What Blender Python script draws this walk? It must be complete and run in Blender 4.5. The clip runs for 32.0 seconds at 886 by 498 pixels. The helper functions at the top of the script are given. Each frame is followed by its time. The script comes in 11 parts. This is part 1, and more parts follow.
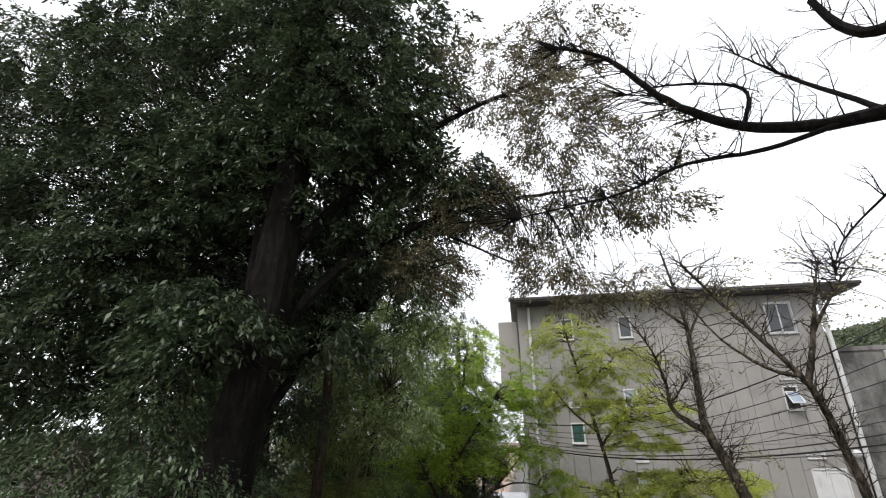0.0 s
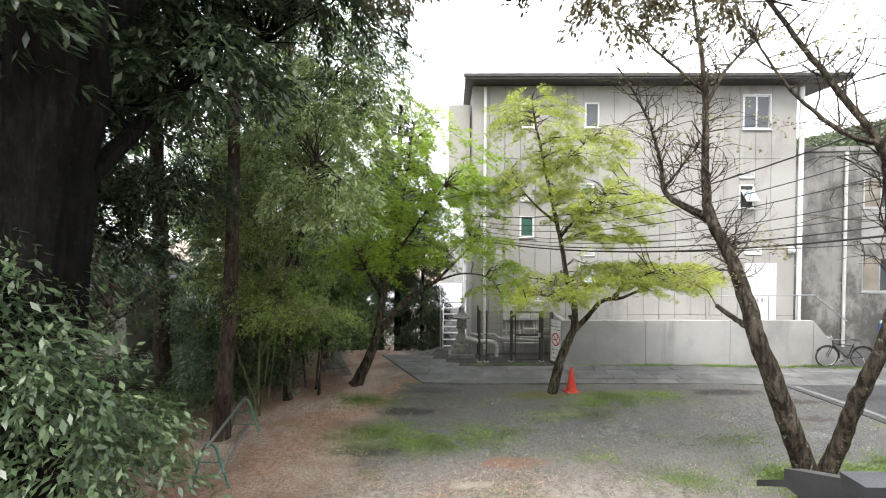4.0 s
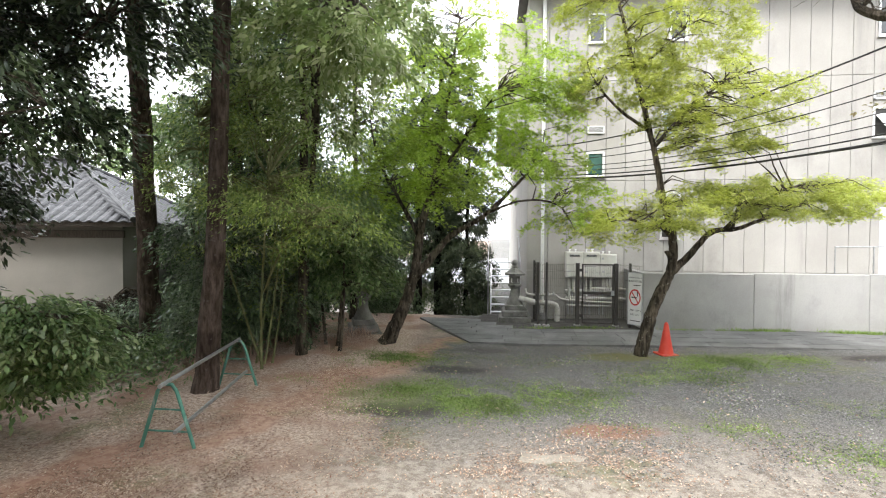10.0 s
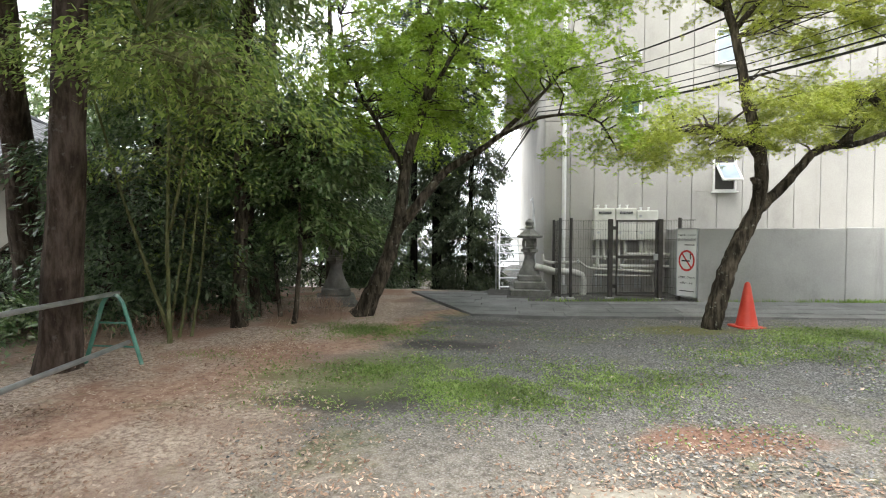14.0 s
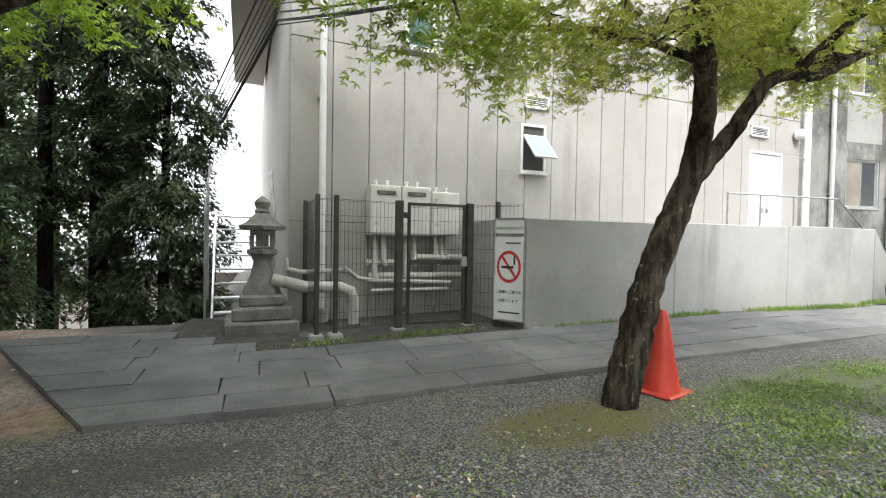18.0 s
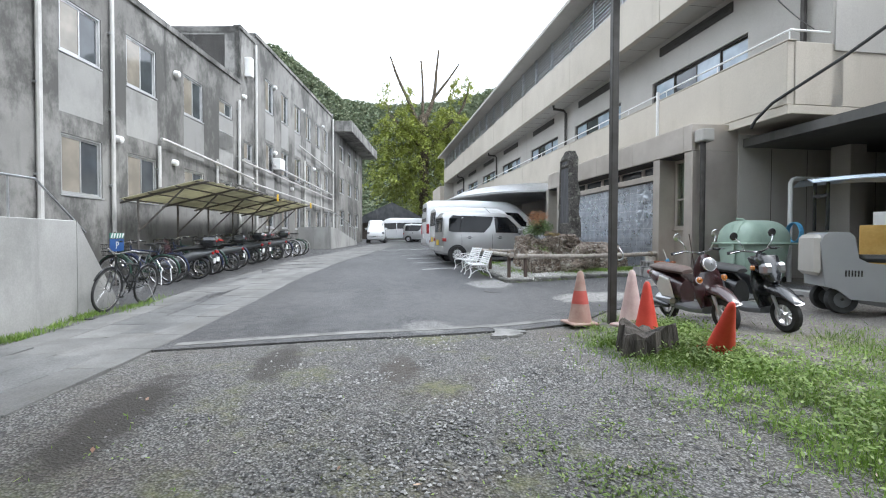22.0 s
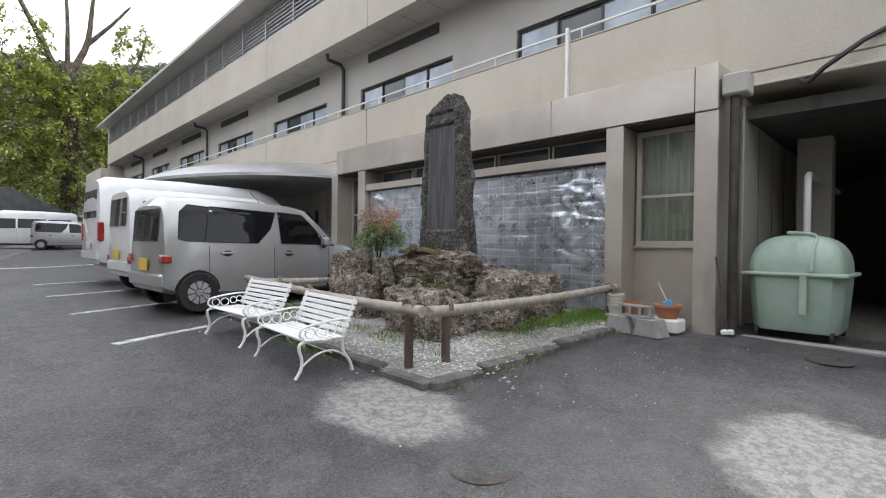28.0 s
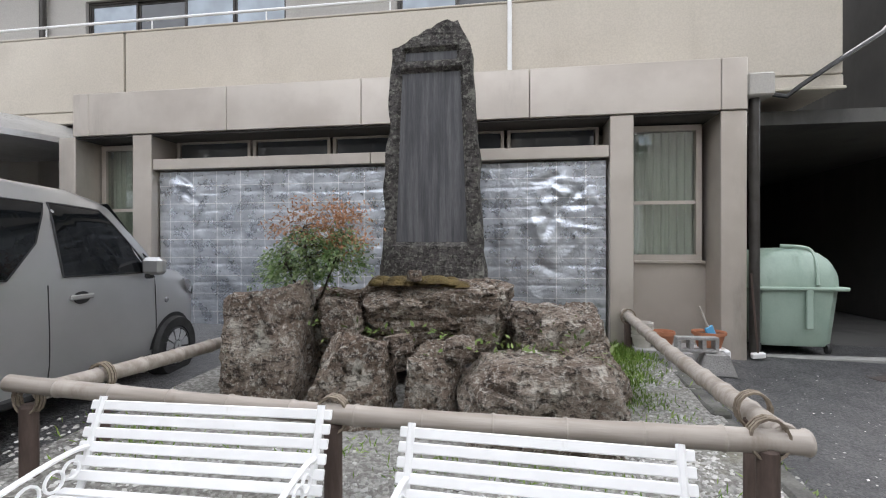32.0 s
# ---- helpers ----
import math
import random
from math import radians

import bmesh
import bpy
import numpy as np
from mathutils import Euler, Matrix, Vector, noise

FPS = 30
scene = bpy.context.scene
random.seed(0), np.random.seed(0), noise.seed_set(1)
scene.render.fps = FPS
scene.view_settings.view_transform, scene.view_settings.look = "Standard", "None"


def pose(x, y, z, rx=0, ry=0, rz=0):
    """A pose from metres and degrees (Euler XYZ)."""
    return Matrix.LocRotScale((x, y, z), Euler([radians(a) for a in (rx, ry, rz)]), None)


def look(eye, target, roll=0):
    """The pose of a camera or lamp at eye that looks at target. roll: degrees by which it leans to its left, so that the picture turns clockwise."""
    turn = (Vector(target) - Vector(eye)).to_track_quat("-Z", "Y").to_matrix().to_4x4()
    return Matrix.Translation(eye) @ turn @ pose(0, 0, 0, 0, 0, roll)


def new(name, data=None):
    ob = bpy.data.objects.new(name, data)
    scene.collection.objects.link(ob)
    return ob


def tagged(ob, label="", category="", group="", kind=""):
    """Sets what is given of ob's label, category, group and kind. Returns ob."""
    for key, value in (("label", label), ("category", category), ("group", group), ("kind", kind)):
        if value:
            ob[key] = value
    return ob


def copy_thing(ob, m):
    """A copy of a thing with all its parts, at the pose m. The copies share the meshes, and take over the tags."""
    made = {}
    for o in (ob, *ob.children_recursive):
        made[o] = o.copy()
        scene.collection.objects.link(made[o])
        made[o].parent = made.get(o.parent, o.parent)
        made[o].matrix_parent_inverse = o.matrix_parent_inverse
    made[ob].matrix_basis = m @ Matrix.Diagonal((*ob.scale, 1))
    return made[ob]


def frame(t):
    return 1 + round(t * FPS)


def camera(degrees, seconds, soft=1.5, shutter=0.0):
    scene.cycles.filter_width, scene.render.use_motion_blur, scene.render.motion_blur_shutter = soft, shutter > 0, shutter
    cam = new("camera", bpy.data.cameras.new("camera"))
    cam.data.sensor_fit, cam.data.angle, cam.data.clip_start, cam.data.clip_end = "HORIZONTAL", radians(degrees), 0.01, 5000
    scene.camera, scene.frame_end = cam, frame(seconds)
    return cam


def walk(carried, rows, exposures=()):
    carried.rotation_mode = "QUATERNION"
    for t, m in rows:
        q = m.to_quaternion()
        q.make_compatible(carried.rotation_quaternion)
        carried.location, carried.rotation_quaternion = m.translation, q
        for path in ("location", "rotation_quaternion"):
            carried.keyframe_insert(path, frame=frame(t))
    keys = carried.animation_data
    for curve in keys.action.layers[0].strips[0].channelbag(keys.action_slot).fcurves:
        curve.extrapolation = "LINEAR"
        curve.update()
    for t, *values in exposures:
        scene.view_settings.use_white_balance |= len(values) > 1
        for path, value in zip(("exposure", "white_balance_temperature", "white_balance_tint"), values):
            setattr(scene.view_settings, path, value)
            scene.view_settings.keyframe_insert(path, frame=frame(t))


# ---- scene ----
cam = camera(85.5, 32.0, 1.1)
METRES, EYE, TILT, LEAN, TURN = 31.0, 4.65, 0.0, 0.0, 8.5
ROWS = [
    (0.0, 0.0, 0.0, 0.0, 0.27, 21.64, 0.68),
    (0.5, -0.0001, 0.012, -0.0007, -1.32, 14.23, 0.38),
    (1.0, -0.0024, 0.0241, -0.0017, -1.94, 6.51, 0.03),
    (1.5, -0.0032, 0.0363, -0.0037, -3.8, 1.77, -0.14),
    (2.0, -0.0031, 0.0491, -0.0047, -5.45, 0.16, -0.15),
    (2.5, -0.0056, 0.0629, -0.0066, -6.16, -0.66, -0.24),
    (3.0, -0.0074, 0.0768, -0.0078, -7.14, -1.06, -0.36),
    (3.5, -0.0065, 0.0881, -0.0076, -7.38, -1.29, -0.26),
    (5.5, -0.0015, 0.1174, -0.0245, -8.5, -1.08, 0.13),
    (6.0, -0.0015, 0.1241, -0.0295, -10.6, -1.22, -0.11),
    (6.5, -0.003, 0.1319, -0.0348, -10.82, -1.28, -0.17),
    (7.0, -0.0028, 0.1409, -0.0397, -10.91, -1.37, -0.34),
    (7.5, -0.0031, 0.1486, -0.0439, -10.27, -1.36, -0.31),
    (8.0, -0.0023, 0.157, -0.0481, -9.17, -1.46, -0.42),
    (8.5, -0.0032, 0.1649, -0.0529, -6.61, -1.55, -0.43),
    (9.0, -0.0028, 0.1738, -0.0579, -4.48, -1.51, -0.4),
    (9.5, -0.0022, 0.1816, -0.0632, -3.85, -1.46, -0.38),
    (10.0, -0.003, 0.1894, -0.0682, -2.76, -1.34, -0.36),
    (10.5, -0.0036, 0.1971, -0.0731, -1.71, -1.38, -0.42),
    (11.0, -0.003, 0.2054, -0.0781, -0.51, -1.23, -0.33),
    (11.5, -0.0019, 0.213, -0.082, -0.31, -1.17, -0.34),
    (12.0, -0.0002, 0.2204, -0.0852, -0.41, -1.09, -0.22),
    (12.5, 0.0001, 0.2303, -0.0897, -0.87, -1.12, -0.24),
    (13.0, 0.0033, 0.2445, -0.0947, -1.4, -1.36, -0.26),
    (13.5, 0.005, 0.2611, -0.0999, -1.8, -1.48, -0.25),
    (15.5, 0.0259, 0.3406, -0.1065, -2.69, -1.73, -0.76),
    (16.0, 0.0298, 0.3557, -0.1064, -4.93, -1.75, -0.82),
    (16.5, 0.0363, 0.3765, -0.1076, -11.58, -1.53, -0.81),
    (17.0, 0.0378, 0.3957, -0.1072, -18.48, -1.46, -1.03),
    (17.5, 0.0435, 0.4134, -0.1073, -24.73, -1.35, -1.11),
    (18.0, 0.0484, 0.4308, -0.107, -31.22, -1.3, -1.0),
    (18.5, 0.0575, 0.4456, -0.1082, -37.71, -1.04, -0.89),
    (19.0, 0.0679, 0.4569, -0.1074, -45.72, -1.17, -0.9),
    (19.5, 0.0816, 0.4605, -0.1078, -66.42, -0.84, -0.82),
    (20.0, 0.1002, 0.4603, -0.1073, -81.03, -0.75, -0.37),
    (20.5, 0.1191, 0.4597, -0.1061, -87.98, -0.9, -0.34),
    (21.0, 0.1373, 0.4542, -0.1051, -95.06, -1.02, -0.22),
    (21.5, 0.1569, 0.449, -0.1043, -101.61, -1.15, -0.21),
    (22.0, 0.1771, 0.4413, -0.1045, -105.45, -1.26, -0.17),
    (22.5, 0.1959, 0.4343, -0.1032, -105.59, -1.28, -0.09),
    (23.0, 0.215, 0.4263, -0.1032, -106.13, -1.31, -0.1),
    (23.5, 0.2347, 0.4222, -0.1027, -106.92, -1.22, -0.21),
    (24.0, 0.255, 0.419, -0.103, -107.02, -1.12, -0.54),
    (24.5, 0.2764, 0.4152, -0.1027, -106.89, -1.14, -0.52),
    (26.5, 0.3595, 0.4058, -0.1007, -120.55, -0.7, -0.71),
    (27.0, 0.3805, 0.405, -0.0988, -125.01, -0.55, -0.76),
    (27.5, 0.4003, 0.4036, -0.0981, -132.46, -0.57, -0.8),
    (28.0, 0.4207, 0.4, -0.098, -141.65, -0.41, -0.78),
    (28.5, 0.44, 0.3963, -0.0975, -147.88, -0.26, -0.72),
    (29.0, 0.4593, 0.3908, -0.0965, -149.67, -0.42, -0.59),
    (29.5, 0.4788, 0.3868, -0.0947, -154.88, -0.28, -0.57),
    (30.0, 0.4968, 0.3801, -0.0939, -159.26, -0.35, -0.41),
    (30.5, 0.514, 0.3756, -0.0927, -164.17, -0.24, -0.36),
    (31.0, 0.5289, 0.3703, -0.0928, -169.34, -0.16, -0.23),
    (31.5, 0.5434, 0.3647, -0.0927, -173.82, -0.13, -0.11),
    (32.0, 0.556, 0.3589, -0.0918, -178.2, -0.14, 0.06),
]
EXPOSURES = [(0.0, 0.2, 6450, 12), (0.6, 0.55, 6450, 12), (1.5, 1.0, 6450, 12), (3.5, 1.36, 6450, 11), (6.0, 1.52, 6480, 10), (7.5, 1.55, 6500, 10), (10.0, 1.75, 6500, 10), (13.0, 1.68, 6500, 8), (16.2, 2.0, 6500, 7), (17.4, 1.92, 6480, 8), (19.0, 1.48, 6300, 8), (20.0, 1.5, 6150, 9), (22.5, 1.16, 5950, 9), (24.5, 1.02, 6000, 10), (26.6, 0.9, 6200, 11), (27.6, 0.9, 6280, 12), (29.0, 1.2, 6350, 13), (32.0, 1.2, 6350, 13)]
walk(cam, [(t, pose(0, 0, EYE, TILT, LEAN, TURN) @ pose(METRES * x, METRES * y, METRES * z, 90 + pitch, roll, yaw)) for t, x, y, z, yaw, pitch, roll in ROWS], EXPOSURES)

# ---- world, sun, sky ----
SUN_EL, SUN_AZ = 52.0, 200.0
world = bpy.data.worlds.new("overcast")
scene.world = world
world.use_nodes = True
wn, wl = world.node_tree.nodes, world.node_tree.links
wn.clear()
sky = wn.new("ShaderNodeTexSky")
sky.sky_type = "NISHITA"
sky.sun_disc = False
sky.sun_elevation, sky.sun_rotation = radians(SUN_EL), radians(SUN_AZ)
sky.air_density, sky.dust_density, sky.ozone_density = 1.0, 6.0, 1.0
cloud = wn.new("ShaderNodeTexNoise")
cloud.inputs["Scale"].default_value, cloud.inputs["Detail"].default_value = 2.2, 6
ramp = wn.new("ShaderNodeValToRGB")
ramp.color_ramp.elements[0].position, ramp.color_ramp.elements[0].color = 0.3, (8.6, 9.0, 9.5, 1)
ramp.color_ramp.elements[1].position, ramp.color_ramp.elements[1].color = 0.72, (13.0, 13.2, 13.4, 1)
veil = wn.new("ShaderNodeMix")
veil.data_type = "RGBA"
veil.inputs[0].default_value = 0.9
bg = wn.new("ShaderNodeBackground")
bg.inputs["Strength"].default_value = 0.115
wout = wn.new("ShaderNodeOutputWorld")
wl.new(cloud.outputs["Fac"], ramp.inputs["Fac"])
wl.new(sky.outputs["Color"], veil.inputs[6])
wl.new(ramp.outputs["Color"], veil.inputs[7])
wl.new(veil.outputs[2], bg.inputs["Color"])
wl.new(bg.outputs["Background"], wout.inputs["Surface"])
sun = new("sun", bpy.data.lights.new("sun", "SUN"))
sun.data.energy, sun.data.angle, sun.data.color = 1.3, radians(18), (1.0, 0.975, 0.94)
sun.matrix_world = look((0, 0, 30), (30 * math.sin(radians(SUN_AZ)) / -math.tan(radians(SUN_EL)), 30 * math.cos(radians(SUN_AZ)) / -math.tan(radians(SUN_EL)), 0))

# ---- materials ----
MATS = {}


def tree_of(name):
    m = bpy.data.materials.new(name)
    m.use_nodes = True
    n = m.node_tree.nodes
    return m, n, m.node_tree.links, n["Principled BSDF"]


def noise_tex(n, l, vec, scale, detail=5.0, stretch=None, rough=0.55):
    if stretch:
        mp = n.new("ShaderNodeMapping")
        mp.inputs["Scale"].default_value = stretch
        l.new(vec, mp.inputs["Vector"])
        vec = mp.outputs["Vector"]
    t = n.new("ShaderNodeTexNoise")
    t.inputs["Scale"].default_value, t.inputs["Detail"].default_value = scale, detail
    t.inputs["Roughness"].default_value = rough
    l.new(vec, t.inputs["Vector"])
    return t.outputs["Fac"]


def ramp_of(n, l, fac, lo, hi, a=0.0, b=1.0):
    r = n.new("ShaderNodeMapRange")
    r.inputs[1].default_value, r.inputs[2].default_value = lo, hi
    r.inputs[3].default_value, r.inputs[4].default_value = a, b
    r.interpolation_type = "SMOOTHSTEP"
    l.new(fac, r.inputs[0])
    return r.outputs[0]


def mix(n, l, fac, a, b, mode="MIX"):
    m = n.new("ShaderNodeMix")
    m.data_type, m.blend_type = "RGBA", mode
    for sock, v in ((m.inputs[0], fac), (m.inputs[6], a), (m.inputs[7], b)):
        if isinstance(v, (int, float)):
            sock.default_value = v
        elif isinstance(v, tuple):
            sock.default_value = (*v[:3], 1)
        else:
            l.new(v, sock)
    return m.outputs[2]


def bump(n, l, p, height, strength, dist=0.01):
    b = n.new("ShaderNodeBump")
    b.inputs["Strength"].default_value, b.inputs["Distance"].default_value = strength, dist
    l.new(height, b.inputs["Height"])
    l.new(b.outputs["Normal"], p.inputs["Normal"])


def surf(name, c1, c2, scale=6.0, rough=0.7, bmp=0.2, fine=60.0, metal=0.0, stretch=None, rand=0.0, coat=0.0, spread=(0.35, 0.65), grime=None, world_space=False, bdist=0.01):
    """A surface of two tones at a large and a fine scale, with relief; rand varies it from object to object."""
    if name in MATS:
        return MATS[name]
    m, n, l, p = tree_of(name)
    tc = n.new("ShaderNodeTexCoord")
    vec = tc.outputs["Object"]
    if world_space:
        g = n.new("ShaderNodeNewGeometry")
        vec = g.outputs["Position"]
    f1 = ramp_of(n, l, noise_tex(n, l, vec, scale, 6, stretch), *spread)
    col = mix(n, l, f1, c1, c2)
    f2 = noise_tex(n, l, vec, fine, 3, stretch)
    col = mix(n, l, ramp_of(n, l, f2, 0.3, 0.7, 0.0, 0.35 * min(1.0, bmp * 4)), col, mix(n, l, 0.5, c1, (0.02, 0.02, 0.02)), "MIX") if bmp > 0 else col
    if grime:
        gc, amount, gs = grime
        gf = ramp_of(n, l, noise_tex(n, l, vec, gs, 8, (1, 1, 0.22), 0.65), 0.62 - amount * 0.4, 0.8)
        col = mix(n, l, gf, col, gc)
    if rand:
        oi = n.new("ShaderNodeObjectInfo")
        hs = n.new("ShaderNodeHueSaturation")
        mr = n.new("ShaderNodeMapRange")
        mr.inputs[3].default_value, mr.inputs[4].default_value = 1 - rand, 1 + rand
        l.new(oi.outputs["Random"], mr.inputs[0])
        l.new(mr.outputs[0], hs.inputs["Value"])
        l.new(col, hs.inputs["Color"])
        col = hs.outputs["Color"]
    l.new(col, p.inputs["Base Color"])
    rr = ramp_of(n, l, f2, 0.2, 0.8, max(rough - 0.12, 0.02), min(rough + 0.1, 1))
    l.new(rr, p.inputs["Roughness"])
    p.inputs["Metallic"].default_value = metal
    p.inputs["Coat Weight"].default_value = coat
    if bmp:
        bump(n, l, p, f2, bmp, bdist)
    MATS[name] = m
    return m


def leaf_mat(name, c1, c2, c3, trans=0.35, rough=0.45):
    """Leaves: three tones, varied leaf by leaf, letting some light through."""
    m, n, l, p = tree_of(name)
    g = n.new("ShaderNodeNewGeometry")
    r = n.new("ShaderNodeValToRGB")
    e = r.color_ramp.elements
    e[0].color, e[1].color = (*c1, 1), (*c3, 1)
    k = r.color_ramp.elements.new(0.5)
    k.color = (*c2, 1)
    l.new(g.outputs["Random Per Island"], r.inputs["Fac"])
    big = ramp_of(n, l, noise_tex(n, l, g.outputs["Position"], 0.9, 3), 0.3, 0.7, 0.65, 1.25)
    hs = n.new("ShaderNodeHueSaturation")
    l.new(big, hs.inputs["Value"])
    l.new(r.outputs["Color"], hs.inputs["Color"])
    l.new(hs.outputs["Color"], p.inputs["Base Color"])
    p.inputs["Roughness"].default_value = rough
    if trans:
        tr = n.new("ShaderNodeBsdfTranslucent")
        l.new(hs.outputs["Color"], tr.inputs["Color"])
        ms = n.new("ShaderNodeMixShader")
        ms.inputs["Fac"].default_value = trans
        l.new(p.outputs["BSDF"], ms.inputs[1])
        l.new(tr.outputs["BSDF"], ms.inputs[2])
        l.new(ms.outputs["Shader"], n["Material Output"].inputs["Surface"])
    return m


def wall_mat(name, base, light, stain, streak, amount, rough=0.85, blot=None):
    """Old rendered concrete: cloudy tone, dark streaks running down, blotches of damp."""
    m, n, l, p = tree_of(name)
    g = n.new("ShaderNodeNewGeometry")
    vec = g.outputs["Position"]
    col = mix(n, l, ramp_of(n, l, noise_tex(n, l, vec, 0.35, 5), 0.35, 0.65), base, light)
    s1 = ramp_of(n, l, noise_tex(n, l, vec, 1.6, 7, (1, 1, 0.09), 0.62), 0.56, 0.78)
    s2 = ramp_of(n, l, noise_tex(n, l, vec, 0.6, 8, (1, 1, 0.6), 0.72), *(blot or (0.5, 0.72)))
    col = mix(n, l, mixf(n, l, s1, amount), col, streak)
    col = mix(n, l, mixf(n, l, s2, amount * 0.8), col, stain)
    fine = noise_tex(n, l, vec, 45, 4)
    col = mix(n, l, ramp_of(n, l, fine, 0.3, 0.7, 0.0, 0.12), col, (0.05, 0.05, 0.05))
    l.new(col, p.inputs["Base Color"])
    p.inputs["Roughness"].default_value = rough
    bump(n, l, p, fine, 0.25, 0.006)
    MATS[name] = m
    return m


def mixf(n, l, fac, k):
    t = n.new("ShaderNodeMath")
    t.operation = "MULTIPLY"
    t.inputs[1].default_value = k
    l.new(fac, t.inputs[0])
    return t.outputs[0]


def glass_mat(name, tint, rough=0.03):
    m, n, l, p = tree_of(name)
    tc = n.new("ShaderNodeTexCoord")
    f = noise_tex(n, l, tc.outputs["Object"], 1.5, 3)
    l.new(mix(n, l, ramp_of(n, l, f, 0.3, 0.7), tint, tuple(c * 1.5 for c in tint)), p.inputs["Base Color"])
    p.inputs["Roughness"].default_value = rough
    p.inputs["Specular IOR Level"].default_value = 0.6
    return m


# ---- geometry helpers ----
class Geo:
    """Gathers faces of one part, then makes one mesh object of them."""

    def __init__(self):
        self.v, self.f = [], []

    def add(self, v, f, m=None):
        k = len(self.v)
        self.v += [tuple(m @ Vector(p)) for p in v] if m is not None else [tuple(p) for p in v]
        self.f += [tuple(i + k for i in q) for q in f]
        return self

    def box(self, a, b, bev=0.0, m=None):
        (x0, y0, z0), (x1, y1, z1) = a, b
        if not bev:
            v = [(x, y, z) for z in (z0, z1) for x, y in ((x0, y0), (x1, y0), (x1, y1), (x0, y1))]
            return self.add(v, [(3, 2, 1, 0), (4, 5, 6, 7), (0, 1, 5, 4), (1, 2, 6, 5), (2, 3, 7, 6), (3, 0, 4, 7)], m)
        c = min(bev, abs(x1 - x0) * 0.45, abs(y1 - y0) * 0.45, abs(z1 - z0) * 0.45)
        v, f = [], []
        ring = lambda d: [(x0 + d, y0), (x1 - d, y0), (x1, y0 + d), (x1, y1 - d), (x1 - d, y1), (x0 + d, y1), (x0, y1 - d), (x0, y0 + d)]
        inner = [(x0 + c, y0 + c), (x1 - c, y0 + c), (x1 - c, y0 + c), (x1 - c, y1 - c), (x1 - c, y1 - c), (x0 + c, y1 - c), (x0 + c, y1 - c), (x0 + c, y0 + c)]
        for z, pts in ((z0, inner), (z0 + c, ring(c)), (z1 - c, ring(c)), (z1, inner)):
            v += [(x, y, z) for x, y in pts]
        for k in range(3):
            for i in range(8):
                j = (i + 1) % 8
                f.append((k * 8 + i, k * 8 + j, (k + 1) * 8 + j, (k + 1) * 8 + i))
        f += [(7, 5, 3, 1), (24, 26, 28, 30)]
        return self.add(v, f, m)

    def tube(self, path, r, sides=8, caps=True, m=None):
        path = [Vector(p) for p in path]
        rs = r if isinstance(r, (list, tuple)) else [r] * len(path)
        v, f = [], []
        t0 = (path[1] - path[0]).normalized()
        u = t0.orthogonal().normalized()
        for i, p in enumerate(path):
            t = (path[min(i + 1, len(path) - 1)] - path[max(i - 1, 0)]).normalized()
            u = (u - t * u.dot(t)).normalized()
            w = t.cross(u)
            for s in range(sides):
                a = 2 * math.pi * s / sides
                v.append(p + (u * math.cos(a) + w * math.sin(a)) * rs[i])
            if i:
                for s in range(sides):
                    q = (s + 1) % sides
                    f.append(((i - 1) * sides + s, (i - 1) * sides + q, i * sides + q, i * sides + s))
        if caps:
            f += [tuple(range(sides - 1, -1, -1)), tuple(range(len(v) - sides, len(v)))]
        return self.add(v, f, m)

    def lathe(self, prof, seg=16, m=None, caps=True):
        v, f = [], []
        for r, z in prof:
            v += [(r * math.cos(2 * math.pi * s / seg), r * math.sin(2 * math.pi * s / seg), z) for s in range(seg)]
        for i in range(len(prof) - 1):
            for s in range(seg):
                q = (s + 1) % seg
                f.append((i * seg + s, i * seg + q, (i + 1) * seg + q, (i + 1) * seg + s))
        if caps:
            f += [tuple(range(seg - 1, -1, -1)), tuple(range(len(v) - seg, len(v)))]
        return self.add(v, f, m)

    def prism(self, poly, lo, hi, axis="y", m=None):
        """A polygon in the plane across the axis, pushed from lo to hi along it."""
        put = {"x": lambda a, b, c: (c, a, b), "y": lambda a, b, c: (a, c, b), "z": lambda a, b, c: (a, b, c)}[axis]
        k = len(poly)
        v = [put(a, b, lo) for a, b in poly] + [put(a, b, hi) for a, b in poly]
        f = [tuple(range(k)), tuple(range(2 * k - 1, k - 1, -1))] + [(i, (i + 1) % k, k + (i + 1) % k, k + i) for i in range(k)]
        return self.add(v, f, m)

    def obj(self, name, mat, parent=None, label="", smooth=False):
        me = bpy.data.meshes.new(name)
        me.from_pydata(self.v, [], self.f)
        bmx = bmesh.new()
        bmx.from_mesh(me)
        bmesh.ops.recalc_face_normals(bmx, faces=bmx.faces)
        bmx.to_mesh(me)
        bmx.free()
        if smooth:
            me.polygons.foreach_set("use_smooth", [True] * len(me.polygons))
            me.set_sharp_from_angle(angle=radians(38))
        me.materials.append(mat)
        ob = new(name, me)
        ob.parent = parent
        if label:
            ob["label"] = label
        return ob


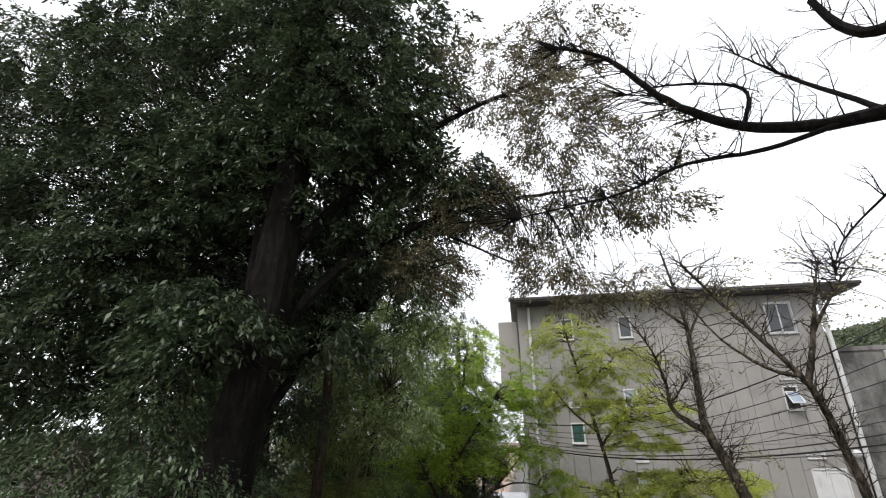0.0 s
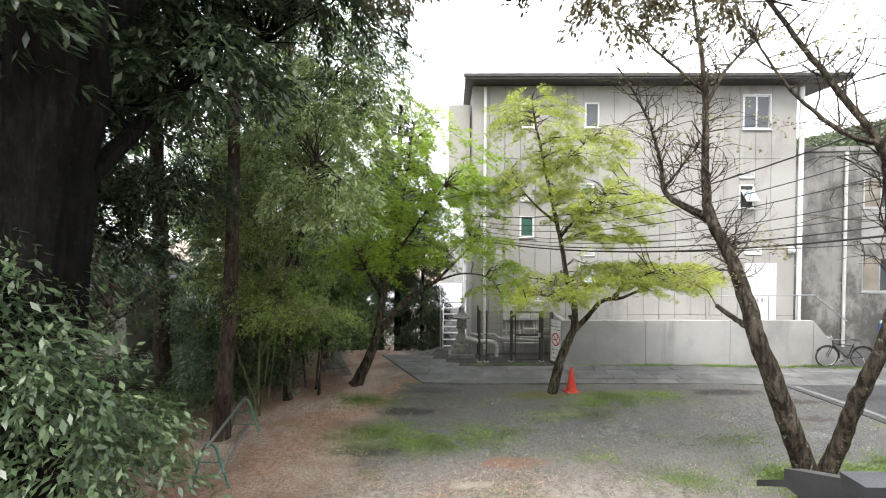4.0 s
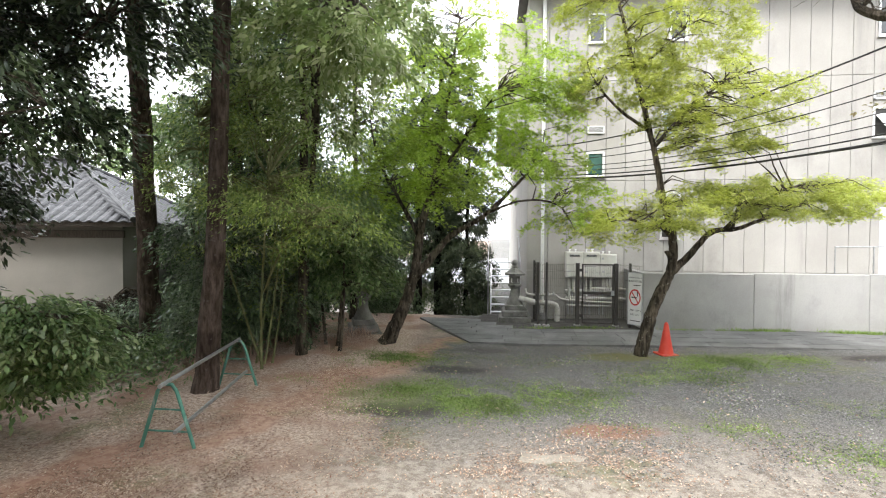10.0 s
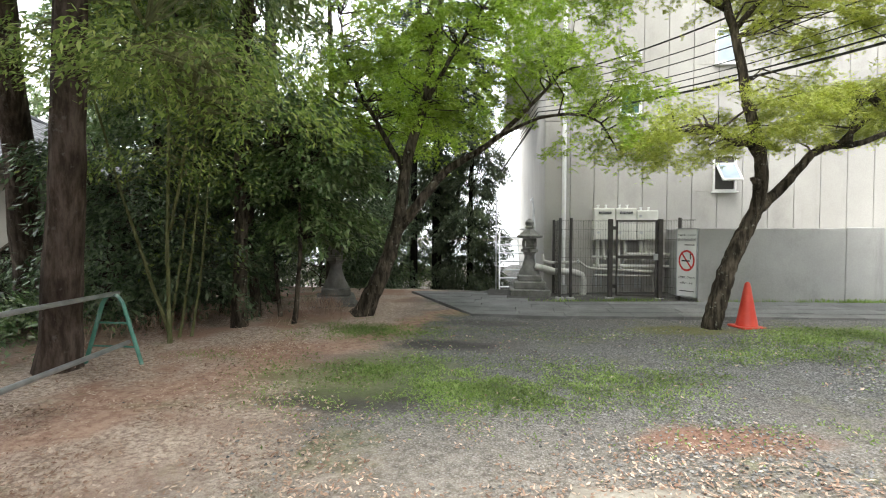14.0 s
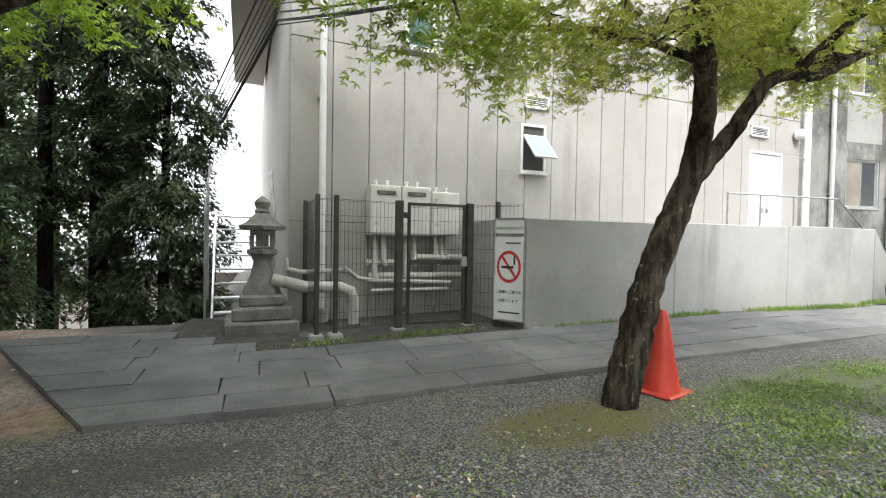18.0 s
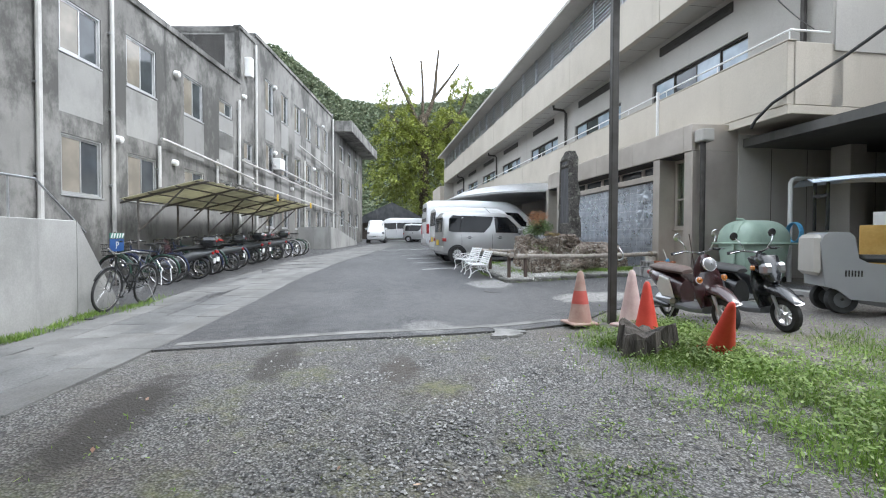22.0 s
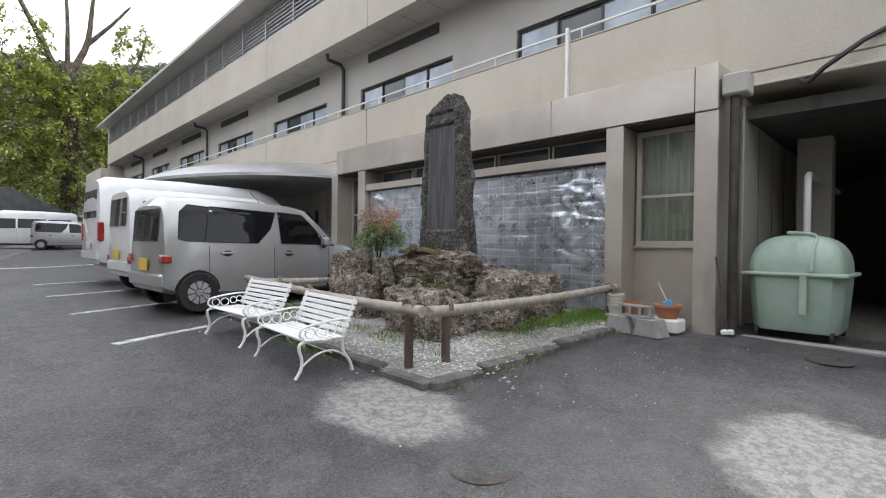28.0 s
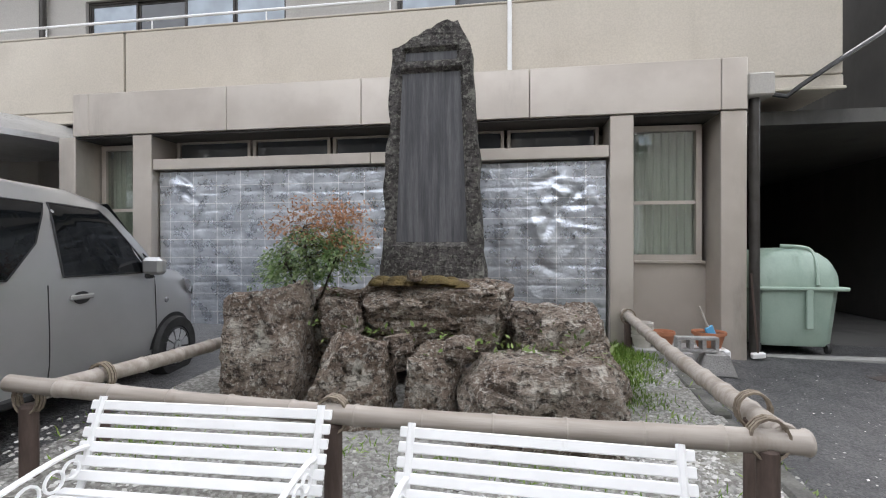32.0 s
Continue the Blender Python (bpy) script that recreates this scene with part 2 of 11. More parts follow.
def np_mesh(name, verts, quads, mat, parent=None, smooth=False):
    """A large mesh from arrays: verts (n, 3), quads (m, 4) or triangles (m, 3)."""
    me = bpy.data.meshes.new(name)
    verts, quads = np.asarray(verts, np.float32), np.asarray(quads, np.int32)
    k = quads.shape[1]
    me.vertices.add(len(verts))
    me.vertices.foreach_set("co", verts.ravel())
    me.loops.add(quads.size)
    me.loops.foreach_set("vertex_index", quads.ravel())
    me.polygons.add(len(quads))
    me.polygons.foreach_set("loop_start", np.arange(0, quads.size, k, dtype=np.int32))
    me.polygons.foreach_set("loop_total", np.full(len(quads), k, np.int32))
    if smooth:
        me.polygons.foreach_set("use_smooth", np.ones(len(quads), bool))
    me.update(calc_edges=True)
    me.materials.append(mat)
    ob = new(name, me)
    ob.parent = parent
    return ob


def thing(name, label, category, at=(0, 0, 0), turn=0.0, group="", kind="", lean=(0, 0)):
    e = new(name)
    e.empty_display_size = 0.1
    e.matrix_basis = pose(*at, lean[0], lean[1], turn)
    return tagged(e, label, category, group, kind)


def ground_z(x, y):
    """Height of the ground at a place."""
    z = np.interp(x, [-60, -8, 0, 3, 9, 13, 17, 20, 48, 140], [0.1, 0.02, 0.0, 0.08, 0.21, 0.33, 0.5, 0.58, 1.05, 2.2])
    z = z + 0.05 * np.clip(12.0 - y, 0, 4.5) * np.clip((x - 4) / 4, 0, 1)
    z = z + 0.14 * np.exp(-((x - 7.9) ** 2 / 2.2 + (y - 10.9) ** 2 / 1.6))
    z = z - 0.1 * np.clip((y - 15) / 3, 0, 1) * np.clip((x - 7) / 3, 0, 1) * np.clip((22 - x) / 4, 0, 1)
    bank = np.clip((9.0 - y) / 6.0, 0, 1) * np.clip((9 - x) / 4, 0, 1)
    z = z + 3.0 * bank * bank * (3 - 2 * bank)
    return z


def gz(x, y):
    return float(ground_z(np.float64(x), np.float64(y)))

# ---- base surfaces ----
M_PANEL = wall_mat("painted panel wall", (0.36, 0.345, 0.32), (0.43, 0.415, 0.39), (0.2, 0.19, 0.18), (0.2, 0.192, 0.184), 0.6, 0.85, (0.5, 0.75))
M_OLD = wall_mat("stained old render", (0.185, 0.179, 0.168), (0.28, 0.273, 0.257), (0.048, 0.047, 0.043), (0.03, 0.03, 0.028), 1.0, 0.85, (0.43, 0.6))
M_OLDL = wall_mat("paler spandrel render", (0.255, 0.25, 0.24), (0.335, 0.33, 0.315), (0.13, 0.128, 0.122), (0.13, 0.128, 0.12), 0.7)
M_CONC = wall_mat("board-marked concrete", (0.3, 0.295, 0.28), (0.41, 0.405, 0.39), (0.2, 0.2, 0.19), (0.13, 0.13, 0.122), 0.85, 0.85, (0.46, 0.7))
M_BEIGE = wall_mat("beige render", (0.47, 0.425, 0.355), (0.53, 0.485, 0.41), (0.24, 0.2, 0.16), (0.28, 0.24, 0.19), 0.25)
M_WALLG = wall_mat("grey-beige wall", (0.41, 0.39, 0.355), (0.47, 0.45, 0.415), (0.2, 0.19, 0.17), (0.2, 0.19, 0.17), 0.2)
M_CLAD = surf("bronze anodised cladding", (0.47, 0.425, 0.375), (0.56, 0.515, 0.46), 1.2, 0.4, 0.03, 200, 0.55, world_space=True, grime=((0.2, 0.17, 0.14), 0.12, 0.8))
# Near-black stands in for shade in openings and recesses; joints and slats share it.
M_DARK = surf("dark paint and recess shade", (0.05, 0.048, 0.045), (0.075, 0.07, 0.065), 1, 0.8, 0.1, world_space=True)
M_WHITE = surf("white painted metal", (0.74, 0.74, 0.73), (0.8, 0.8, 0.79), 3, 0.45, 0.03, 80, grime=((0.5, 0.49, 0.46), 0.1, 2))
M_ALU = surf("aluminium window frame", (0.5, 0.5, 0.5), (0.6, 0.6, 0.6), 4, 0.4, 0.03, 120, 0.7)
M_STEEL = surf("galvanised steel", (0.4, 0.41, 0.42), (0.52, 0.53, 0.54), 8, 0.42, 0.06, 90, 0.8)
M_BRONZE = surf("dark bronze metal", (0.045, 0.04, 0.035), (0.07, 0.065, 0.06), 5, 0.5, 0.05, 90, 0.3)
M_PIPE = surf("grey painted pipe", (0.5, 0.49, 0.47), (0.58, 0.57, 0.55), 3, 0.55, 0.06, 60, grime=((0.25, 0.24, 0.22), 0.2, 2))
M_WPIPE = surf("white downpipe", (0.68, 0.68, 0.67), (0.76, 0.76, 0.75), 3, 0.5, 0.05, 60)
M_GLASS = glass_mat("dark window glass", (0.05, 0.055, 0.06))
M_CURT = glass_mat("curtained window glass", (0.2, 0.18, 0.15), 0.06)
# Pale blue base colour stands in for a reflection of the sky.
M_BRIGHT = glass_mat("glass tinted with reflected sky", (0.28, 0.33, 0.38), 0.04)
M_GREENG = glass_mat("green wired glass", (0.04, 0.09, 0.075), 0.15)
M_RUBBER = surf("black rubber", (0.015, 0.015, 0.015), (0.03, 0.03, 0.03), 10, 0.75, 0.1, 80)
M_ASPH = None
M_EDGE = surf("worn edging concrete", (0.17, 0.168, 0.16), (0.27, 0.265, 0.255), 3, 0.9, 0.5, 90, world_space=True, grime=((0.1, 0.1, 0.095), 0.35, 2.5))
M_PATCH = surf("pale concrete patch", (0.17, 0.168, 0.16), (0.31, 0.306, 0.295), 4, 0.9, 0.7, 70, world_space=True, spread=(0.3, 0.7), grime=((0.13, 0.13, 0.125), 0.4, 5))
M_LINE = surf("worn road paint", (0.3, 0.3, 0.295), (0.66, 0.66, 0.64), 9, 0.8, 0.3, 90, world_space=True)


def asphalt_mat():
    """Old asphalt: exposed chips, cloudy wear, damp stains, fine cracks."""
    m, n, l, p = tree_of("worn asphalt")
    g = n.new("ShaderNodeNewGeometry")
    vec = g.outputs["Position"]
    col = mix(n, l, ramp_of(n, l, noise_tex(n, l, vec, 0.45, 7, None, 0.65), 0.35, 0.65), (0.036, 0.036, 0.038), (0.074, 0.073, 0.073))
    col = mix(n, l, ramp_of(n, l, noise_tex(n, l, vec, 3.5, 8, None, 0.75), 0.42, 0.66, 0, 0.6), col, (0.118, 0.116, 0.114))
    chip = n.new("ShaderNodeTexVoronoi")
    chip.inputs["Scale"].default_value = 75
    l.new(vec, chip.inputs["Vector"])
    sp = n.new("ShaderNodeSeparateColor")
    l.new(chip.outputs["Color"], sp.inputs[0])
    col = mix(n, l, ramp_of(n, l, sp.outputs[0], 0.6, 1.0, 0, 0.35), col, (0.2, 0.196, 0.19))
    col = mix(n, l, ramp_of(n, l, sp.outputs[1], 0.7, 1.0, 0, 0.5), col, (0.02, 0.02, 0.022))
    wob = n.new("ShaderNodeTexNoise")
    wob.inputs["Scale"].default_value, wob.inputs["Detail"].default_value = 1.4, 6
    l.new(vec, wob.inputs["Vector"])
    wv = mix(n, l, 0.25, vec, wob.outputs["Color"])
    crack = n.new("ShaderNodeTexVoronoi")
    crack.feature = "DISTANCE_TO_EDGE"
    crack.inputs["Scale"].default_value = 0.55
    l.new(wv, crack.inputs["Vector"])
    gate = ramp_of(n, l, noise_tex(n, l, vec, 0.3, 3), 0.56, 0.66)
    line = n.new("ShaderNodeMath")
    line.operation = "MULTIPLY"
    l.new(ramp_of(n, l, crack.outputs["Distance"], 0.001, 0.007, 0.5, 0.0), line.inputs[0])
    l.new(gate, line.inputs[1])
    col = mix(n, l, line.outputs[0], col, (0.025, 0.025, 0.025))
    # areas where the binder has worn off the pale stone, and damp darker ones
    warp = n.new("ShaderNodeTexNoise")
    warp.inputs["Scale"].default_value, warp.inputs["Detail"].default_value, warp.inputs["Roughness"].default_value = 2.6, 8, 0.75
    l.new(vec, warp.inputs["Vector"])
    grain = ramp_of(n, l, noise_tex(n, l, vec, 16, 6, None, 0.75), 0.4, 0.6)
    for cx, cy, rx, ry, tone, much in ((13.95, 12.0, 0.72, 0.5, (0.33, 0.32, 0.305), 0.9), (11.6, 10.6, 0.55, 0.75, (0.33, 0.32, 0.3), 0.9), (9.7, 13.76, 0.4, 0.34, (0.24, 0.235, 0.225), 0.7), (12.4, 14.6, 1.6, 0.35, (0.03, 0.03, 0.03), 0.6), (10.4, 15.6, 0.8, 0.25, (0.028, 0.028, 0.028), 0.7), (16.6, 12.6, 1.2, 0.4, (0.03, 0.03, 0.031), 0.55)):
        mp = n.new("ShaderNodeMapping")
        mp.inputs["Location"].default_value = (-cx / rx, -cy / ry, 0)
        mp.inputs["Scale"].default_value = (1 / rx, 1 / ry, 0)
        l.new(vec, mp.inputs["Vector"])
        off = n.new("ShaderNodeVectorMath")
        off.operation = "MULTIPLY_ADD"
        off.inputs[1].default_value, off.inputs[2].default_value = (1.3, 1.3, 0), (-0.65, -0.65, 0)
        l.new(warp.outputs["Color"], off.inputs[0])
        add = n.new("ShaderNodeVectorMath")
        l.new(mp.outputs["Vector"], add.inputs[0])
        l.new(off.outputs[0], add.inputs[1])
        ln = n.new("ShaderNodeVectorMath")
        ln.operation = "LENGTH"
        l.new(add.outputs[0], ln.inputs[0])
        fac = n.new("ShaderNodeMath")
        fac.operation = "MULTIPLY"
        l.new(ramp_of(n, l, ln.outputs["Value"], 0.7, 1.1, much, 0.0), fac.inputs[0])
        l.new(ramp_of(n, l, grain, 0.0, 1.0, 0.45, 1.0), fac.inputs[1])
        col = mix(n, l, fac.outputs[0], col, tone)
    l.new(col, p.inputs["Base Color"])
    l.new(ramp_of(n, l, sp.outputs[2], 0, 1, 0.42, 0.68), p.inputs["Roughness"])
    bump(n, l, p, chip.outputs["Distance"], 0.7, 0.012)
    return m


M_ASPH = asphalt_mat()


def yard_mat():
    """Trodden gravel with fallen leaves, red earth, moss and grass, laid out as the yard is."""
    m, n, l, p = tree_of("yard ground")
    g = n.new("ShaderNodeNewGeometry")
    vec = g.outputs["Position"]
    sep = n.new("ShaderNodeSeparateXYZ")
    l.new(vec, sep.inputs[0])
    pebble = n.new("ShaderNodeTexVoronoi")
    pebble.inputs["Scale"].default_value = 66
    l.new(vec, pebble.inputs["Vector"])
    stone = n.new("ShaderNodeValToRGB")
    stone.color_ramp.elements[0].color, stone.color_ramp.elements[1].color = (0.05, 0.05, 0.051, 1), (0.31, 0.305, 0.295, 1)
    sp = n.new("ShaderNodeSeparateColor")
    l.new(pebble.outputs["Color"], sp.inputs[0])
    l.new(sp.outputs[0], stone.inputs["Fac"])
    mid = noise_tex(n, l, vec, 0.8, 6)
    fine = noise_tex(n, l, vec, 9, 6, None, 0.7)
    gravel = mix(n, l, ramp_of(n, l, fine, 0.35, 0.65, 0, 0.4), stone.outputs["Color"], (0.165, 0.15, 0.128))
    gravel = mix(n, l, ramp_of(n, l, noise_tex(n, l, vec, 0.45, 7, None, 0.7), 0.5, 0.68, 0, 0.45), gravel, (0.13, 0.105, 0.082))
    # Darker towards stone edges: the gravel's shaded relief painted into its colour.
    gravel = mix(n, l, ramp_of(n, l, pebble.outputs["Distance"], 0.35, 0.75, 0, 0.75), gravel, (0.03, 0.029, 0.028))
    litter = mix(n, l, ramp_of(n, l, noise_tex(n, l, vec, 22, 6, None, 0.75), 0.38, 0.62), (0.23, 0.155, 0.12), (0.6, 0.48, 0.39))
    litter = mix(n, l, ramp_of(n, l, mid, 0.45, 0.62), litter, (0.33, 0.2, 0.145))
    side = n.new("ShaderNodeMath")
    side.operation = "ADD"
    wob = n.new("ShaderNodeMath")
    wob.operation = "MULTIPLY_ADD"
    wob.inputs[1].default_value, wob.inputs[2].default_value = 3.2, -1.6
    l.new(mid, wob.inputs[0])
    l.new(sep.outputs["X"], side.inputs[0])
    l.new(wob.outputs[0], side.inputs[1])
    left = ramp_of(n, l, side.outputs[0], -3.4, -1.6, 1.0, 0.0)
    col = mix(n, l, left, gravel, litter)
    # paler trodden strip towards the foot of the steps, brown with broken leaves
    near = ramp_of(n, l, sep.outputs["Y"], 9.5, 13.5, 1.0, 0.0)
    tread = mix(n, l, ramp_of(n, l, fine, 0.4, 0.6), (0.25, 0.2, 0.155), (0.46, 0.4, 0.33))
    right = ramp_of(n, l, sep.outputs["X"], -4.5, -2.0, 0.0, 0.75)
    rgt = ramp_of(n, l, sep.outputs["X"], 2.0, 5.0, 1.0, 0.25)
    k = n.new("ShaderNodeMath")
    k.operation = "MULTIPLY"
    l.new(near, k.inputs[0])
    l.new(right, k.inputs[1])
    k2 = n.new("ShaderNodeMath")
    k2.operation = "MULTIPLY"
    l.new(k.outputs[0], k2.inputs[0])
    l.new(rgt, k2.inputs[1])
    col = mix(n, l, k2.outputs[0], col, tread)
    # a worn band of red earth runs along the wood's edge
    band = n.new("ShaderNodeMath")
    band.operation = "MULTIPLY_ADD"
    band.inputs[1].default_value, band.inputs[2].default_value = -0.468, 10.05
    l.new(sep.outputs["Y"], band.inputs[0])
    b2 = n.new("ShaderNodeMath")
    b2.operation = "ADD"
    l.new(band.outputs[0], b2.inputs[0])
    l.new(side.outputs[0], b2.inputs[1])
    b3 = n.new("ShaderNodeMath")
    b3.operation = "ABSOLUTE"
    l.new(b2.outputs[0], b3.inputs[0])
    col = mix(n, l, ramp_of(n, l, b3.outputs[0], 0.15, 0.75, 0.8, 0.0), col, mix(n, l, ramp_of(n, l, fine, 0.4, 0.6), (0.28, 0.15, 0.105), (0.44, 0.28, 0.2)))
    col = mix(n, l, ramp_of(n, l, side.outputs[0], -8.0, -5.6, 0.9, 0.0), col, mix(n, l, ramp_of(n, l, fine, 0.4, 0.6), (0.22, 0.165, 0.13), (0.46, 0.37, 0.3)))
    moss = ramp_of(n, l, noise_tex(n, l, vec, 0.7, 8, None, 0.72), 0.52, 0.66, 0, 0.6)
    col = mix(n, l, moss, col, mix(n, l, ramp_of(n, l, fine, 0.4, 0.6), (0.1, 0.11, 0.04), (0.2, 0.2, 0.09)))
    # damp hollows and cushions of moss, with ragged rims
    warp = n.new("ShaderNodeTexNoise")
    warp.inputs["Scale"].default_value, warp.inputs["Detail"].default_value, warp.inputs["Roughness"].default_value = 3.2, 7, 0.7
    l.new(vec, warp.inputs["Vector"])
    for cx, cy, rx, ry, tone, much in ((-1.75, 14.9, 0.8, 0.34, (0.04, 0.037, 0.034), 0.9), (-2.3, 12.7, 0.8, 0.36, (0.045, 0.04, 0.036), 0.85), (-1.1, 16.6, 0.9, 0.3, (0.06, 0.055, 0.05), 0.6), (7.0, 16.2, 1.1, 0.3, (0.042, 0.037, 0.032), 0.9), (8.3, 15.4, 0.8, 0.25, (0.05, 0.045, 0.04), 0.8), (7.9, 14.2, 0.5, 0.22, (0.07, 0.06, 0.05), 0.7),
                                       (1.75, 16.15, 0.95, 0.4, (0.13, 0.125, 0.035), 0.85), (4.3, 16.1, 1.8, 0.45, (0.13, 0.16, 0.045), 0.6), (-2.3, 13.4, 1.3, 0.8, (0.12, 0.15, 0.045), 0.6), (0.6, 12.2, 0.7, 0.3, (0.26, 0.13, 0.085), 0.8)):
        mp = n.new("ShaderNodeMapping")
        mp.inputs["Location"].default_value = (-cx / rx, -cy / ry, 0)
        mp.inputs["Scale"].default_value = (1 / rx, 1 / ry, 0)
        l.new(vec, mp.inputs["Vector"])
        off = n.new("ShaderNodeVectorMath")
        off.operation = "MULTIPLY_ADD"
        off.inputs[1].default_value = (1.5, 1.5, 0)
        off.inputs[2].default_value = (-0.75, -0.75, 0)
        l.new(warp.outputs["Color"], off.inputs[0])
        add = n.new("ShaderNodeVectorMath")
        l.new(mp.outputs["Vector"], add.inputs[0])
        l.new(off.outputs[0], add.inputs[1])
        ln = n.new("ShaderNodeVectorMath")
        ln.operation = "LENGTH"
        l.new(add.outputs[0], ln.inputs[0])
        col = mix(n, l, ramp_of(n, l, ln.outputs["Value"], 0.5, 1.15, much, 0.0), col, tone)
    l.new(col, p.inputs["Base Color"])
    p.inputs["Roughness"].default_value = 0.95
    bump(n, l, p, pebble.outputs["Distance"], 0.6, 0.02)
    return m


M_YARD = yard_mat()

# ---- ground: one sheet out to the horizon ----
gxs = np.concatenate([[-900, -300, -120, -60, -40, -30, -24, -20], np.arange(-18, 28, 0.3), np.arange(28, 60, 2.0), [70, 90, 140, 300, 900]])
gys = np.concatenate([[-900, -300, -120, -60, -30, -15, -8], np.arange(-5, 24, 0.3), np.arange(24, 44, 3.0), [60, 100, 200, 400, 900]])
GX, GY = np.meshgrid(gxs, gys)
GZ = ground_z(GX, GY)
bumps = 0.012 * np.sin(GX * 2.1 + 1.3 * np.sin(GY * 1.7)) * np.sin(GY * 1.9 + 0.7) + 0.008 * np.sin(GX * 5.3 + GY * 4.1)
GZ = GZ + np.where((GX > -18) & (GX < 9), bumps, -0.012)
# the stair is cut into the bank, and the land falls away behind the stone path's end
GZ = np.where((GX > -2.6) & (GX < 1.0) & (GY > 2.0) & (GY < 9.2), np.minimum(GZ, np.clip((8.3 - GY) * 0.55, 0, 3.1)) - 0.28, GZ)
GZ = GZ - 2.6 * np.clip((GY - 21.5) / 6, 0, 1) * np.clip((-0.5 - GX) / 2, 0, 1)
iy, ix = np.meshgrid(np.arange(len(gys) - 1), np.arange(len(gxs) - 1), indexing="ij")
a = (iy * len(gxs) + ix).ravel()
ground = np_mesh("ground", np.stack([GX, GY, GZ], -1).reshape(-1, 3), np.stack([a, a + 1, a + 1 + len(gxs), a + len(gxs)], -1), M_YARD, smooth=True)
tagged(ground, "trodden gravel yard with leaf litter and moss", "ground", kind="structure")


def sheet(name, outline, mat, up, label, category, thick=0.05, step=0.6):
    """A thin paved sheet that follows the ground inside an outline (convex or nearly so), with a skirt."""
    bmx = bmesh.new()
    vs = [bmx.verts.new((x, y, 0)) for x, y in outline]
    bmx.faces.new(vs)
    x0, x1 = min(p[0] for p in outline), max(p[0] for p in outline)
    y0, y1 = min(p[1] for p in outline), max(p[1] for p in outline)
    for k in range(1, int((x1 - x0) / step) + 1):
        bmesh.ops.bisect_plane(bmx, geom=bmx.verts[:] + bmx.edges[:] + bmx.faces[:], plane_co=(x0 + k * step, 0, 0), plane_no=(1, 0, 0))
    for k in range(1, int((y1 - y0) / step) + 1):
        bmesh.ops.bisect_plane(bmx, geom=bmx.verts[:] + bmx.edges[:] + bmx.faces[:], plane_co=(0, y0 + k * step, 0), plane_no=(0, 1, 0))
    ext = bmesh.ops.extrude_face_region(bmx, geom=bmx.faces[:])
    top = {v for v in ext["geom"] if isinstance(v, bmesh.types.BMVert)}
    for v in bmx.verts:
        v.co.z = gz(v.co.x, v.co.y) + (up if v in top else up - thick)
    bmesh.ops.recalc_face_normals(bmx, faces=bmx.faces)
    me = bpy.data.meshes.new(name)
    bmx.to_mesh(me)
    bmx.free()
    me.materials.append(mat)
    ob = new(name, me)
    return tagged(ob, label, category, kind="structure")


def ragged(pts, amount=0.06, steps=6, seed=1):
    """An outline with an uneven, broken edge."""
    rnd = random.Random(seed)
    out = []
    for i, (x, y) in enumerate(pts):
        u, v = pts[(i + 1) % len(pts)]
        for k in range(steps):
            s = k / steps
            out.append((x + (u - x) * s + rnd.uniform(-amount, amount), y + (v - y) * s + rnd.uniform(-amount, amount)))
    return out


sheet("road", [(8.95, 17.0), (9.18, 14.2), (9.4, 12.6), (9.62, 11.7), (10.4, 10.9), (10.6, 6.4), (22, 6.4), (62, 7.6), (62, 16.2), (40, 19.2), (16.5, 22.2), (11.2, 22.2), (11.2, 18.4)], M_ASPH, 0.012, "worn grey asphalt of a hospital forecourt", "road", 0.06, 1.2)
line = sheet("kerb_line", [(9.12, 16.7), (9.6, 12.75), (9.86, 11.75), (10.02, 11.8), (9.74, 12.8), (9.27, 16.72)], M_EDGE, 0.017, "flush pale concrete edging strip across the asphalt", "kerb", 0.05, 1.0)
sheet("patch", ragged([(9.49, 12.93), (9.28, 12.59), (9.01, 12.76), (9.05, 13.04)], 0.035, 9, 2), M_PATCH, 0.022, "broken white concrete patch at the asphalt's edge", "patch", 0.03, 0.5)
for x0, y0, x1, y1 in ((17.15, 13.25, 17.75, 11.9), (19.5, 13.4, 20.05, 12.1), (21.9, 13.5, 22.4, 12.3), (24.3, 13.6, 24.8, 12.4)):
    d = Vector((y0 - y1, x1 - x0)).normalized() * 0.06
    sheet("parking_line", [(x0 - d.x, y0 - d.y), (x1 - d.x, y1 - d.y), (x1 + d.x, y1 + d.y), (x0 + d.x, y0 + d.y)], M_LINE, 0.0165, "worn white parking bay line", "road marking", 0.02, 3)
sheet("stop_line", [(29.5, 15.3), (31.2, 10.0), (31.5, 10.1), (29.8, 15.4)], M_LINE, 0.0165, "white line painted across the road", "road marking", 0.02, 3)

# ---- stair below the walker: plain stone steps down from the upper terrace ----
M_STONE = surf("grey granite", (0.3, 0.3, 0.29), (0.4, 0.4, 0.385), 3, 0.85, 0.4, 70, grime=((0.16, 0.17, 0.13), 0.25, 2))
stair = thing("stair", "plain grey stone stair down from a terrace", "stair", kind="structure")
for k in range(17):
    Geo().box((-2.4, 2.9 + 0.3 * k, 2.9 - 0.176 * k - 0.5), (0.9, 3.24 + 0.3 * k, 3.07 - 0.176 * k), 0.012).obj("step", M_STONE, stair)
Geo().box((-6, -6, 2.4), (6, 2.92, 3.22), 0.02).obj("landing", M_STONE, stair)

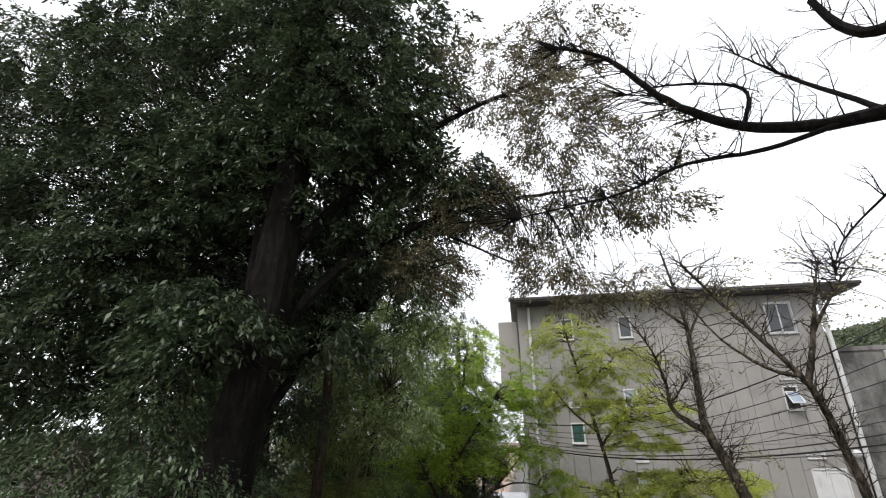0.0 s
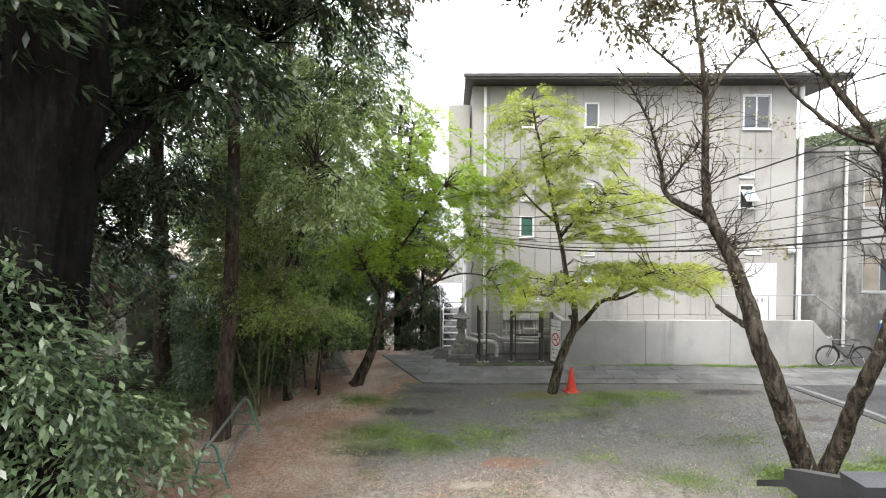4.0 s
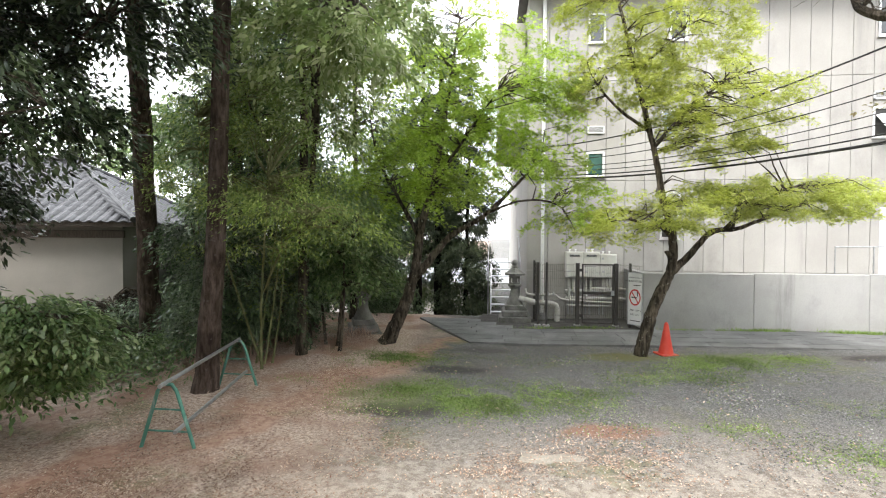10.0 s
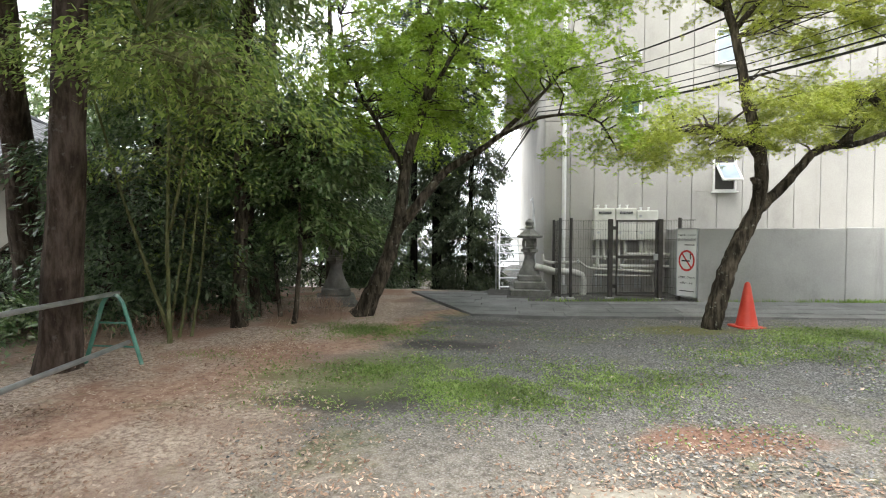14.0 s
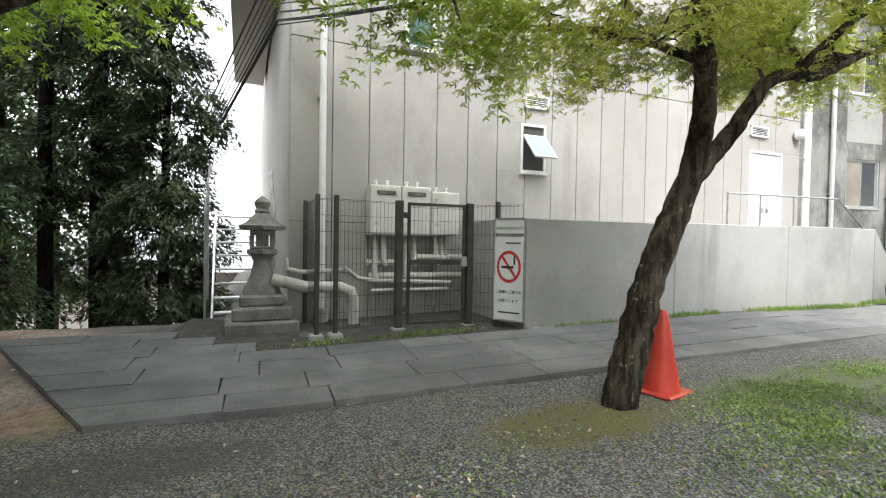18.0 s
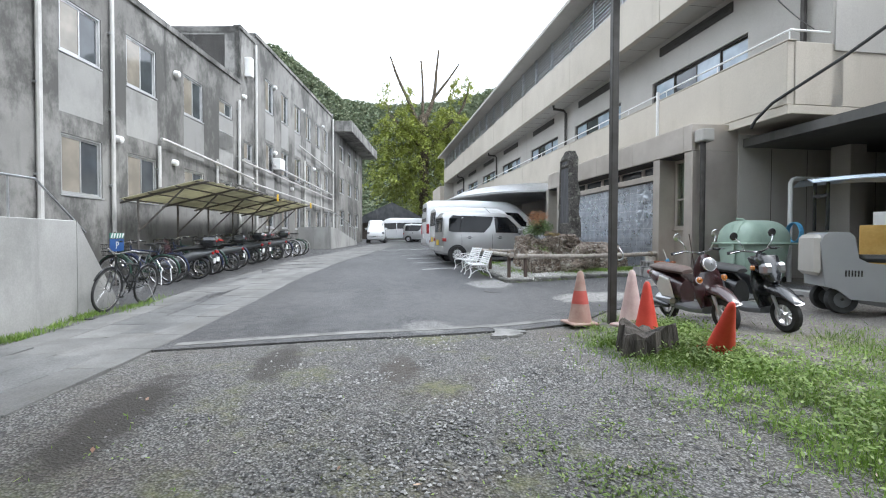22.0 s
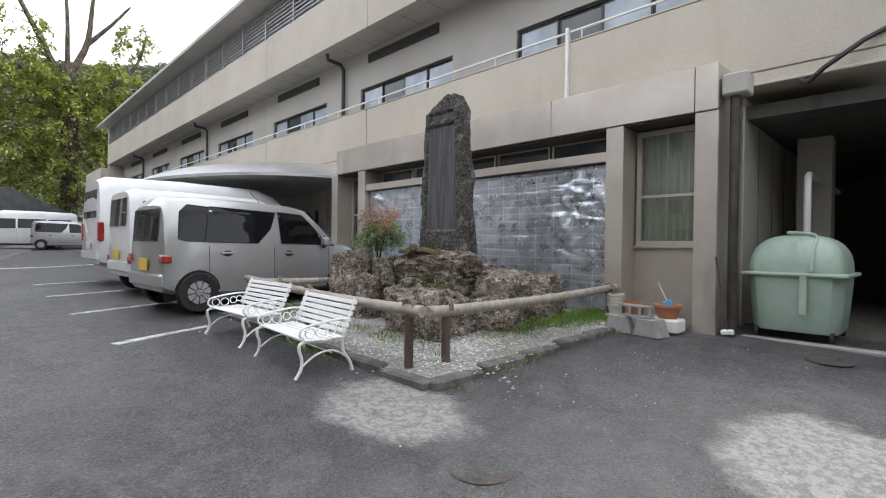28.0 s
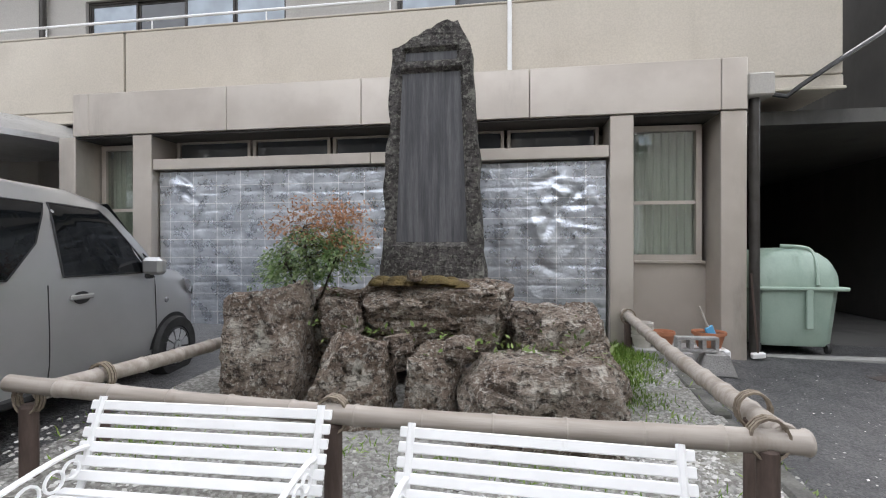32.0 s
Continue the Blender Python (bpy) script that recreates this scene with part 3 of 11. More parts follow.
# ---- grey panel-clad building ----
BY = 20.95
grey = thing("grey_building", "three-storey grey panel-clad building with a flat overhanging roof", "building")
X0, X1, ZT = 0.15, 12.1, 10.05
PX = [X0] + [0.78 + 0.578 * k for k in range(19)] + [X1]
Geo().box((X0, BY + 0.16, -3), (X1, BY + 14, ZT)).obj("core_wall", M_PANEL, grey)
HOLES = [(1.93, 4.42, 2.47, 5.2), (4.14, 2.55, 4.68, 3.44), (4.32, 8.5, 4.84, 9.42), (10.1, 8.42, 11.15, 9.72), (10.02, 5.52, 10.57, 6.4), (10.28, 1.1, 11.45, 3.5), (1.95, 8.5, 2.45, 9.4), (4.14, 5.6, 4.68, 6.45)]
ZJ = [0.0, 1.55, 4.32, 7.35, ZT]
for i in range(len(PX) - 1):
    for j in range(4):
        a0, a1, b0, b1 = PX[i] + 0.006, PX[i + 1] - 0.006, ZJ[j] + 0.005, ZJ[j + 1] - 0.005
        cuts = [h for h in HOLES if h[0] < a1 - 0.02 and h[2] > a0 + 0.02 and h[1] < b1 and h[3] > b0]
        if not cuts:
            Geo().box((a0, BY, b0), (a1, BY + 0.16, b1), 0.008).obj("wall_panel", M_PANEL, grey)
        else:
            h = cuts[0]
            for p, q, r, s in ((a0, b0, a1, min(h[1], b1)), (a0, max(h[3], b0), a1, b1), (a0, max(h[1], b0), max(h[0], a0), min(h[3], b1)), (min(h[2], a1), max(h[1], b0), a1, min(h[3], b1))):
                if r - p > 0.01 and s - q > 0.01:
                    Geo().box((p, BY, q), (r, BY + 0.16, s), 0.006).obj("wall_panel", M_PANEL, grey)
Geo().box((X0 - 0.3, BY - 0.75, ZT), (X1 + 1.35, BY + 15, ZT + 0.1), 0.02).obj("roof_slab", M_BRONZE, grey, "dark metal-edged flat roof")
Geo().box((X0 - 0.35, BY - 0.8, ZT + 0.08), (X1 + 1.4, BY - 0.7, ZT + 0.2), 0.01).obj("eave_gutter", M_BRONZE, grey)
Geo().box((5.7, BY + 1.6, ZT + 0.1), (9.4, BY + 7, ZT + 0.95), 0.03).obj("roof_hut", M_STEEL, grey, "low metal roof housing")
Geo().box((-0.75, BY + 0.9, 6.1), (0.1, BY + 9, 9.6), 0.02).obj("side_balcony", M_WALLG, grey, "boxed balcony on the building's side")


def window(parent, x0, z0, x1, z1, y, frame_mat, glass, panes=1, depth=0.1, fw=0.045, bars=(), sill=True, name="window"):
    """A framed window set in a wall that faces -y, as a part with its frame, sill and panes."""
    w = Geo()
    for a0, b0, a1, b1 in ((x0, z0, x1, z0 + fw), (x0, z1 - fw, x1, z1), (x0, z0 + fw, x0 + fw, z1 - fw), (x1 - fw, z0 + fw, x1, z1 - fw)):
        w.box((a0, y, b0), (a1, y + depth, b1), 0.004)
    win = w.obj(name, frame_mat, parent)
    span = (x1 - x0 - 2 * fw) / panes
    for k in range(panes):
        p0 = x0 + fw + span * k
        off = 0.035 + 0.025 * (k % 2)
        pane = Geo().box((p0 + 0.01, y + off, z0 + fw), (p0 + span - 0.01, y + off + 0.008, z1 - fw))
        pane.obj("pane", glass[k % len(glass)] if isinstance(glass, (list, tuple)) else glass, win)
        if panes > 1:
            st = Geo().box((p0, y + off - 0.012, z0 + fw), (p0 + 0.035, y + off + 0.02, z1 - fw)).box((p0 + span - 0.035, y + off - 0.012, z0 + fw), (p0 + span, y + off + 0.02, z1 - fw))
            st.box((p0 + 0.035, y + off - 0.012, z0 + fw), (p0 + span - 0.035, y + off + 0.02, z0 + fw + 0.04)).box((p0 + 0.035, y + off - 0.012, z1 - fw - 0.035), (p0 + span - 0.035, y + off + 0.02, z1 - fw))
            st.obj("sash", frame_mat, win)
    for b in bars:
        Geo().box((x0 + fw, y + 0.02, b - 0.02), (x1 - fw, y + 0.06, b + 0.02)).obj("bar", frame_mat, win)
    if sill:
        Geo().box((x0 - 0.03, y - 0.04, z0 - 0.035), (x1 + 0.03, y + 0.03, z0), 0.006).obj("sill", frame_mat, win)
    return win


window(grey, 1.93, 4.42, 2.47, 5.2, BY - 0.03, M_WHITE, M_GREENG, fw=0.06)
window(grey, 1.95, 8.5, 2.45, 9.4, BY - 0.03, M_WHITE, M_GLASS, fw=0.05)
window(grey, 4.32, 8.5, 4.84, 9.42, BY - 0.03, M_WHITE, M_GLASS, fw=0.05)
window(grey, 4.14, 5.6, 4.68, 6.45, BY - 0.03, M_WHITE, M_BRIGHT, fw=0.06)
window(grey, 10.1, 8.42, 11.15, 9.72, BY - 0.03, M_ALU, M_GLASS, 2)
# Dark panes stand in for the unlit room behind the open sashes.
window(grey, 4.14, 2.55, 4.68, 3.44, BY - 0.03, M_WHITE, M_DARK, fw=0.05)
window(grey, 10.02, 5.52, 10.57, 6.4, BY - 0.03, M_WHITE, M_DARK, fw=0.05)
for x, z in ((4.14, 2.6), (10.02, 5.57)):
    m = Matrix.Translation((x + 0.27, BY - 0.05, z + 0.62)) @ pose(0, 0, 0, -42)
    sash = Geo()
    for a0, b0, a1, b1 in ((-0.23, -0.6, 0.23, -0.56), (-0.23, -0.04, 0.23, 0), (-0.23, -0.56, -0.19, -0.04), (0.19, -0.56, 0.23, -0.04)):
        sash.box((a0, -0.02, b0), (a1, 0.02, b1), 0.004, m)
    s = sash.obj("open_sash", M_WHITE, grey, "white tilted-open window sash")
    Geo().box((-0.2, -0.004, -0.57), (0.2, 0.004, -0.03), 0, m).obj("pane", M_BRIGHT, s)


def louvre(parent, x0, z0, x1, z1, y, mat, n=5):
    g = Geo()
    for a0, b0, a1, b1 in ((x0, z0, x1, z0 + 0.035), (x0, z1 - 0.035, x1, z1), (x0, z0, x0 + 0.035, z1), (x1 - 0.035, z0, x1, z1)):
        g.box((a0, y - 0.03, b0), (a1, y + 0.03, b1), 0.004)
    v = g.obj("vent", mat, parent, "white louvred wall vent")
    Geo().box((x0 + 0.03, y + 0.012, z0 + 0.03), (x1 - 0.03, y + 0.02, z1 - 0.03)).obj("backing", M_DARK, v)
    for k in range(n):
        z = z0 + 0.05 + (z1 - z0 - 0.1) * k / (n - 1)
        Geo().box((x0 + 0.035, -0.02, -0.004), (x1 - 0.035, 0.02, 0.004), 0, Matrix.Translation((0, y, z)) @ pose(0, 0, 0, 35)).obj("slat", mat, v)


louvre(grey, 4.2, 3.72, 4.72, 3.96, BY - 0.02, M_WHITE)
louvre(grey, 10.26, 3.8, 10.88, 4.05, BY - 0.02, M_WHITE)
louvre(grey, 10.02, 6.62, 10.57, 6.85, BY - 0.02, M_WHITE)
louvre(grey, 1.95, 5.75, 2.45, 5.98, BY - 0.02, M_WHITE)
# double door to the ramp
door = Geo().box((10.28, BY - 0.01, 1.1), (10.33, BY + 0.1, 3.5)).box((11.4, BY - 0.01, 1.1), (11.45, BY + 0.1, 3.5)).box((10.33, BY - 0.01, 3.44), (11.4, BY + 0.1, 3.5)).obj("door", M_WHITE, grey, "white steel double door")
for x0, x1 in ((10.335, 10.86), (10.87, 11.395)):
    leafd = Geo().box((x0, BY + 0.02, 1.12), (x1, BY + 0.07, 3.435), 0.006).obj("door_leaf", M_WHITE, door)
    hx = x1 - 0.08 if x0 < 10.5 else x0 + 0.08
    Geo().tube([(hx - 0.05, BY - 0.03, 2.12), (hx + 0.05, BY - 0.03, 2.12)], 0.012, 6).box((hx - 0.02, BY - 0.012, 2.06), (hx + 0.02, BY + 0.022, 2.18)).obj("door_handle", M_STEEL, leafd)
Geo().lathe([(0.02, 0), (0.1, 0.02), (0.14, 0.08), (0.13, 0.16), (0.07, 0.22), (0.02, 0.235)], 14, Matrix.Translation((11.9, BY, 3.98)) @ pose(0, 0, 0, 90)).obj("wall_lamp", M_WHITE, grey, "round white wall light", True)
for x, r, mat in ((0.62, 0.055, M_WPIPE), (12.2, 0.085, M_WPIPE)):
    g = Geo().tube([(x, BY - 0.1, 0.0), (x, BY - 0.1, ZT - 0.1)], r, 10)
    dp = g.obj("downpipe", mat, grey, "white painted downpipe", True)
    for z in (1.2, 3.4, 5.6, 7.8):
        Geo().box((x - r - 0.015, BY - 0.12, z), (x + r + 0.015, BY, z + 0.04), 0.004).obj("clip", M_STEEL, dp)

# ---- concrete ramp wall in front of it ----
ramp_wall = thing("ramp_wall", "pale grey cast concrete wall of a raised ramp", "wall", kind="structure")
for k, (xa, xb) in enumerate(((3.1, 5.9), (5.9, 8.7), (8.7, 11.45))):
    Geo().box((xa + 0.003, 19.06, -0.2), (xb - 0.003, 19.24, 1.63 + 0.02 * k), 0.012).obj("wall_section", M_CONC, ramp_wall)
Geo().box((3.1, 19.24, -0.2), (3.28, BY, 1.63), 0.01).obj("return_wall", M_CONC, ramp_wall)
Geo().box((3.28, 19.24, 0.3), (12.2, BY, 1.08)).obj("deck", M_CONC, ramp_wall)
Geo().prism([(11.45, -0.2), (12.6, -0.2), (12.6, 0.25), (11.45, 1.67)], 19.06, 19.24, "y").obj("sloping_end", M_CONC, ramp_wall)
Geo().box((3.2, 18.93, -0.1), (11.5, 19.06, 0.12), 0.01).obj("footing", M_CONC, ramp_wall)
rail = thing("handrail", "grey steel tube handrail along the ramp", "handrail")
Geo().tube([(8.6, 20.2, 1.0), (8.6, 20.2, 2.35), (12.3, 20.2, 2.4), (13.3, 20.0, 1.5)], 0.021, 8).obj("top_rail", M_STEEL, rail)
for x in (9.6, 10.7, 11.7):
    Geo().tube([(x, 20.2, 1.08), (x, 20.2, 2.37)], 0.018, 8).obj("post", M_STEEL, rail)

# ---- old stained building along the street ----


def old_x(x):
    return (x - 12.6) / math.cos(math.atan(0.13))


old = thing("old_building", "old three-storey building with weather-stained grey render", "building", (12.6, 21.75, 0), -math.degrees(math.atan(0.13)))
M_OWIN = [M_CURT, M_GLASS]
SECT = [(0.05, old_x(24.1), 7.85), (old_x(24.1), old_x(25.7), 10.1), (old_x(25.7), old_x(40.0), 10.45)]
wins = []
for x0, w, rows in ((2.4, 1.28, ((2.37, 3.74), (5.55, 6.75))), (4.62, 1.3, ((2.4, 3.68), (5.48, 6.82))), (7.4, 1.22, ((2.45, 3.65), (5.42, 6.72))), (9.82, 1.1, ((2.6, 3.6), (5.45, 5.95), (6.08, 6.64))), (12.0, 0.9, ((4.7, 5.5),))):
    for z0, z1 in rows:
        wins.append((x0, z0, x0 + w, z1))
for k in range(6):
    x0 = old_x(26.9) + 2.15 * k
    for z0, z1 in ((1.9, 3.2), (4.6, 5.9), (7.4, 8.9)):
        wins.append((x0, z0, x0 + 1.05, z1))


def pierced(parent, name, mat, xa, xb, za, zb, y0, y1, holes):
    """A wall slab with rectangular holes, laid as columns of blocks."""
    xs = sorted({xa, xb, *[h[0] for h in holes], *[h[2] for h in holes]})
    for a0, a1 in zip(xs, xs[1:]):
        cut = sorted((h[1], h[3]) for h in holes if h[0] <= a0 + 1e-6 and h[2] >= a1 - 1e-6)
        z = za
        for c0, c1 in cut + [(zb, zb)]:
            if c0 - z > 0.001:
                Geo().box((a0, y0, z), (a1, y1, c0)).obj(name, mat, parent)
            z = c1


for xa, xb, zt in SECT:
    hs = [w for w in wins if w[0] >= xa and w[2] <= xb]
    pierced(old, "wall", M_OLD, xa, xb, -0.5, zt, 0.0, 0.2, hs)
    Geo().box((xa, 0.2, zt - 0.3), (xb, 11, zt - 0.05)).obj("roof", M_OLD, old)
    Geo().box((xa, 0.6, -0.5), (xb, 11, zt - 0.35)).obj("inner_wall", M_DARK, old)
    Geo().box((xa, -0.06, zt - 0.12), (xb, 0.25, zt + 0.06), 0.01).obj("parapet_cap", M_OLD, old)
Geo().box((old_x(24.1), 0.0, 7.8), (old_x(24.1) + 0.15, 11, 10.1)).obj("side_wall", M_OLD, old)
for x0, z0, x1, z1 in wins:
    if 3.6 < z0 < 8:
        Geo().box((x0 - 0.04, -0.004, z0 - 1.35), (x1 + 0.04, 0.05, z0 - 0.06), 0.004).obj("spandrel", M_OLDL, old)
    window(old, x0, z0, x1, z1, 0.02, M_ALU, M_OWIN, 2)
sec3 = thing("end_block", "three-storey grey concrete block with a deep overhanging cornice", "building", (12.6, 21.75, 0), -math.degrees(math.atan(0.13)))
w3 = [(old_x(41.2) + 3.1 * k, z, old_x(41.2) + 3.1 * k + 1.5, z + 1.2) for k in range(3) for z in (2.4, 4.9, 7.4)]
pierced(sec3, "wall", M_OLD, old_x(40.0), old_x(51.0), -0.5, 9.3, -0.25, 0.0, w3)
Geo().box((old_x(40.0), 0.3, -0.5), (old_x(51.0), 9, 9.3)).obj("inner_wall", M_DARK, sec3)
Geo().box((old_x(51.0) - 0.2, 0.0, -0.5), (old_x(51.0), 9, 9.3)).obj("end_wall", M_OLD, sec3)
Geo().box((old_x(40.0) - 0.2, -1.5, 9.3), (old_x(51.0) + 1.4, 9, 10.1), 0.03).obj("cornice", M_OLD, sec3)
for h in w3:
    window(sec3, *h, -0.22, M_ALU, M_OWIN, 2)

# ---- long hospital wing on the other side: a = metres along the front, y = metres into the building ----
RT = 1.6
wing = thing("hospital_wing", "long three-storey beige hospital wing with balconies", "building", (13.05, 7.76, 0), 180 + RT)
LEN = 41.0


def wbox(name, mat, a0, a1, y0, y1, z0, z1, bev=0.0, parent=None, label=""):
    return Geo().box((-a1, y0, z0), (-a0, y1, z1), bev).obj(name, mat, parent or wing, label)


for a0, a1 in ((0.0, 0.27), (1.19, 1.45), (7.32, 7.6), (8.48, 8.74)):
    wbox("clad_column", M_CLAD, a0, a1, 0, 1.1 if a0 == 0 else 0.5, 0.3, 3.32, 0.008)
for a0, a1 in ((0.0, 0.27), (0.27, 2.36), (2.36, 4.41), (4.41, 6.22), (6.22, 8.25), (8.25, 8.5)):
    wbox("fascia_panel", M_CLAD, a0 + 0.003, a1 - 0.003, -0.02, 1.1, 3.325, 3.9, 0.008)
for a0, a1 in ((1.455, 4.3), (4.305, 7.315)):
    wbox("lintel", M_CLAD, a0, a1, 0.02, 0.25, 2.85, 2.99, 0.006)
wbox("back_wall", M_WALLG, 0.2, 8.6, 0.9, 1.1, 0.2, 3.4)
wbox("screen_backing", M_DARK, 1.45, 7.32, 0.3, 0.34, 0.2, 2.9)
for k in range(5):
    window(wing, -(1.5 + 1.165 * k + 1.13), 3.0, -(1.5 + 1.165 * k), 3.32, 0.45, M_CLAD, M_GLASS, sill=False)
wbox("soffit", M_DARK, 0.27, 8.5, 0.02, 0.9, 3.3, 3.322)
def clear_glass():
    """Thin clear pane: seen through, with a faint sheen."""
    m, n, l, p = tree_of("clear window pane")
    tr = n.new("ShaderNodeBsdfTransparent")
    tr.inputs["Color"].default_value = (0.82, 0.86, 0.84, 1)
    gl = n.new("ShaderNodeBsdfGlossy")
    gl.inputs["Roughness"].default_value = 0.02
    ms = n.new("ShaderNodeMixShader")
    ms.inputs["Fac"].default_value = 0.1
    l.new(tr.outputs[0], ms.inputs[1])
    l.new(gl.outputs[0], ms.inputs[2])
    l.new(ms.outputs[0], n["Material Output"].inputs["Surface"])
    return m


M_CLEAR = clear_glass()
# curtained windows at both ends
M_CURTAIN = surf("pale drawn curtain", (0.5, 0.5, 0.43), (0.62, 0.62, 0.54), 5, 0.9, 0.2, 60, stretch=(8, 1, 0.3))
for a0, a1 in ((0.32, 1.17), (7.63, 8.46)):
    wbox("panel_below", M_CLAD, a0 - 0.05, a1 + 0.03, 0.42, 0.5, 0.3, 1.62, 0.006)
    w = window(wing, -a1, 1.65, -a0, 3.28, 0.4, M_CLAD, M_CLEAR, fw=0.07, bars=(2.35,))
    g = Geo()
    pts = [(-a1 + 0.06 + (a1 - a0 - 0.12) * i / 40, 0.55 + 0.03 * math.sin(i * 1.25)) for i in range(41)]
    g.add([(x, y, 1.7) for x, y in pts] + [(x, y, 3.25) for x, y in pts], [(i, i + 1, 42 + i, 41 + i) for i in range(40)])
    g.obj("curtain", M_CURTAIN, w, "pale pleated curtain", True)

# upper storeys
PB = 0.86
JX = [-1.48, 2.6, 8.5, 14.4, 20.3, 26.2, 32.1, LEN]
for a0, a1 in zip(JX, JX[1:]):
    wbox("balcony_parapet", M_BEIGE, a0 + 0.014, a1 - 0.014, PB, PB + 0.16, 3.95, 5.13, 0.012)
wbox("balcony_slab", M_BEIGE, -1.48, LEN, PB + 0.012, PB + 3, 3.78, 3.945, 0.01)
wbox("drip_edge", M_BEIGE, -1.5, LEN, PB - 0.015, PB + 0.06, 3.76, 3.8, 0.008)
wbox("parapet_cap", M_BEIGE, -1.49, LEN, PB - 0.01, PB + 0.18, 5.132, 5.16, 0.008)
wbox("side_parapet", M_BEIGE, -1.48, -1.32, PB + 0.165, PB + 8, 3.95, 5.13, 0.01)
WY = PB + 0.95
rl = Geo().tube([(-(a), PB + 0.1, 5.36) for a in np.linspace(-1.42, LEN, 12)], 0.022, 8).obj("balcony_rail", M_WHITE, wing, "white tubular balcony rail")
Geo().tube([(1.42, PB + 0.1, 5.36), (1.42, PB + 7.5, 5.36)], 0.022, 8).obj("balcony_rail", M_WHITE, wing)
for k in range(23):
    a = -1.4 + k * 1.9
    Geo().tube([(-a, PB + 0.1, 5.15), (-a, PB + 0.1, 5.36)], 0.012, 6).obj("rail_post", M_WHITE, wing)
wbox("drain_pipe", M_WPIPE, 2.57, 2.63, PB - 0.06, PB + 0.02, 4.02, 5.38, 0.01)
WH = [(0.6 + 5.72 * k, 4.42 + 5.72 * k) for k in range(7)]
hs = [(-b, 5.1, -a, 6.22) for a, b in WH]
pierced(wing, "upper_wall", M_WALLG, -LEN, 1.48, 3.95, 9.9, WY, WY + 0.25, hs)
for a, b in WH:
    window(wing, -b, 5.1, -a, 6.22, WY + 0.06, M_BRONZE, [M_BRIGHT, M_GLASS, M_BRIGHT, M_BRIGHT], 4)
    vt = wbox("wall_vent", M_BRONZE, a + 0.47, b - 0.4, WY - 0.04, WY + 0.02, 6.9, 7.16, 0.01)
    for z in (6.95, 7.03, 7.1):
        wbox("vent_slat", M_DARK, a + 0.52, b - 0.45, WY - 0.06, WY - 0.041, z - 0.02, z + 0.012, 0, vt)
for a in (-0.95, 10.92, 22.78, 34.6):
    Geo().tube([(-a, WY - 0.1, 4.2), (-a, WY - 0.1, 6.98), (-a, WY - 0.2, 7.1), (-a, PB + 0.3, 7.14), (-a, PB + 0.28, 7.3)], 0.055, 8).obj("rain_pipe", M_BRONZE, wing, "dark rainwater pipe", True)
wbox("upper_slab", M_WALLG, -1.48, LEN, PB + 0.02, PB + 8, 7.3, 7.44, 0.01)
for k in range(44):
    wbox("soffit_joint", M_DARK, -1.2 + 0.96 * k, -1.19 + 0.96 * k, PB + 0.1, WY, 7.297, 7.301)
for a0, a1 in zip(JX, JX[1:]):
    wbox("upper_parapet", M_BEIGE, a0 + 0.012, a1 - 0.012, PB - 0.01, PB + 0.18, 7.26, 8.68, 0.012)
for k in range(9):
    wbox("louvre_rail", M_STEEL, -1.48, LEN, PB + 0.08, PB + 0.11, 8.76 + 0.13 * k, 8.79 + 0.13 * k)
for k in range(22):
    a = -1.4 + 2.0 * k
    wbox("louvre_post", M_STEEL, a, a + 0.06, PB + 0.04, PB + 0.14, 8.6, 9.9)
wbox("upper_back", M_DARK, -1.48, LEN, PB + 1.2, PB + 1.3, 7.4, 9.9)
wbox("roof", M_WALLG, -2.1, LEN + 0.6, PB - 0.62, PB + 12, 9.96, 10.12, 0.02)
wbox("end_wall", M_WALLG, -1.5, -1.3, PB + 1.0, PB + 12, 5.0, 9.9)
wbox("far_wall", M_WALLG, LEN - 0.2, LEN, PB, PB + 12, 0.5, 9.9)
wbox("lower_far_block", M_BEIGE, LEN, LEN + 6, 0.4, 8, 0.5, 7.0, 0.02)
# Base tones lowered: the deep shelter's shade is put into the concrete colour.
M_CONCD = wall_mat("shade-darkened concrete", (0.075, 0.073, 0.068), (0.12, 0.117, 0.11), (0.035, 0.034, 0.032), (0.03, 0.03, 0.028), 0.9)
M_BLACKC = wall_mat("dark stained concrete", (0.03, 0.03, 0.028), (0.055, 0.053, 0.05), (0.012, 0.012, 0.011), (0.11, 0.108, 0.1), 0.6)
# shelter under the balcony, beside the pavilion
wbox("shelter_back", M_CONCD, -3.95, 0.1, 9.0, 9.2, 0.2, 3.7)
# Unseen side wall, added to keep daylight out of the shelter.
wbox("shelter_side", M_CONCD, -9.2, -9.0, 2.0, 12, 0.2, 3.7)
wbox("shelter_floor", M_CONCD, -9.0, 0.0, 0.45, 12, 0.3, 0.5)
wbox("shelter_wall", M_WALLG, -0.02, 0.1, 1.1, 9.0, 0.2, 3.7)
for k in range(4):
    wbox("panel_joint", M_DARK, -0.024, -0.02, 1.9 + 0.9 * k, 1.912 + 0.9 * k, 0.5, 3.4)
wbox("shelter_pier", M_WALLG, -0.75, -0.3, 3.1, 3.5, 0.2, 3.6, 0.01)
wbox("passage_wall", M_BLACKC, -4.15, -3.95, 2.9, 12, 0.2, 7.0, label="dark stained concrete side wall")
# Roof carried on out of sight to darken the space below.
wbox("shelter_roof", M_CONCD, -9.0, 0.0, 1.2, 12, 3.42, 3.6)
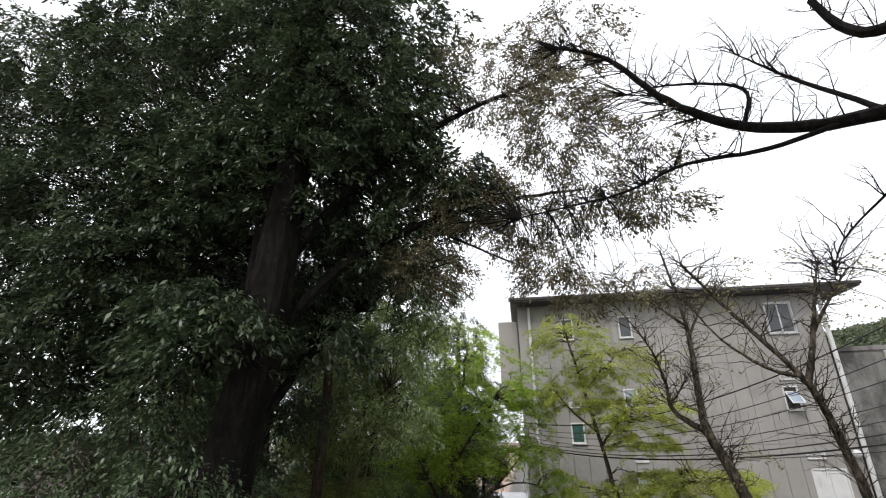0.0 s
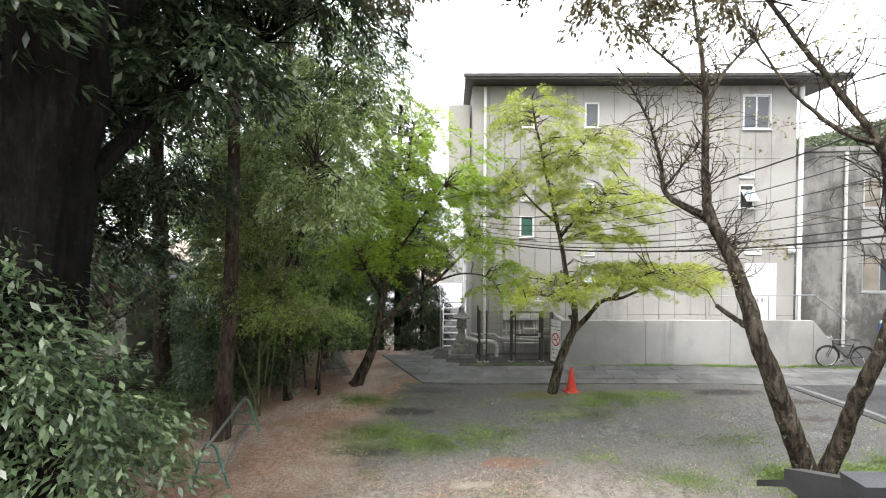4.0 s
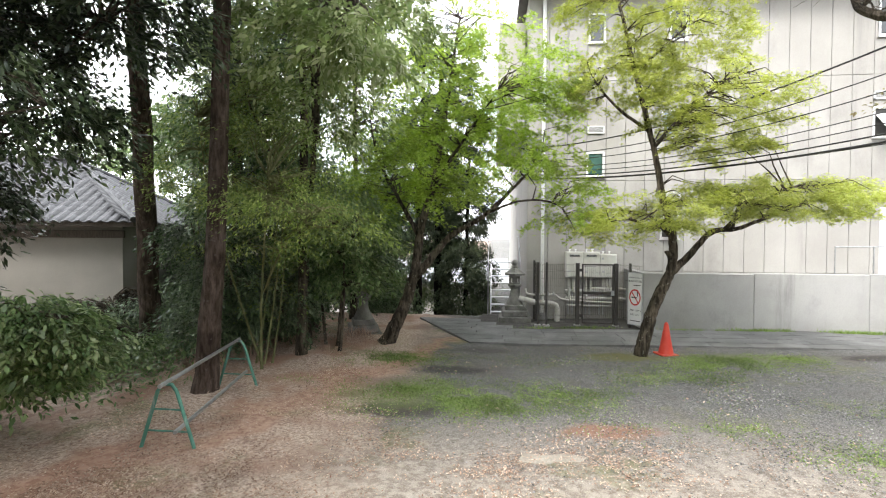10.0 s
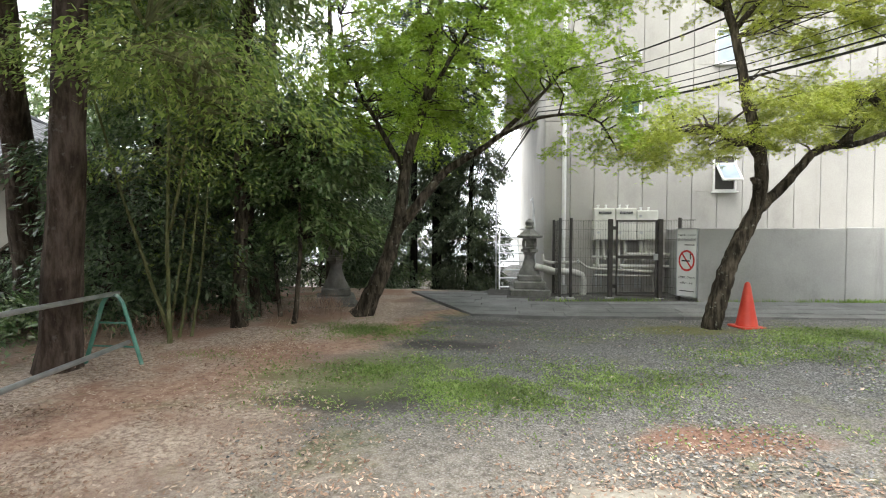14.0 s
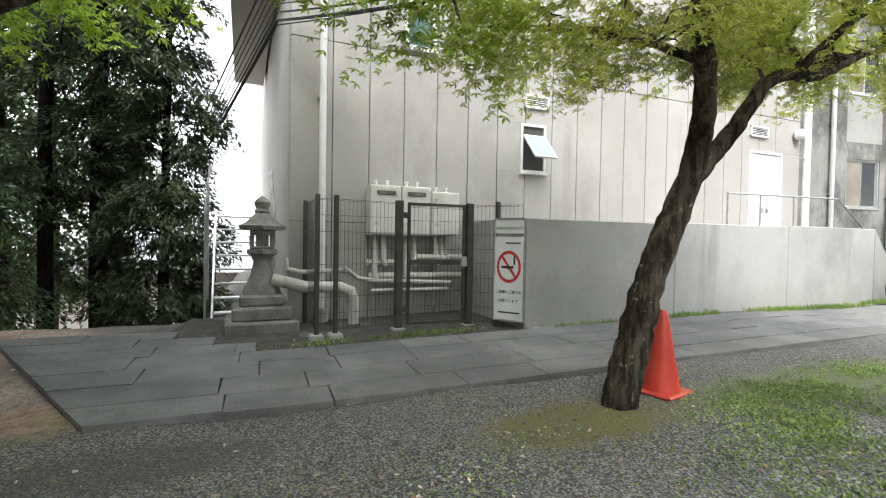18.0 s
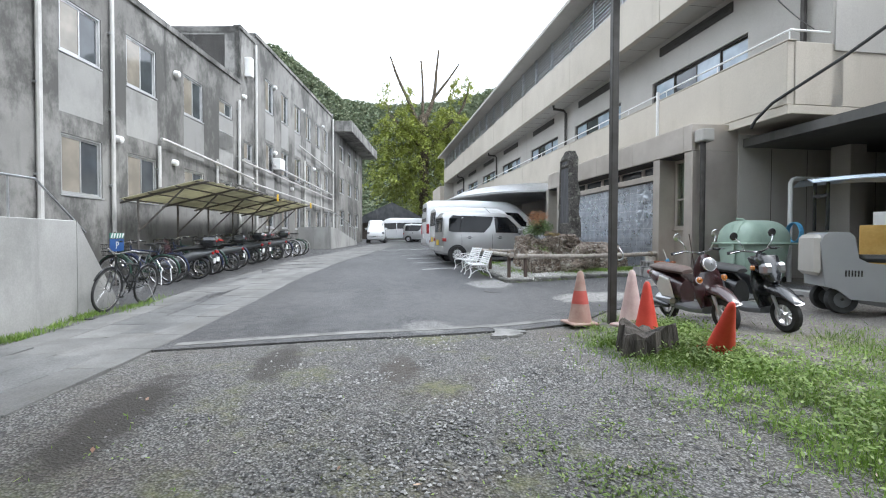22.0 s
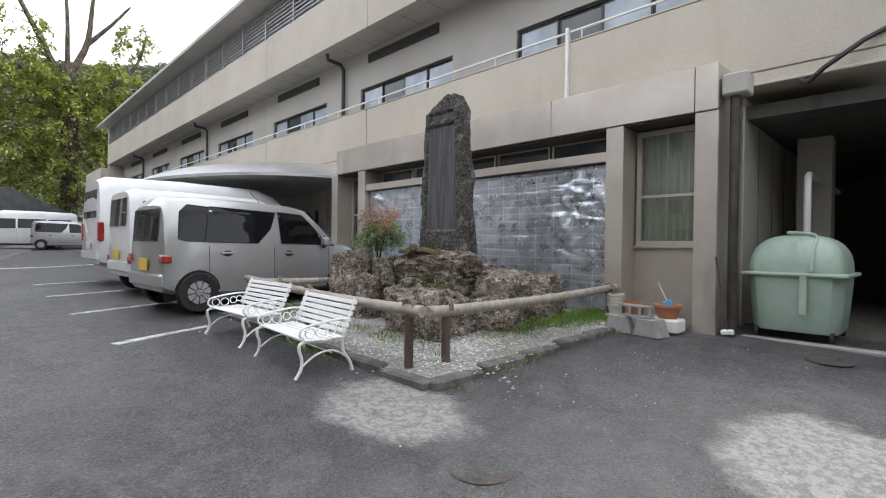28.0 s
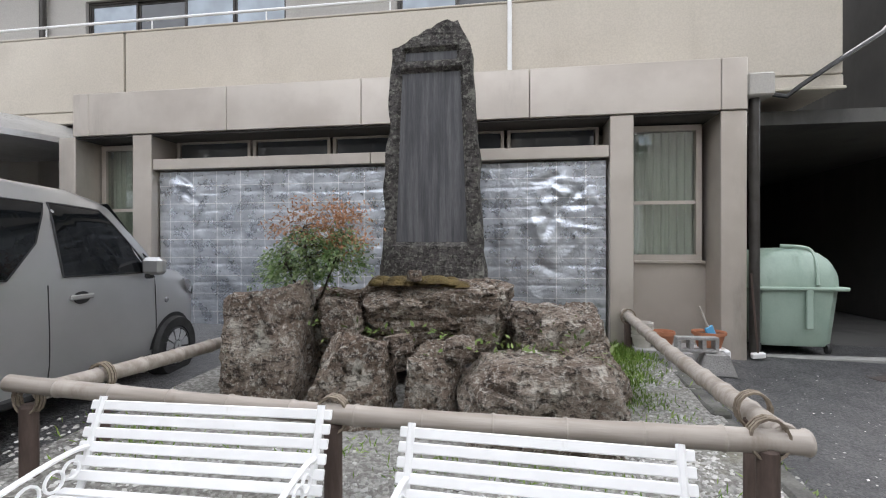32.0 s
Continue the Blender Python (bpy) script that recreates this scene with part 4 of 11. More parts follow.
wbox("drain_box", M_WALLG, -0.3, -0.02, 0.02, 0.3, 3.48, 3.74, 0.02, label="galvanised rainwater box")
Geo().tube([(0.14, 0.15, 0.4), (0.14, 0.15, 3.55)], 0.055, 10).obj("downpipe", M_BRONZE, wing, "brown downpipe", True)
wbox("kerb", M_CONC, -3.2, 0.0, 0.25, 0.4, 0.3, 0.56, 0.015)
Geo().tube([(0.63, 1.8, 0.4), (0.63, 1.8, 2.58), (0.63, 1.84, 2.65), (0.63, 1.92, 2.68), (0.63, 5.0, 2.7)], 0.045, 10).obj("vent_pipe", M_WPIPE, wing, "white bent pipe", True)
# ground floor beyond the pavilion, behind the vehicles
wbox("entrance_wall", M_WALLG, 8.74, LEN, 3.0, 3.2, 0.4, 3.7)
for k in range(6):
    wbox("entrance_pier", M_WALLG, 11 + 6.0 * k, 11.45 + 6.0 * k, 1.2, 1.7, 0.4, 3.65, 0.01)
for k in range(5):
    window(wing, -(14.6 + 6.0 * k), 1.0, -(11.8 + 6.0 * k), 2.9, 2.9, M_BRONZE, M_GLASS, 3)
# swept entrance canopy: shallow curved shell
M_CANOPY = surf("brushed pale canopy metal", (0.5, 0.5, 0.5), (0.6, 0.6, 0.6), 1.5, 0.35, 0.04, 60, 0.6, grime=((0.35, 0.35, 0.34), 0.15, 1.5))
can = Geo()
n = 40
for dz, inset in ((3.28, 0.5), (3.3, 0.0), (3.38, 0.0), (3.74, 0.75), (3.82, 1.6)):
    for i in range(n + 1):
        th = math.pi * i / n
        can.v.append((-(15.2 - (6.4 - inset) * math.cos(th)), 1.3 - (4.3 - inset) * math.sin(th) ** 0.8, dz))
for k in range(4):
    can.f += [(k * (n + 1) + i, k * (n + 1) + i + 1, (k + 1) * (n + 1) + i + 1, (k + 1) * (n + 1) + i) for i in range(n)]
can.f += [tuple(range(n + 1)), tuple(range(4 * (n + 1), 5 * (n + 1)))]
can.obj("entrance_canopy", M_CANOPY, wing, "swept pale metal entrance canopy", True)
Geo().tube([(-13.5, -1.0, 0.5), (-13.5, -1.0, 3.1)], 0.14, 14).obj("canopy_column", M_WHITE, wing, "", True)

# ---- crinkled silver sheet hung over the pavilion's glazing ----
def foil_mat():
    m, n, l, p = tree_of("crinkled silver sheet")
    tc = n.new("ShaderNodeTexCoord")
    v = tc.outputs["Object"]
    crease = n.new("ShaderNodeTexVoronoi")
    crease.feature = "DISTANCE_TO_EDGE"
    crease.inputs["Scale"].default_value = 9
    l.new(v, crease.inputs["Vector"])
    wr = noise_tex(n, l, v, 5, 8, None, 0.7)
    col = mix(n, l, ramp_of(n, l, wr, 0.35, 0.65), (0.42, 0.45, 0.5), (0.6, 0.63, 0.675))
    weave = n.new("ShaderNodeTexBrick")
    weave.inputs["Scale"].default_value, weave.inputs["Brick Width"].default_value, weave.inputs["Row Height"].default_value = 1.0, 0.34, 0.24
    weave.inputs["Mortar Size"].default_value = 0.005
    weave.offset = 0
    weave.inputs["Color1"].default_value = weave.inputs["Color2"].default_value = (0, 0, 0, 1)
    weave.inputs["Mortar"].default_value = (1, 1, 1, 1)
    mp = n.new("ShaderNodeMapping")
    mp.inputs["Rotation"].default_value = (radians(90), 0, 0)
    l.new(v, mp.inputs["Vector"])
    l.new(mp.outputs["Vector"], weave.inputs["Vector"])
    wf = n.new("ShaderNodeSeparateColor")
    l.new(weave.outputs["Color"], wf.inputs[0])
    col = mix(n, l, mixf(n, l, wf.outputs[0], 0.8), col, (0.95, 0.95, 0.96))
    l.new(col, p.inputs["Base Color"])
    p.inputs["Metallic"].default_value = 0.8
    l.new(ramp_of(n, l, wr, 0.3, 0.7, 0.2, 0.42), p.inputs["Roughness"])
    fold = n.new("ShaderNodeTexVoronoi")
    fold.feature = "DISTANCE_TO_EDGE"
    fold.inputs["Scale"].default_value = 17
    wv = n.new("ShaderNodeTexNoise")
    wv.inputs["Scale"].default_value, wv.inputs["Detail"].default_value = 6, 5
    l.new(v, wv.inputs["Vector"])
    l.new(mix(n, l, 0.2, v, wv.outputs["Color"]), fold.inputs["Vector"])
    tall = n.new("ShaderNodeMath")
    tall.operation = "MULTIPLY_ADD"
    tall.inputs[1].default_value = 1.2
    l.new(fold.outputs["Distance"], tall.inputs[0])
    l.new(noise_tex(n, l, v, 9, 6, None, 0.7), tall.inputs[2])
    bump(n, l, p, tall.outputs[0], 0.3, 0.016)
    return m


M_FOIL = foil_mat()
nx, nz = 320, 130
A, Z = np.meshgrid(np.linspace(1.47, 7.3, nx), np.linspace(0.62, 2.83, nz))
rng = np.random.default_rng(4)
Y = 0.14 + 0.004 * np.sin(A * 21 + np.sin(Z * 3)) + 0.012 * np.sin(A * 2.3) * (2.9 - Z) / 2
for line in np.arange(0.62, 2.83, 0.24):
    Y += 0.006 * np.exp(-((Z - line - 0.012 * np.sin(A * 3 + line)) / 0.012) ** 2)
for _ in range(420):
    ca, cz, th, wd = rng.uniform(1.4, 7.3), rng.uniform(0.6, 2.85), rng.uniform(0, 3.14), rng.uniform(0.015, 0.1)
    d = (A - ca) * math.cos(th) + (Z - cz) * math.sin(th)
    e = -(A - ca) * math.sin(th) + (Z - cz) * math.cos(th)
    Y += rng.uniform(-0.09, 0.09) * wd * np.exp(-(d / wd) ** 2 - (e / rng.uniform(0.08, 0.4)) ** 2)
for ca, cz in ((2.0, 2.45), (2.15, 2.2), (6.9, 2.55), (1.9, 1.9)):
    for _ in range(14):
        th, wd, da, dz = rng.uniform(0, 3.14), rng.uniform(0.02, 0.06), rng.normal(0, 0.16), rng.normal(0, 0.14)
        d = (A - ca - da) * math.cos(th) + (Z - cz - dz) * math.sin(th)
        e = -(A - ca - da) * math.sin(th) + (Z - cz - dz) * math.cos(th)
        Y += rng.uniform(-0.5, 0.5) * wd * np.exp(-(d / wd) ** 2 - (e / 0.16) ** 2)
iy, ix = np.meshgrid(np.arange(nz - 1), np.arange(nx - 1), indexing="ij")
a = (iy * nx + ix).ravel()
foil = np_mesh("silver_sheet", np.stack([-A, Y, Z], -1).reshape(-1, 3), np.stack([a, a + 1, a + 1 + nx, a + nx], -1), M_FOIL, None, True)
foil.matrix_basis = wing.matrix_basis.copy()
tagged(foil, "crinkled silver insulation sheet hung across the windows", "sheet")

# ---- plants ----
def leaf_quads(cent, size, droop=0.35, width=0.45, rng=None, tilt=0.5, heading=None, lobes=1, oval=False):
    """Rhombic leaves, one at each place: a heading, a droop and a random tilt; lobed leaves are fans of blades."""
    n = len(cent)
    th = rng.uniform(0, 2 * np.pi, n) if heading is None else heading
    dr = droop + rng.normal(0, tilt, n)
    d = np.stack([np.cos(th) * np.cos(dr), np.sin(th) * np.cos(dr), -np.sin(dr)], -1)
    up = np.stack([rng.normal(0, tilt, n), rng.normal(0, tilt, n), np.ones(n)], -1)
    s = np.cross(d, up)
    s /= np.linalg.norm(s, axis=1, keepdims=True) + 1e-9
    ln = (size * rng.uniform(0.65, 1.25, n))[:, None]
    if oval:
        wd, fold = ln * width * 0.5, np.cross(s, d) * ln * 0.06
        v = np.stack([cent, cent + d * ln * 0.3 + s * wd + fold, cent + d * ln * 0.68 + s * wd * 0.8 + fold, cent + d * ln - fold, cent + d * ln * 0.68 - s * wd * 0.8 + fold, cent + d * ln * 0.3 - s * wd + fold], 1)
        return v.reshape(-1, 3), np.arange(6 * n).reshape(-1, 6)
    out = []
    for k in range(lobes):
        a = (k - (lobes - 1) / 2) * 0.85
        dd, ss = d * math.cos(a) + s * math.sin(a), s * math.cos(a) - d * math.sin(a)
        le = ln * (1 - 0.25 * abs(a))
        out.append(np.stack([cent, cent + dd * le * 0.45 + ss * ln * width * 0.5, cent + dd * le, cent + dd * le * 0.45 - ss * ln * width * 0.5], 1).reshape(-1, 3))
    return np.concatenate(out), np.arange(4 * n * lobes).reshape(-1, 4)


def blob_clusters(blobs, per, rng, layers=0.0):
    """Places of leaf sprays inside ellipsoids (x, y, z, rx, ry, rz, weight), thicker towards the outside, and the way they point."""
    out, way = [], []
    for b in blobs:
        x, y, z, rx, ry, rz = b[:6]
        k = max(3, int(per * (b[6] if len(b) > 6 else 1.0)))
        u = rng.normal(size=(k, 3))
        u /= np.linalg.norm(u, axis=1, keepdims=True)
        r = rng.uniform(0.1, 1.0, k) ** 0.5
        c = np.array([x, y, z]) + u * r[:, None] * np.array([rx, ry, rz])
        if layers:
            c[:, 2] = np.round(c[:, 2] / layers) * layers + rng.normal(0, layers * 0.12, k)
        out.append(c)
        way.append(np.arctan2(u[:, 1], u[:, 0]) + rng.normal(0, 0.5, k))
    return np.concatenate(out), np.concatenate(way)


def plant(name, label, category, at, limbs, blobs, bark, leaf, per=60, leaves=40, size=0.09, spread=0.28, flat=0.5, droop=0.35, width=0.45, layers=0.0, seed=1, twig=0.012, twigs=True, sides=9, group="", lobes=1, sag=0.5, flute=0.05, bare=0, oval=False):
    """A tree or shrub: trunk and limbs as tapered, knotted tubes, twigs out to leaf sprays, and the leaves."""
    rng = np.random.default_rng(seed)
    t = thing(name, label, category, at, group=group)
    g = Geo()
    stations, thin = [], []
    for pts, r0, r1 in limbs:
        P = [Vector(p) for p in pts]
        fine, rs = [], []
        for i in range(len(P) - 1):
            p0, p1, p2, p3 = P[max(i - 1, 0)], P[i], P[i + 1], P[min(i + 2, len(P) - 1)]
            for k in range(6):
                s = k / 6
                fine.append(0.5 * ((2 * p1) + (p2 - p0) * s + (2 * p0 - 5 * p1 + 4 * p2 - p3) * s * s + (3 * p1 - p0 - 3 * p2 + p3) * s ** 3))
        fine.append(P[-1])
        for i in range(len(fine)):
            s = i / (len(fine) - 1)
            rs.append((r0 + (r1 - r0) * s ** 0.85) * (1 + flute * 0.35 * math.sin(i * 0.5 + seed) + rng.normal(0, 0.012)) * (1.22 if i == 0 and pts[0][2] < 0.2 else 1.08 if i == 1 and pts[0][2] < 0.2 else 1.0))
            fine[i] = fine[i] + Vector(rng.normal(0, 0.035 * rs[i] + 0.003, 3))
        k0 = len(g.v)
        g.tube(fine, rs, sides)
        for q in range(k0, len(g.v)):
            c = fine[min((q - k0) // sides, len(fine) - 1)]
            w = 1 + flute * 1.4 * math.sin(((q - k0) % sides) * 2.1 + seed + ((q - k0) // sides) * 0.06)
            g.v[q] = tuple(c + (Vector(g.v[q]) - c) * w)
        stations += [tuple(p) for p in fine[len(fine) // 4:]]
        thin += [(p, r) for p, r in zip(fine[len(fine) // 3:], rs[len(fine) // 3:]) if r < 0.11 and p.z > 3.6]
    g.obj("trunk", bark, t, smooth=True)
    if bare and thin:
        # bare forking twigs off the thinner limbs
        tw = Geo()
        for _ in range(bare):
            p, r = thin[int(rng.integers(len(thin)))]
            d = Vector((rng.normal(), rng.normal() * 0.7, abs(rng.normal()) * 0.9 + 0.15)).normalized()
            ln = rng.uniform(0.35, 1.1)
            pts = [p]
            for q in range(4):
                d = (d + Vector(rng.normal(0, 0.28, 3)) + Vector((0, 0, 0.06))).normalized()
                pts.append(pts[-1] + d * ln / 4)
            tw.tube(pts, [0.012, 0.009, 0.007, 0.005, 0.003], 4, False)
            for q in (1, 2, 3):
                e = (d + Vector(rng.normal(0, 0.7, 3))).normalized()
                m = pts[q] + e * ln * 0.22
                tw.tube([pts[q], m, m + (e + Vector(rng.normal(0, 0.3, 3))) * ln * 0.16], [0.006, 0.004, 0.002], 3, False)
        tw.obj("bare_twig", bark, t)["kind"] = "stuff"
    cl, way = blob_clusters(blobs, per, rng, layers) if blobs else (np.zeros((0, 3)), np.zeros(0))
    if len(cl) and twigs and stations:
        st = np.array(stations)
        tw = Geo()
        for c in cl[:: 1 if len(cl) < 300 else 3]:
            d = np.linalg.norm((st - c) * np.array([1, 1, 1.4]), axis=1) + np.where(st[:, 2] > c[2] + 0.2, 0.8, 0)
            s = st[int(np.argmin(d))]
            reach = np.linalg.norm(c - s)
            if reach > 2.2:
                s = c + (s - c) * 0.9 / reach
                reach = 0.9
            m1 = s * 0.7 + c * 0.3 + np.array([0, 0, 0.1 * reach]) + rng.normal(0, 0.07 * reach, 3)
            m2 = s * 0.35 + c * 0.65 + np.array([0, 0, 0.12 * reach]) + rng.normal(0, 0.07 * reach, 3)
            tw.tube([s, m1, m2, c], [twig * 1.5, twig * 1.1, twig * 0.7, twig * 0.3], 4, False)
        tw.obj("twig", bark, t)["kind"] = "stuff"
    if len(cl):
        k = len(cl) * leaves
        u = rng.uniform(0, 1, k) ** 0.8
        w = np.repeat(way, leaves)
        reach = np.repeat(spread * rng.uniform(1.2, 2.6, len(cl)), leaves)
        side = rng.normal(0, 0.33, k) * spread * (0.35 + u)
        cent = np.repeat(cl, leaves, 0) + np.stack([np.cos(w) * u * reach - np.sin(w) * side, np.sin(w) * u * reach + np.cos(w) * side, -sag * u * u * reach + rng.normal(0, spread * flat * 0.5, k)], -1)
        v, f = leaf_quads(cent, size, droop, width, rng, 0.42, w + rng.normal(0, 0.75, k), lobes, oval)
        np_mesh("crown", v, f, leaf, t)["kind"] = "stuff"
    return t


def bark_mat(name, dark, pale, lichen, amount):
    """Furrowed bark with pale lichen spots."""
    m, n, l, p = tree_of(name)
    g = n.new("ShaderNodeNewGeometry")
    vec = g.outputs["Position"]
    fur = noise_tex(n, l, vec, 16, 6, (1, 1, 0.22), 0.65)
    col = mix(n, l, ramp_of(n, l, fur, 0.36, 0.66), dark, pale)
    col = mix(n, l, ramp_of(n, l, noise_tex(n, l, vec, 2.2, 4), 0.35, 0.7, 0, 0.6), col, tuple(c * 0.4 for c in dark))
    spots = ramp_of(n, l, noise_tex(n, l, vec, 11, 5, None, 0.7), 0.6, 0.68, 0, amount)
    col = mix(n, l, spots, col, lichen)
    l.new(col, p.inputs["Base Color"])
    p.inputs["Roughness"].default_value = 0.92
    p.inputs["Specular IOR Level"].default_value = 0.12
    both = n.new("ShaderNodeMath")
    l.new(fur, both.inputs[0])
    l.new(noise_tex(n, l, vec, 46, 5, (1, 1, 0.45), 0.7), both.inputs[1])
    bump(n, l, p, both.outputs[0], 1.0, 0.045)
    return m


M_BARK = bark_mat("grey-brown bark", (0.035, 0.029, 0.022), (0.19, 0.158, 0.12), (0.36, 0.36, 0.3), 0.8)
# Near-black tones put the enclosed wood's shade into the bark colour.
M_OAKB = bark_mat("shade-blackened bark", (0.006, 0.0055, 0.005), (0.022, 0.019, 0.016), (0.03, 0.034, 0.022), 0.4)
M_CEDAR = bark_mat("cedar bark", (0.07, 0.05, 0.04), (0.19, 0.145, 0.12), (0.24, 0.22, 0.2), 0.4)
M_CANE = bark_mat("pale cane bark", (0.16, 0.17, 0.07), (0.3, 0.31, 0.16), (0.35, 0.35, 0.22), 0.3)
L_MAPLE = leaf_mat("yellow-green maple leaves", (0.3, 0.36, 0.04), (0.42, 0.47, 0.08), (0.55, 0.58, 0.16), 0.45)
L_GREEN = leaf_mat("fresh green maple leaves", (0.22, 0.34, 0.025), (0.36, 0.5, 0.06), (0.5, 0.63, 0.13), 0.6)
L_DARK = leaf_mat("dark evergreen leaves", (0.05, 0.085, 0.038), (0.1, 0.155, 0.07), (0.24, 0.31, 0.17), 0.35, 0.3)
# Darker copies of the evergreen tones, holding the wood's shade in their colour.
L_SHADE = leaf_mat("part-shaded shrub leaves", (0.035, 0.06, 0.027), (0.075, 0.115, 0.05), (0.18, 0.24, 0.125), 0.3, 0.32)
L_DARK_SHADED = leaf_mat("shaded dark evergreen leaves", (0.02, 0.035, 0.016), (0.045, 0.072, 0.032), (0.13, 0.17, 0.09), 0.25, 0.35)
L_MID = leaf_mat("glossy shrub leaves", (0.085, 0.16, 0.05), (0.17, 0.26, 0.09), (0.36, 0.44, 0.22), 0.4, 0.3)
L_YOUNG = leaf_mat("light shrub leaves", (0.15, 0.23, 0.05), (0.26, 0.36, 0.085), (0.46, 0.53, 0.17), 0.55)
L_GLOSS = leaf_mat("drooping glossy leaves", (0.18, 0.26, 0.08), (0.33, 0.42, 0.16), (0.56, 0.62, 0.36), 0.5, 0.2)
L_CEDAR = leaf_mat("cedar sprays", (0.035, 0.055, 0.025), (0.06, 0.085, 0.04), (0.1, 0.12, 0.06), 0.2, 0.6)
L_BRONZE = leaf_mat("bronze spring leaves", (0.2, 0.15, 0.07), (0.32, 0.29, 0.13), (0.42, 0.42, 0.2), 0.4)
L_OLIVE = leaf_mat("olive-brown evergreen leaves", (0.07, 0.06, 0.035), (0.15, 0.13, 0.07), (0.24, 0.22, 0.12), 0.35, 0.4)
L_RED = leaf_mat("reddish heavenly bamboo leaves", (0.3, 0.17, 0.07), (0.42, 0.19, 0.1), (0.5, 0.3, 0.16), 0.4)

# maple with the cone at its foot
plant("maple_tree", "leaning maple with bright yellow-green young leaves", "tree", (2.23, 16.32, gz(2.23, 16.32) - 0.05),
    [([(-0.03, 0.01, -0.16), (0.05, -0.02, 0.35), (0.14, -0.05, 0.75), (0.27, -0.09, 1.2), (0.42, -0.13, 1.6), (0.53, -0.17, 1.9), (0.54, -0.25, 2.3), (0.46, -0.3, 2.75), (0.27, -0.38, 3.3), (0.12, -0.3, 4.3), (-0.08, -0.1, 5.4), (-0.3, 0.1, 6.6), (-0.5, 0.2, 7.6), (-0.6, 0.2, 8.3)], 0.15, 0.022),
     ([(0.48, -0.15, 1.78), (0.72, -0.19, 2.02), (0.96, -0.24, 2.32), (1.2, -0.27, 2.62), (1.42, -0.3, 2.72), (1.75, -0.3, 2.75), (2.3, -0.2, 2.95), (2.9, -0.1, 3.2), (3.6, 0.0, 3.4)], 0.085, 0.018),
     ([(1.5, -0.3, 2.73), (1.8, -0.5, 3.1), (2.2, -0.7, 3.4), (2.7, -0.9, 3.6)], 0.045, 0.012),
     ([(1.65, -0.3, 2.75), (2.0, 0.1, 3.3), (2.4, 0.5, 3.6)], 0.04, 0.01),
     ([(0.5, -0.26, 2.6), (0.2, -0.5, 2.78), (0.0, -0.65, 2.72), (-0.5, -0.95, 2.9), (-1.0, -1.1, 2.85)], 0.07, 0.01),
     ([(0.48, -0.28, 2.7), (0.1, 0.4, 3.1), (-0.5, 0.9, 3.2)], 0.04, 0.01),
     ([(0.5, -0.22, 2.15), (0.42, -0.36, 2.2), (0.36, -0.4, 2.28)], 0.06, 0.045),
     ([(0.12, -0.2, 4.4), (0.7, -0.4, 5.1), (1.3, -0.4, 5.6), (1.9, -0.4, 6.0)], 0.045, 0.01),
     ([(0.05, -0.1, 4.8), (-0.5, 0.1, 5.3), (-1.0, 0.1, 5.9), (-1.2, 0, 6.3)], 0.04, 0.01),
     ([(-0.2, 0.1, 6.0), (0.5, 0.3, 6.7), (1.2, 0.3, 7.3)], 0.035, 0.008)],
    [(2.5, -0.2, 3.4, 1.9, 1.5, 0.42, 2.2), (-0.2, -0.3, 3.0, 1.2, 1.4, 0.4, 1.0), (1.2, -0.3, 5.4, 1.4, 1.3, 0.75, 1.5), (-0.6, 0.1, 5.9, 0.9, 1.2, 0.7, 0.7), (0.7, 0.2, 6.8, 1.4, 1.3, 0.7, 1.2), (-0.6, 0.2, 7.8, 1.1, 1.1, 0.7, 0.8), (1.2, -0.4, 4.5, 0.9, 0.8, 0.35, 0.5)],
    M_BARK, L_MAPLE, per=115, leaves=86, size=0.066, spread=0.26, flat=0.34, layers=0.26, width=0.22, seed=3, sides=16, lobes=3, sag=0.35, flute=0.05)

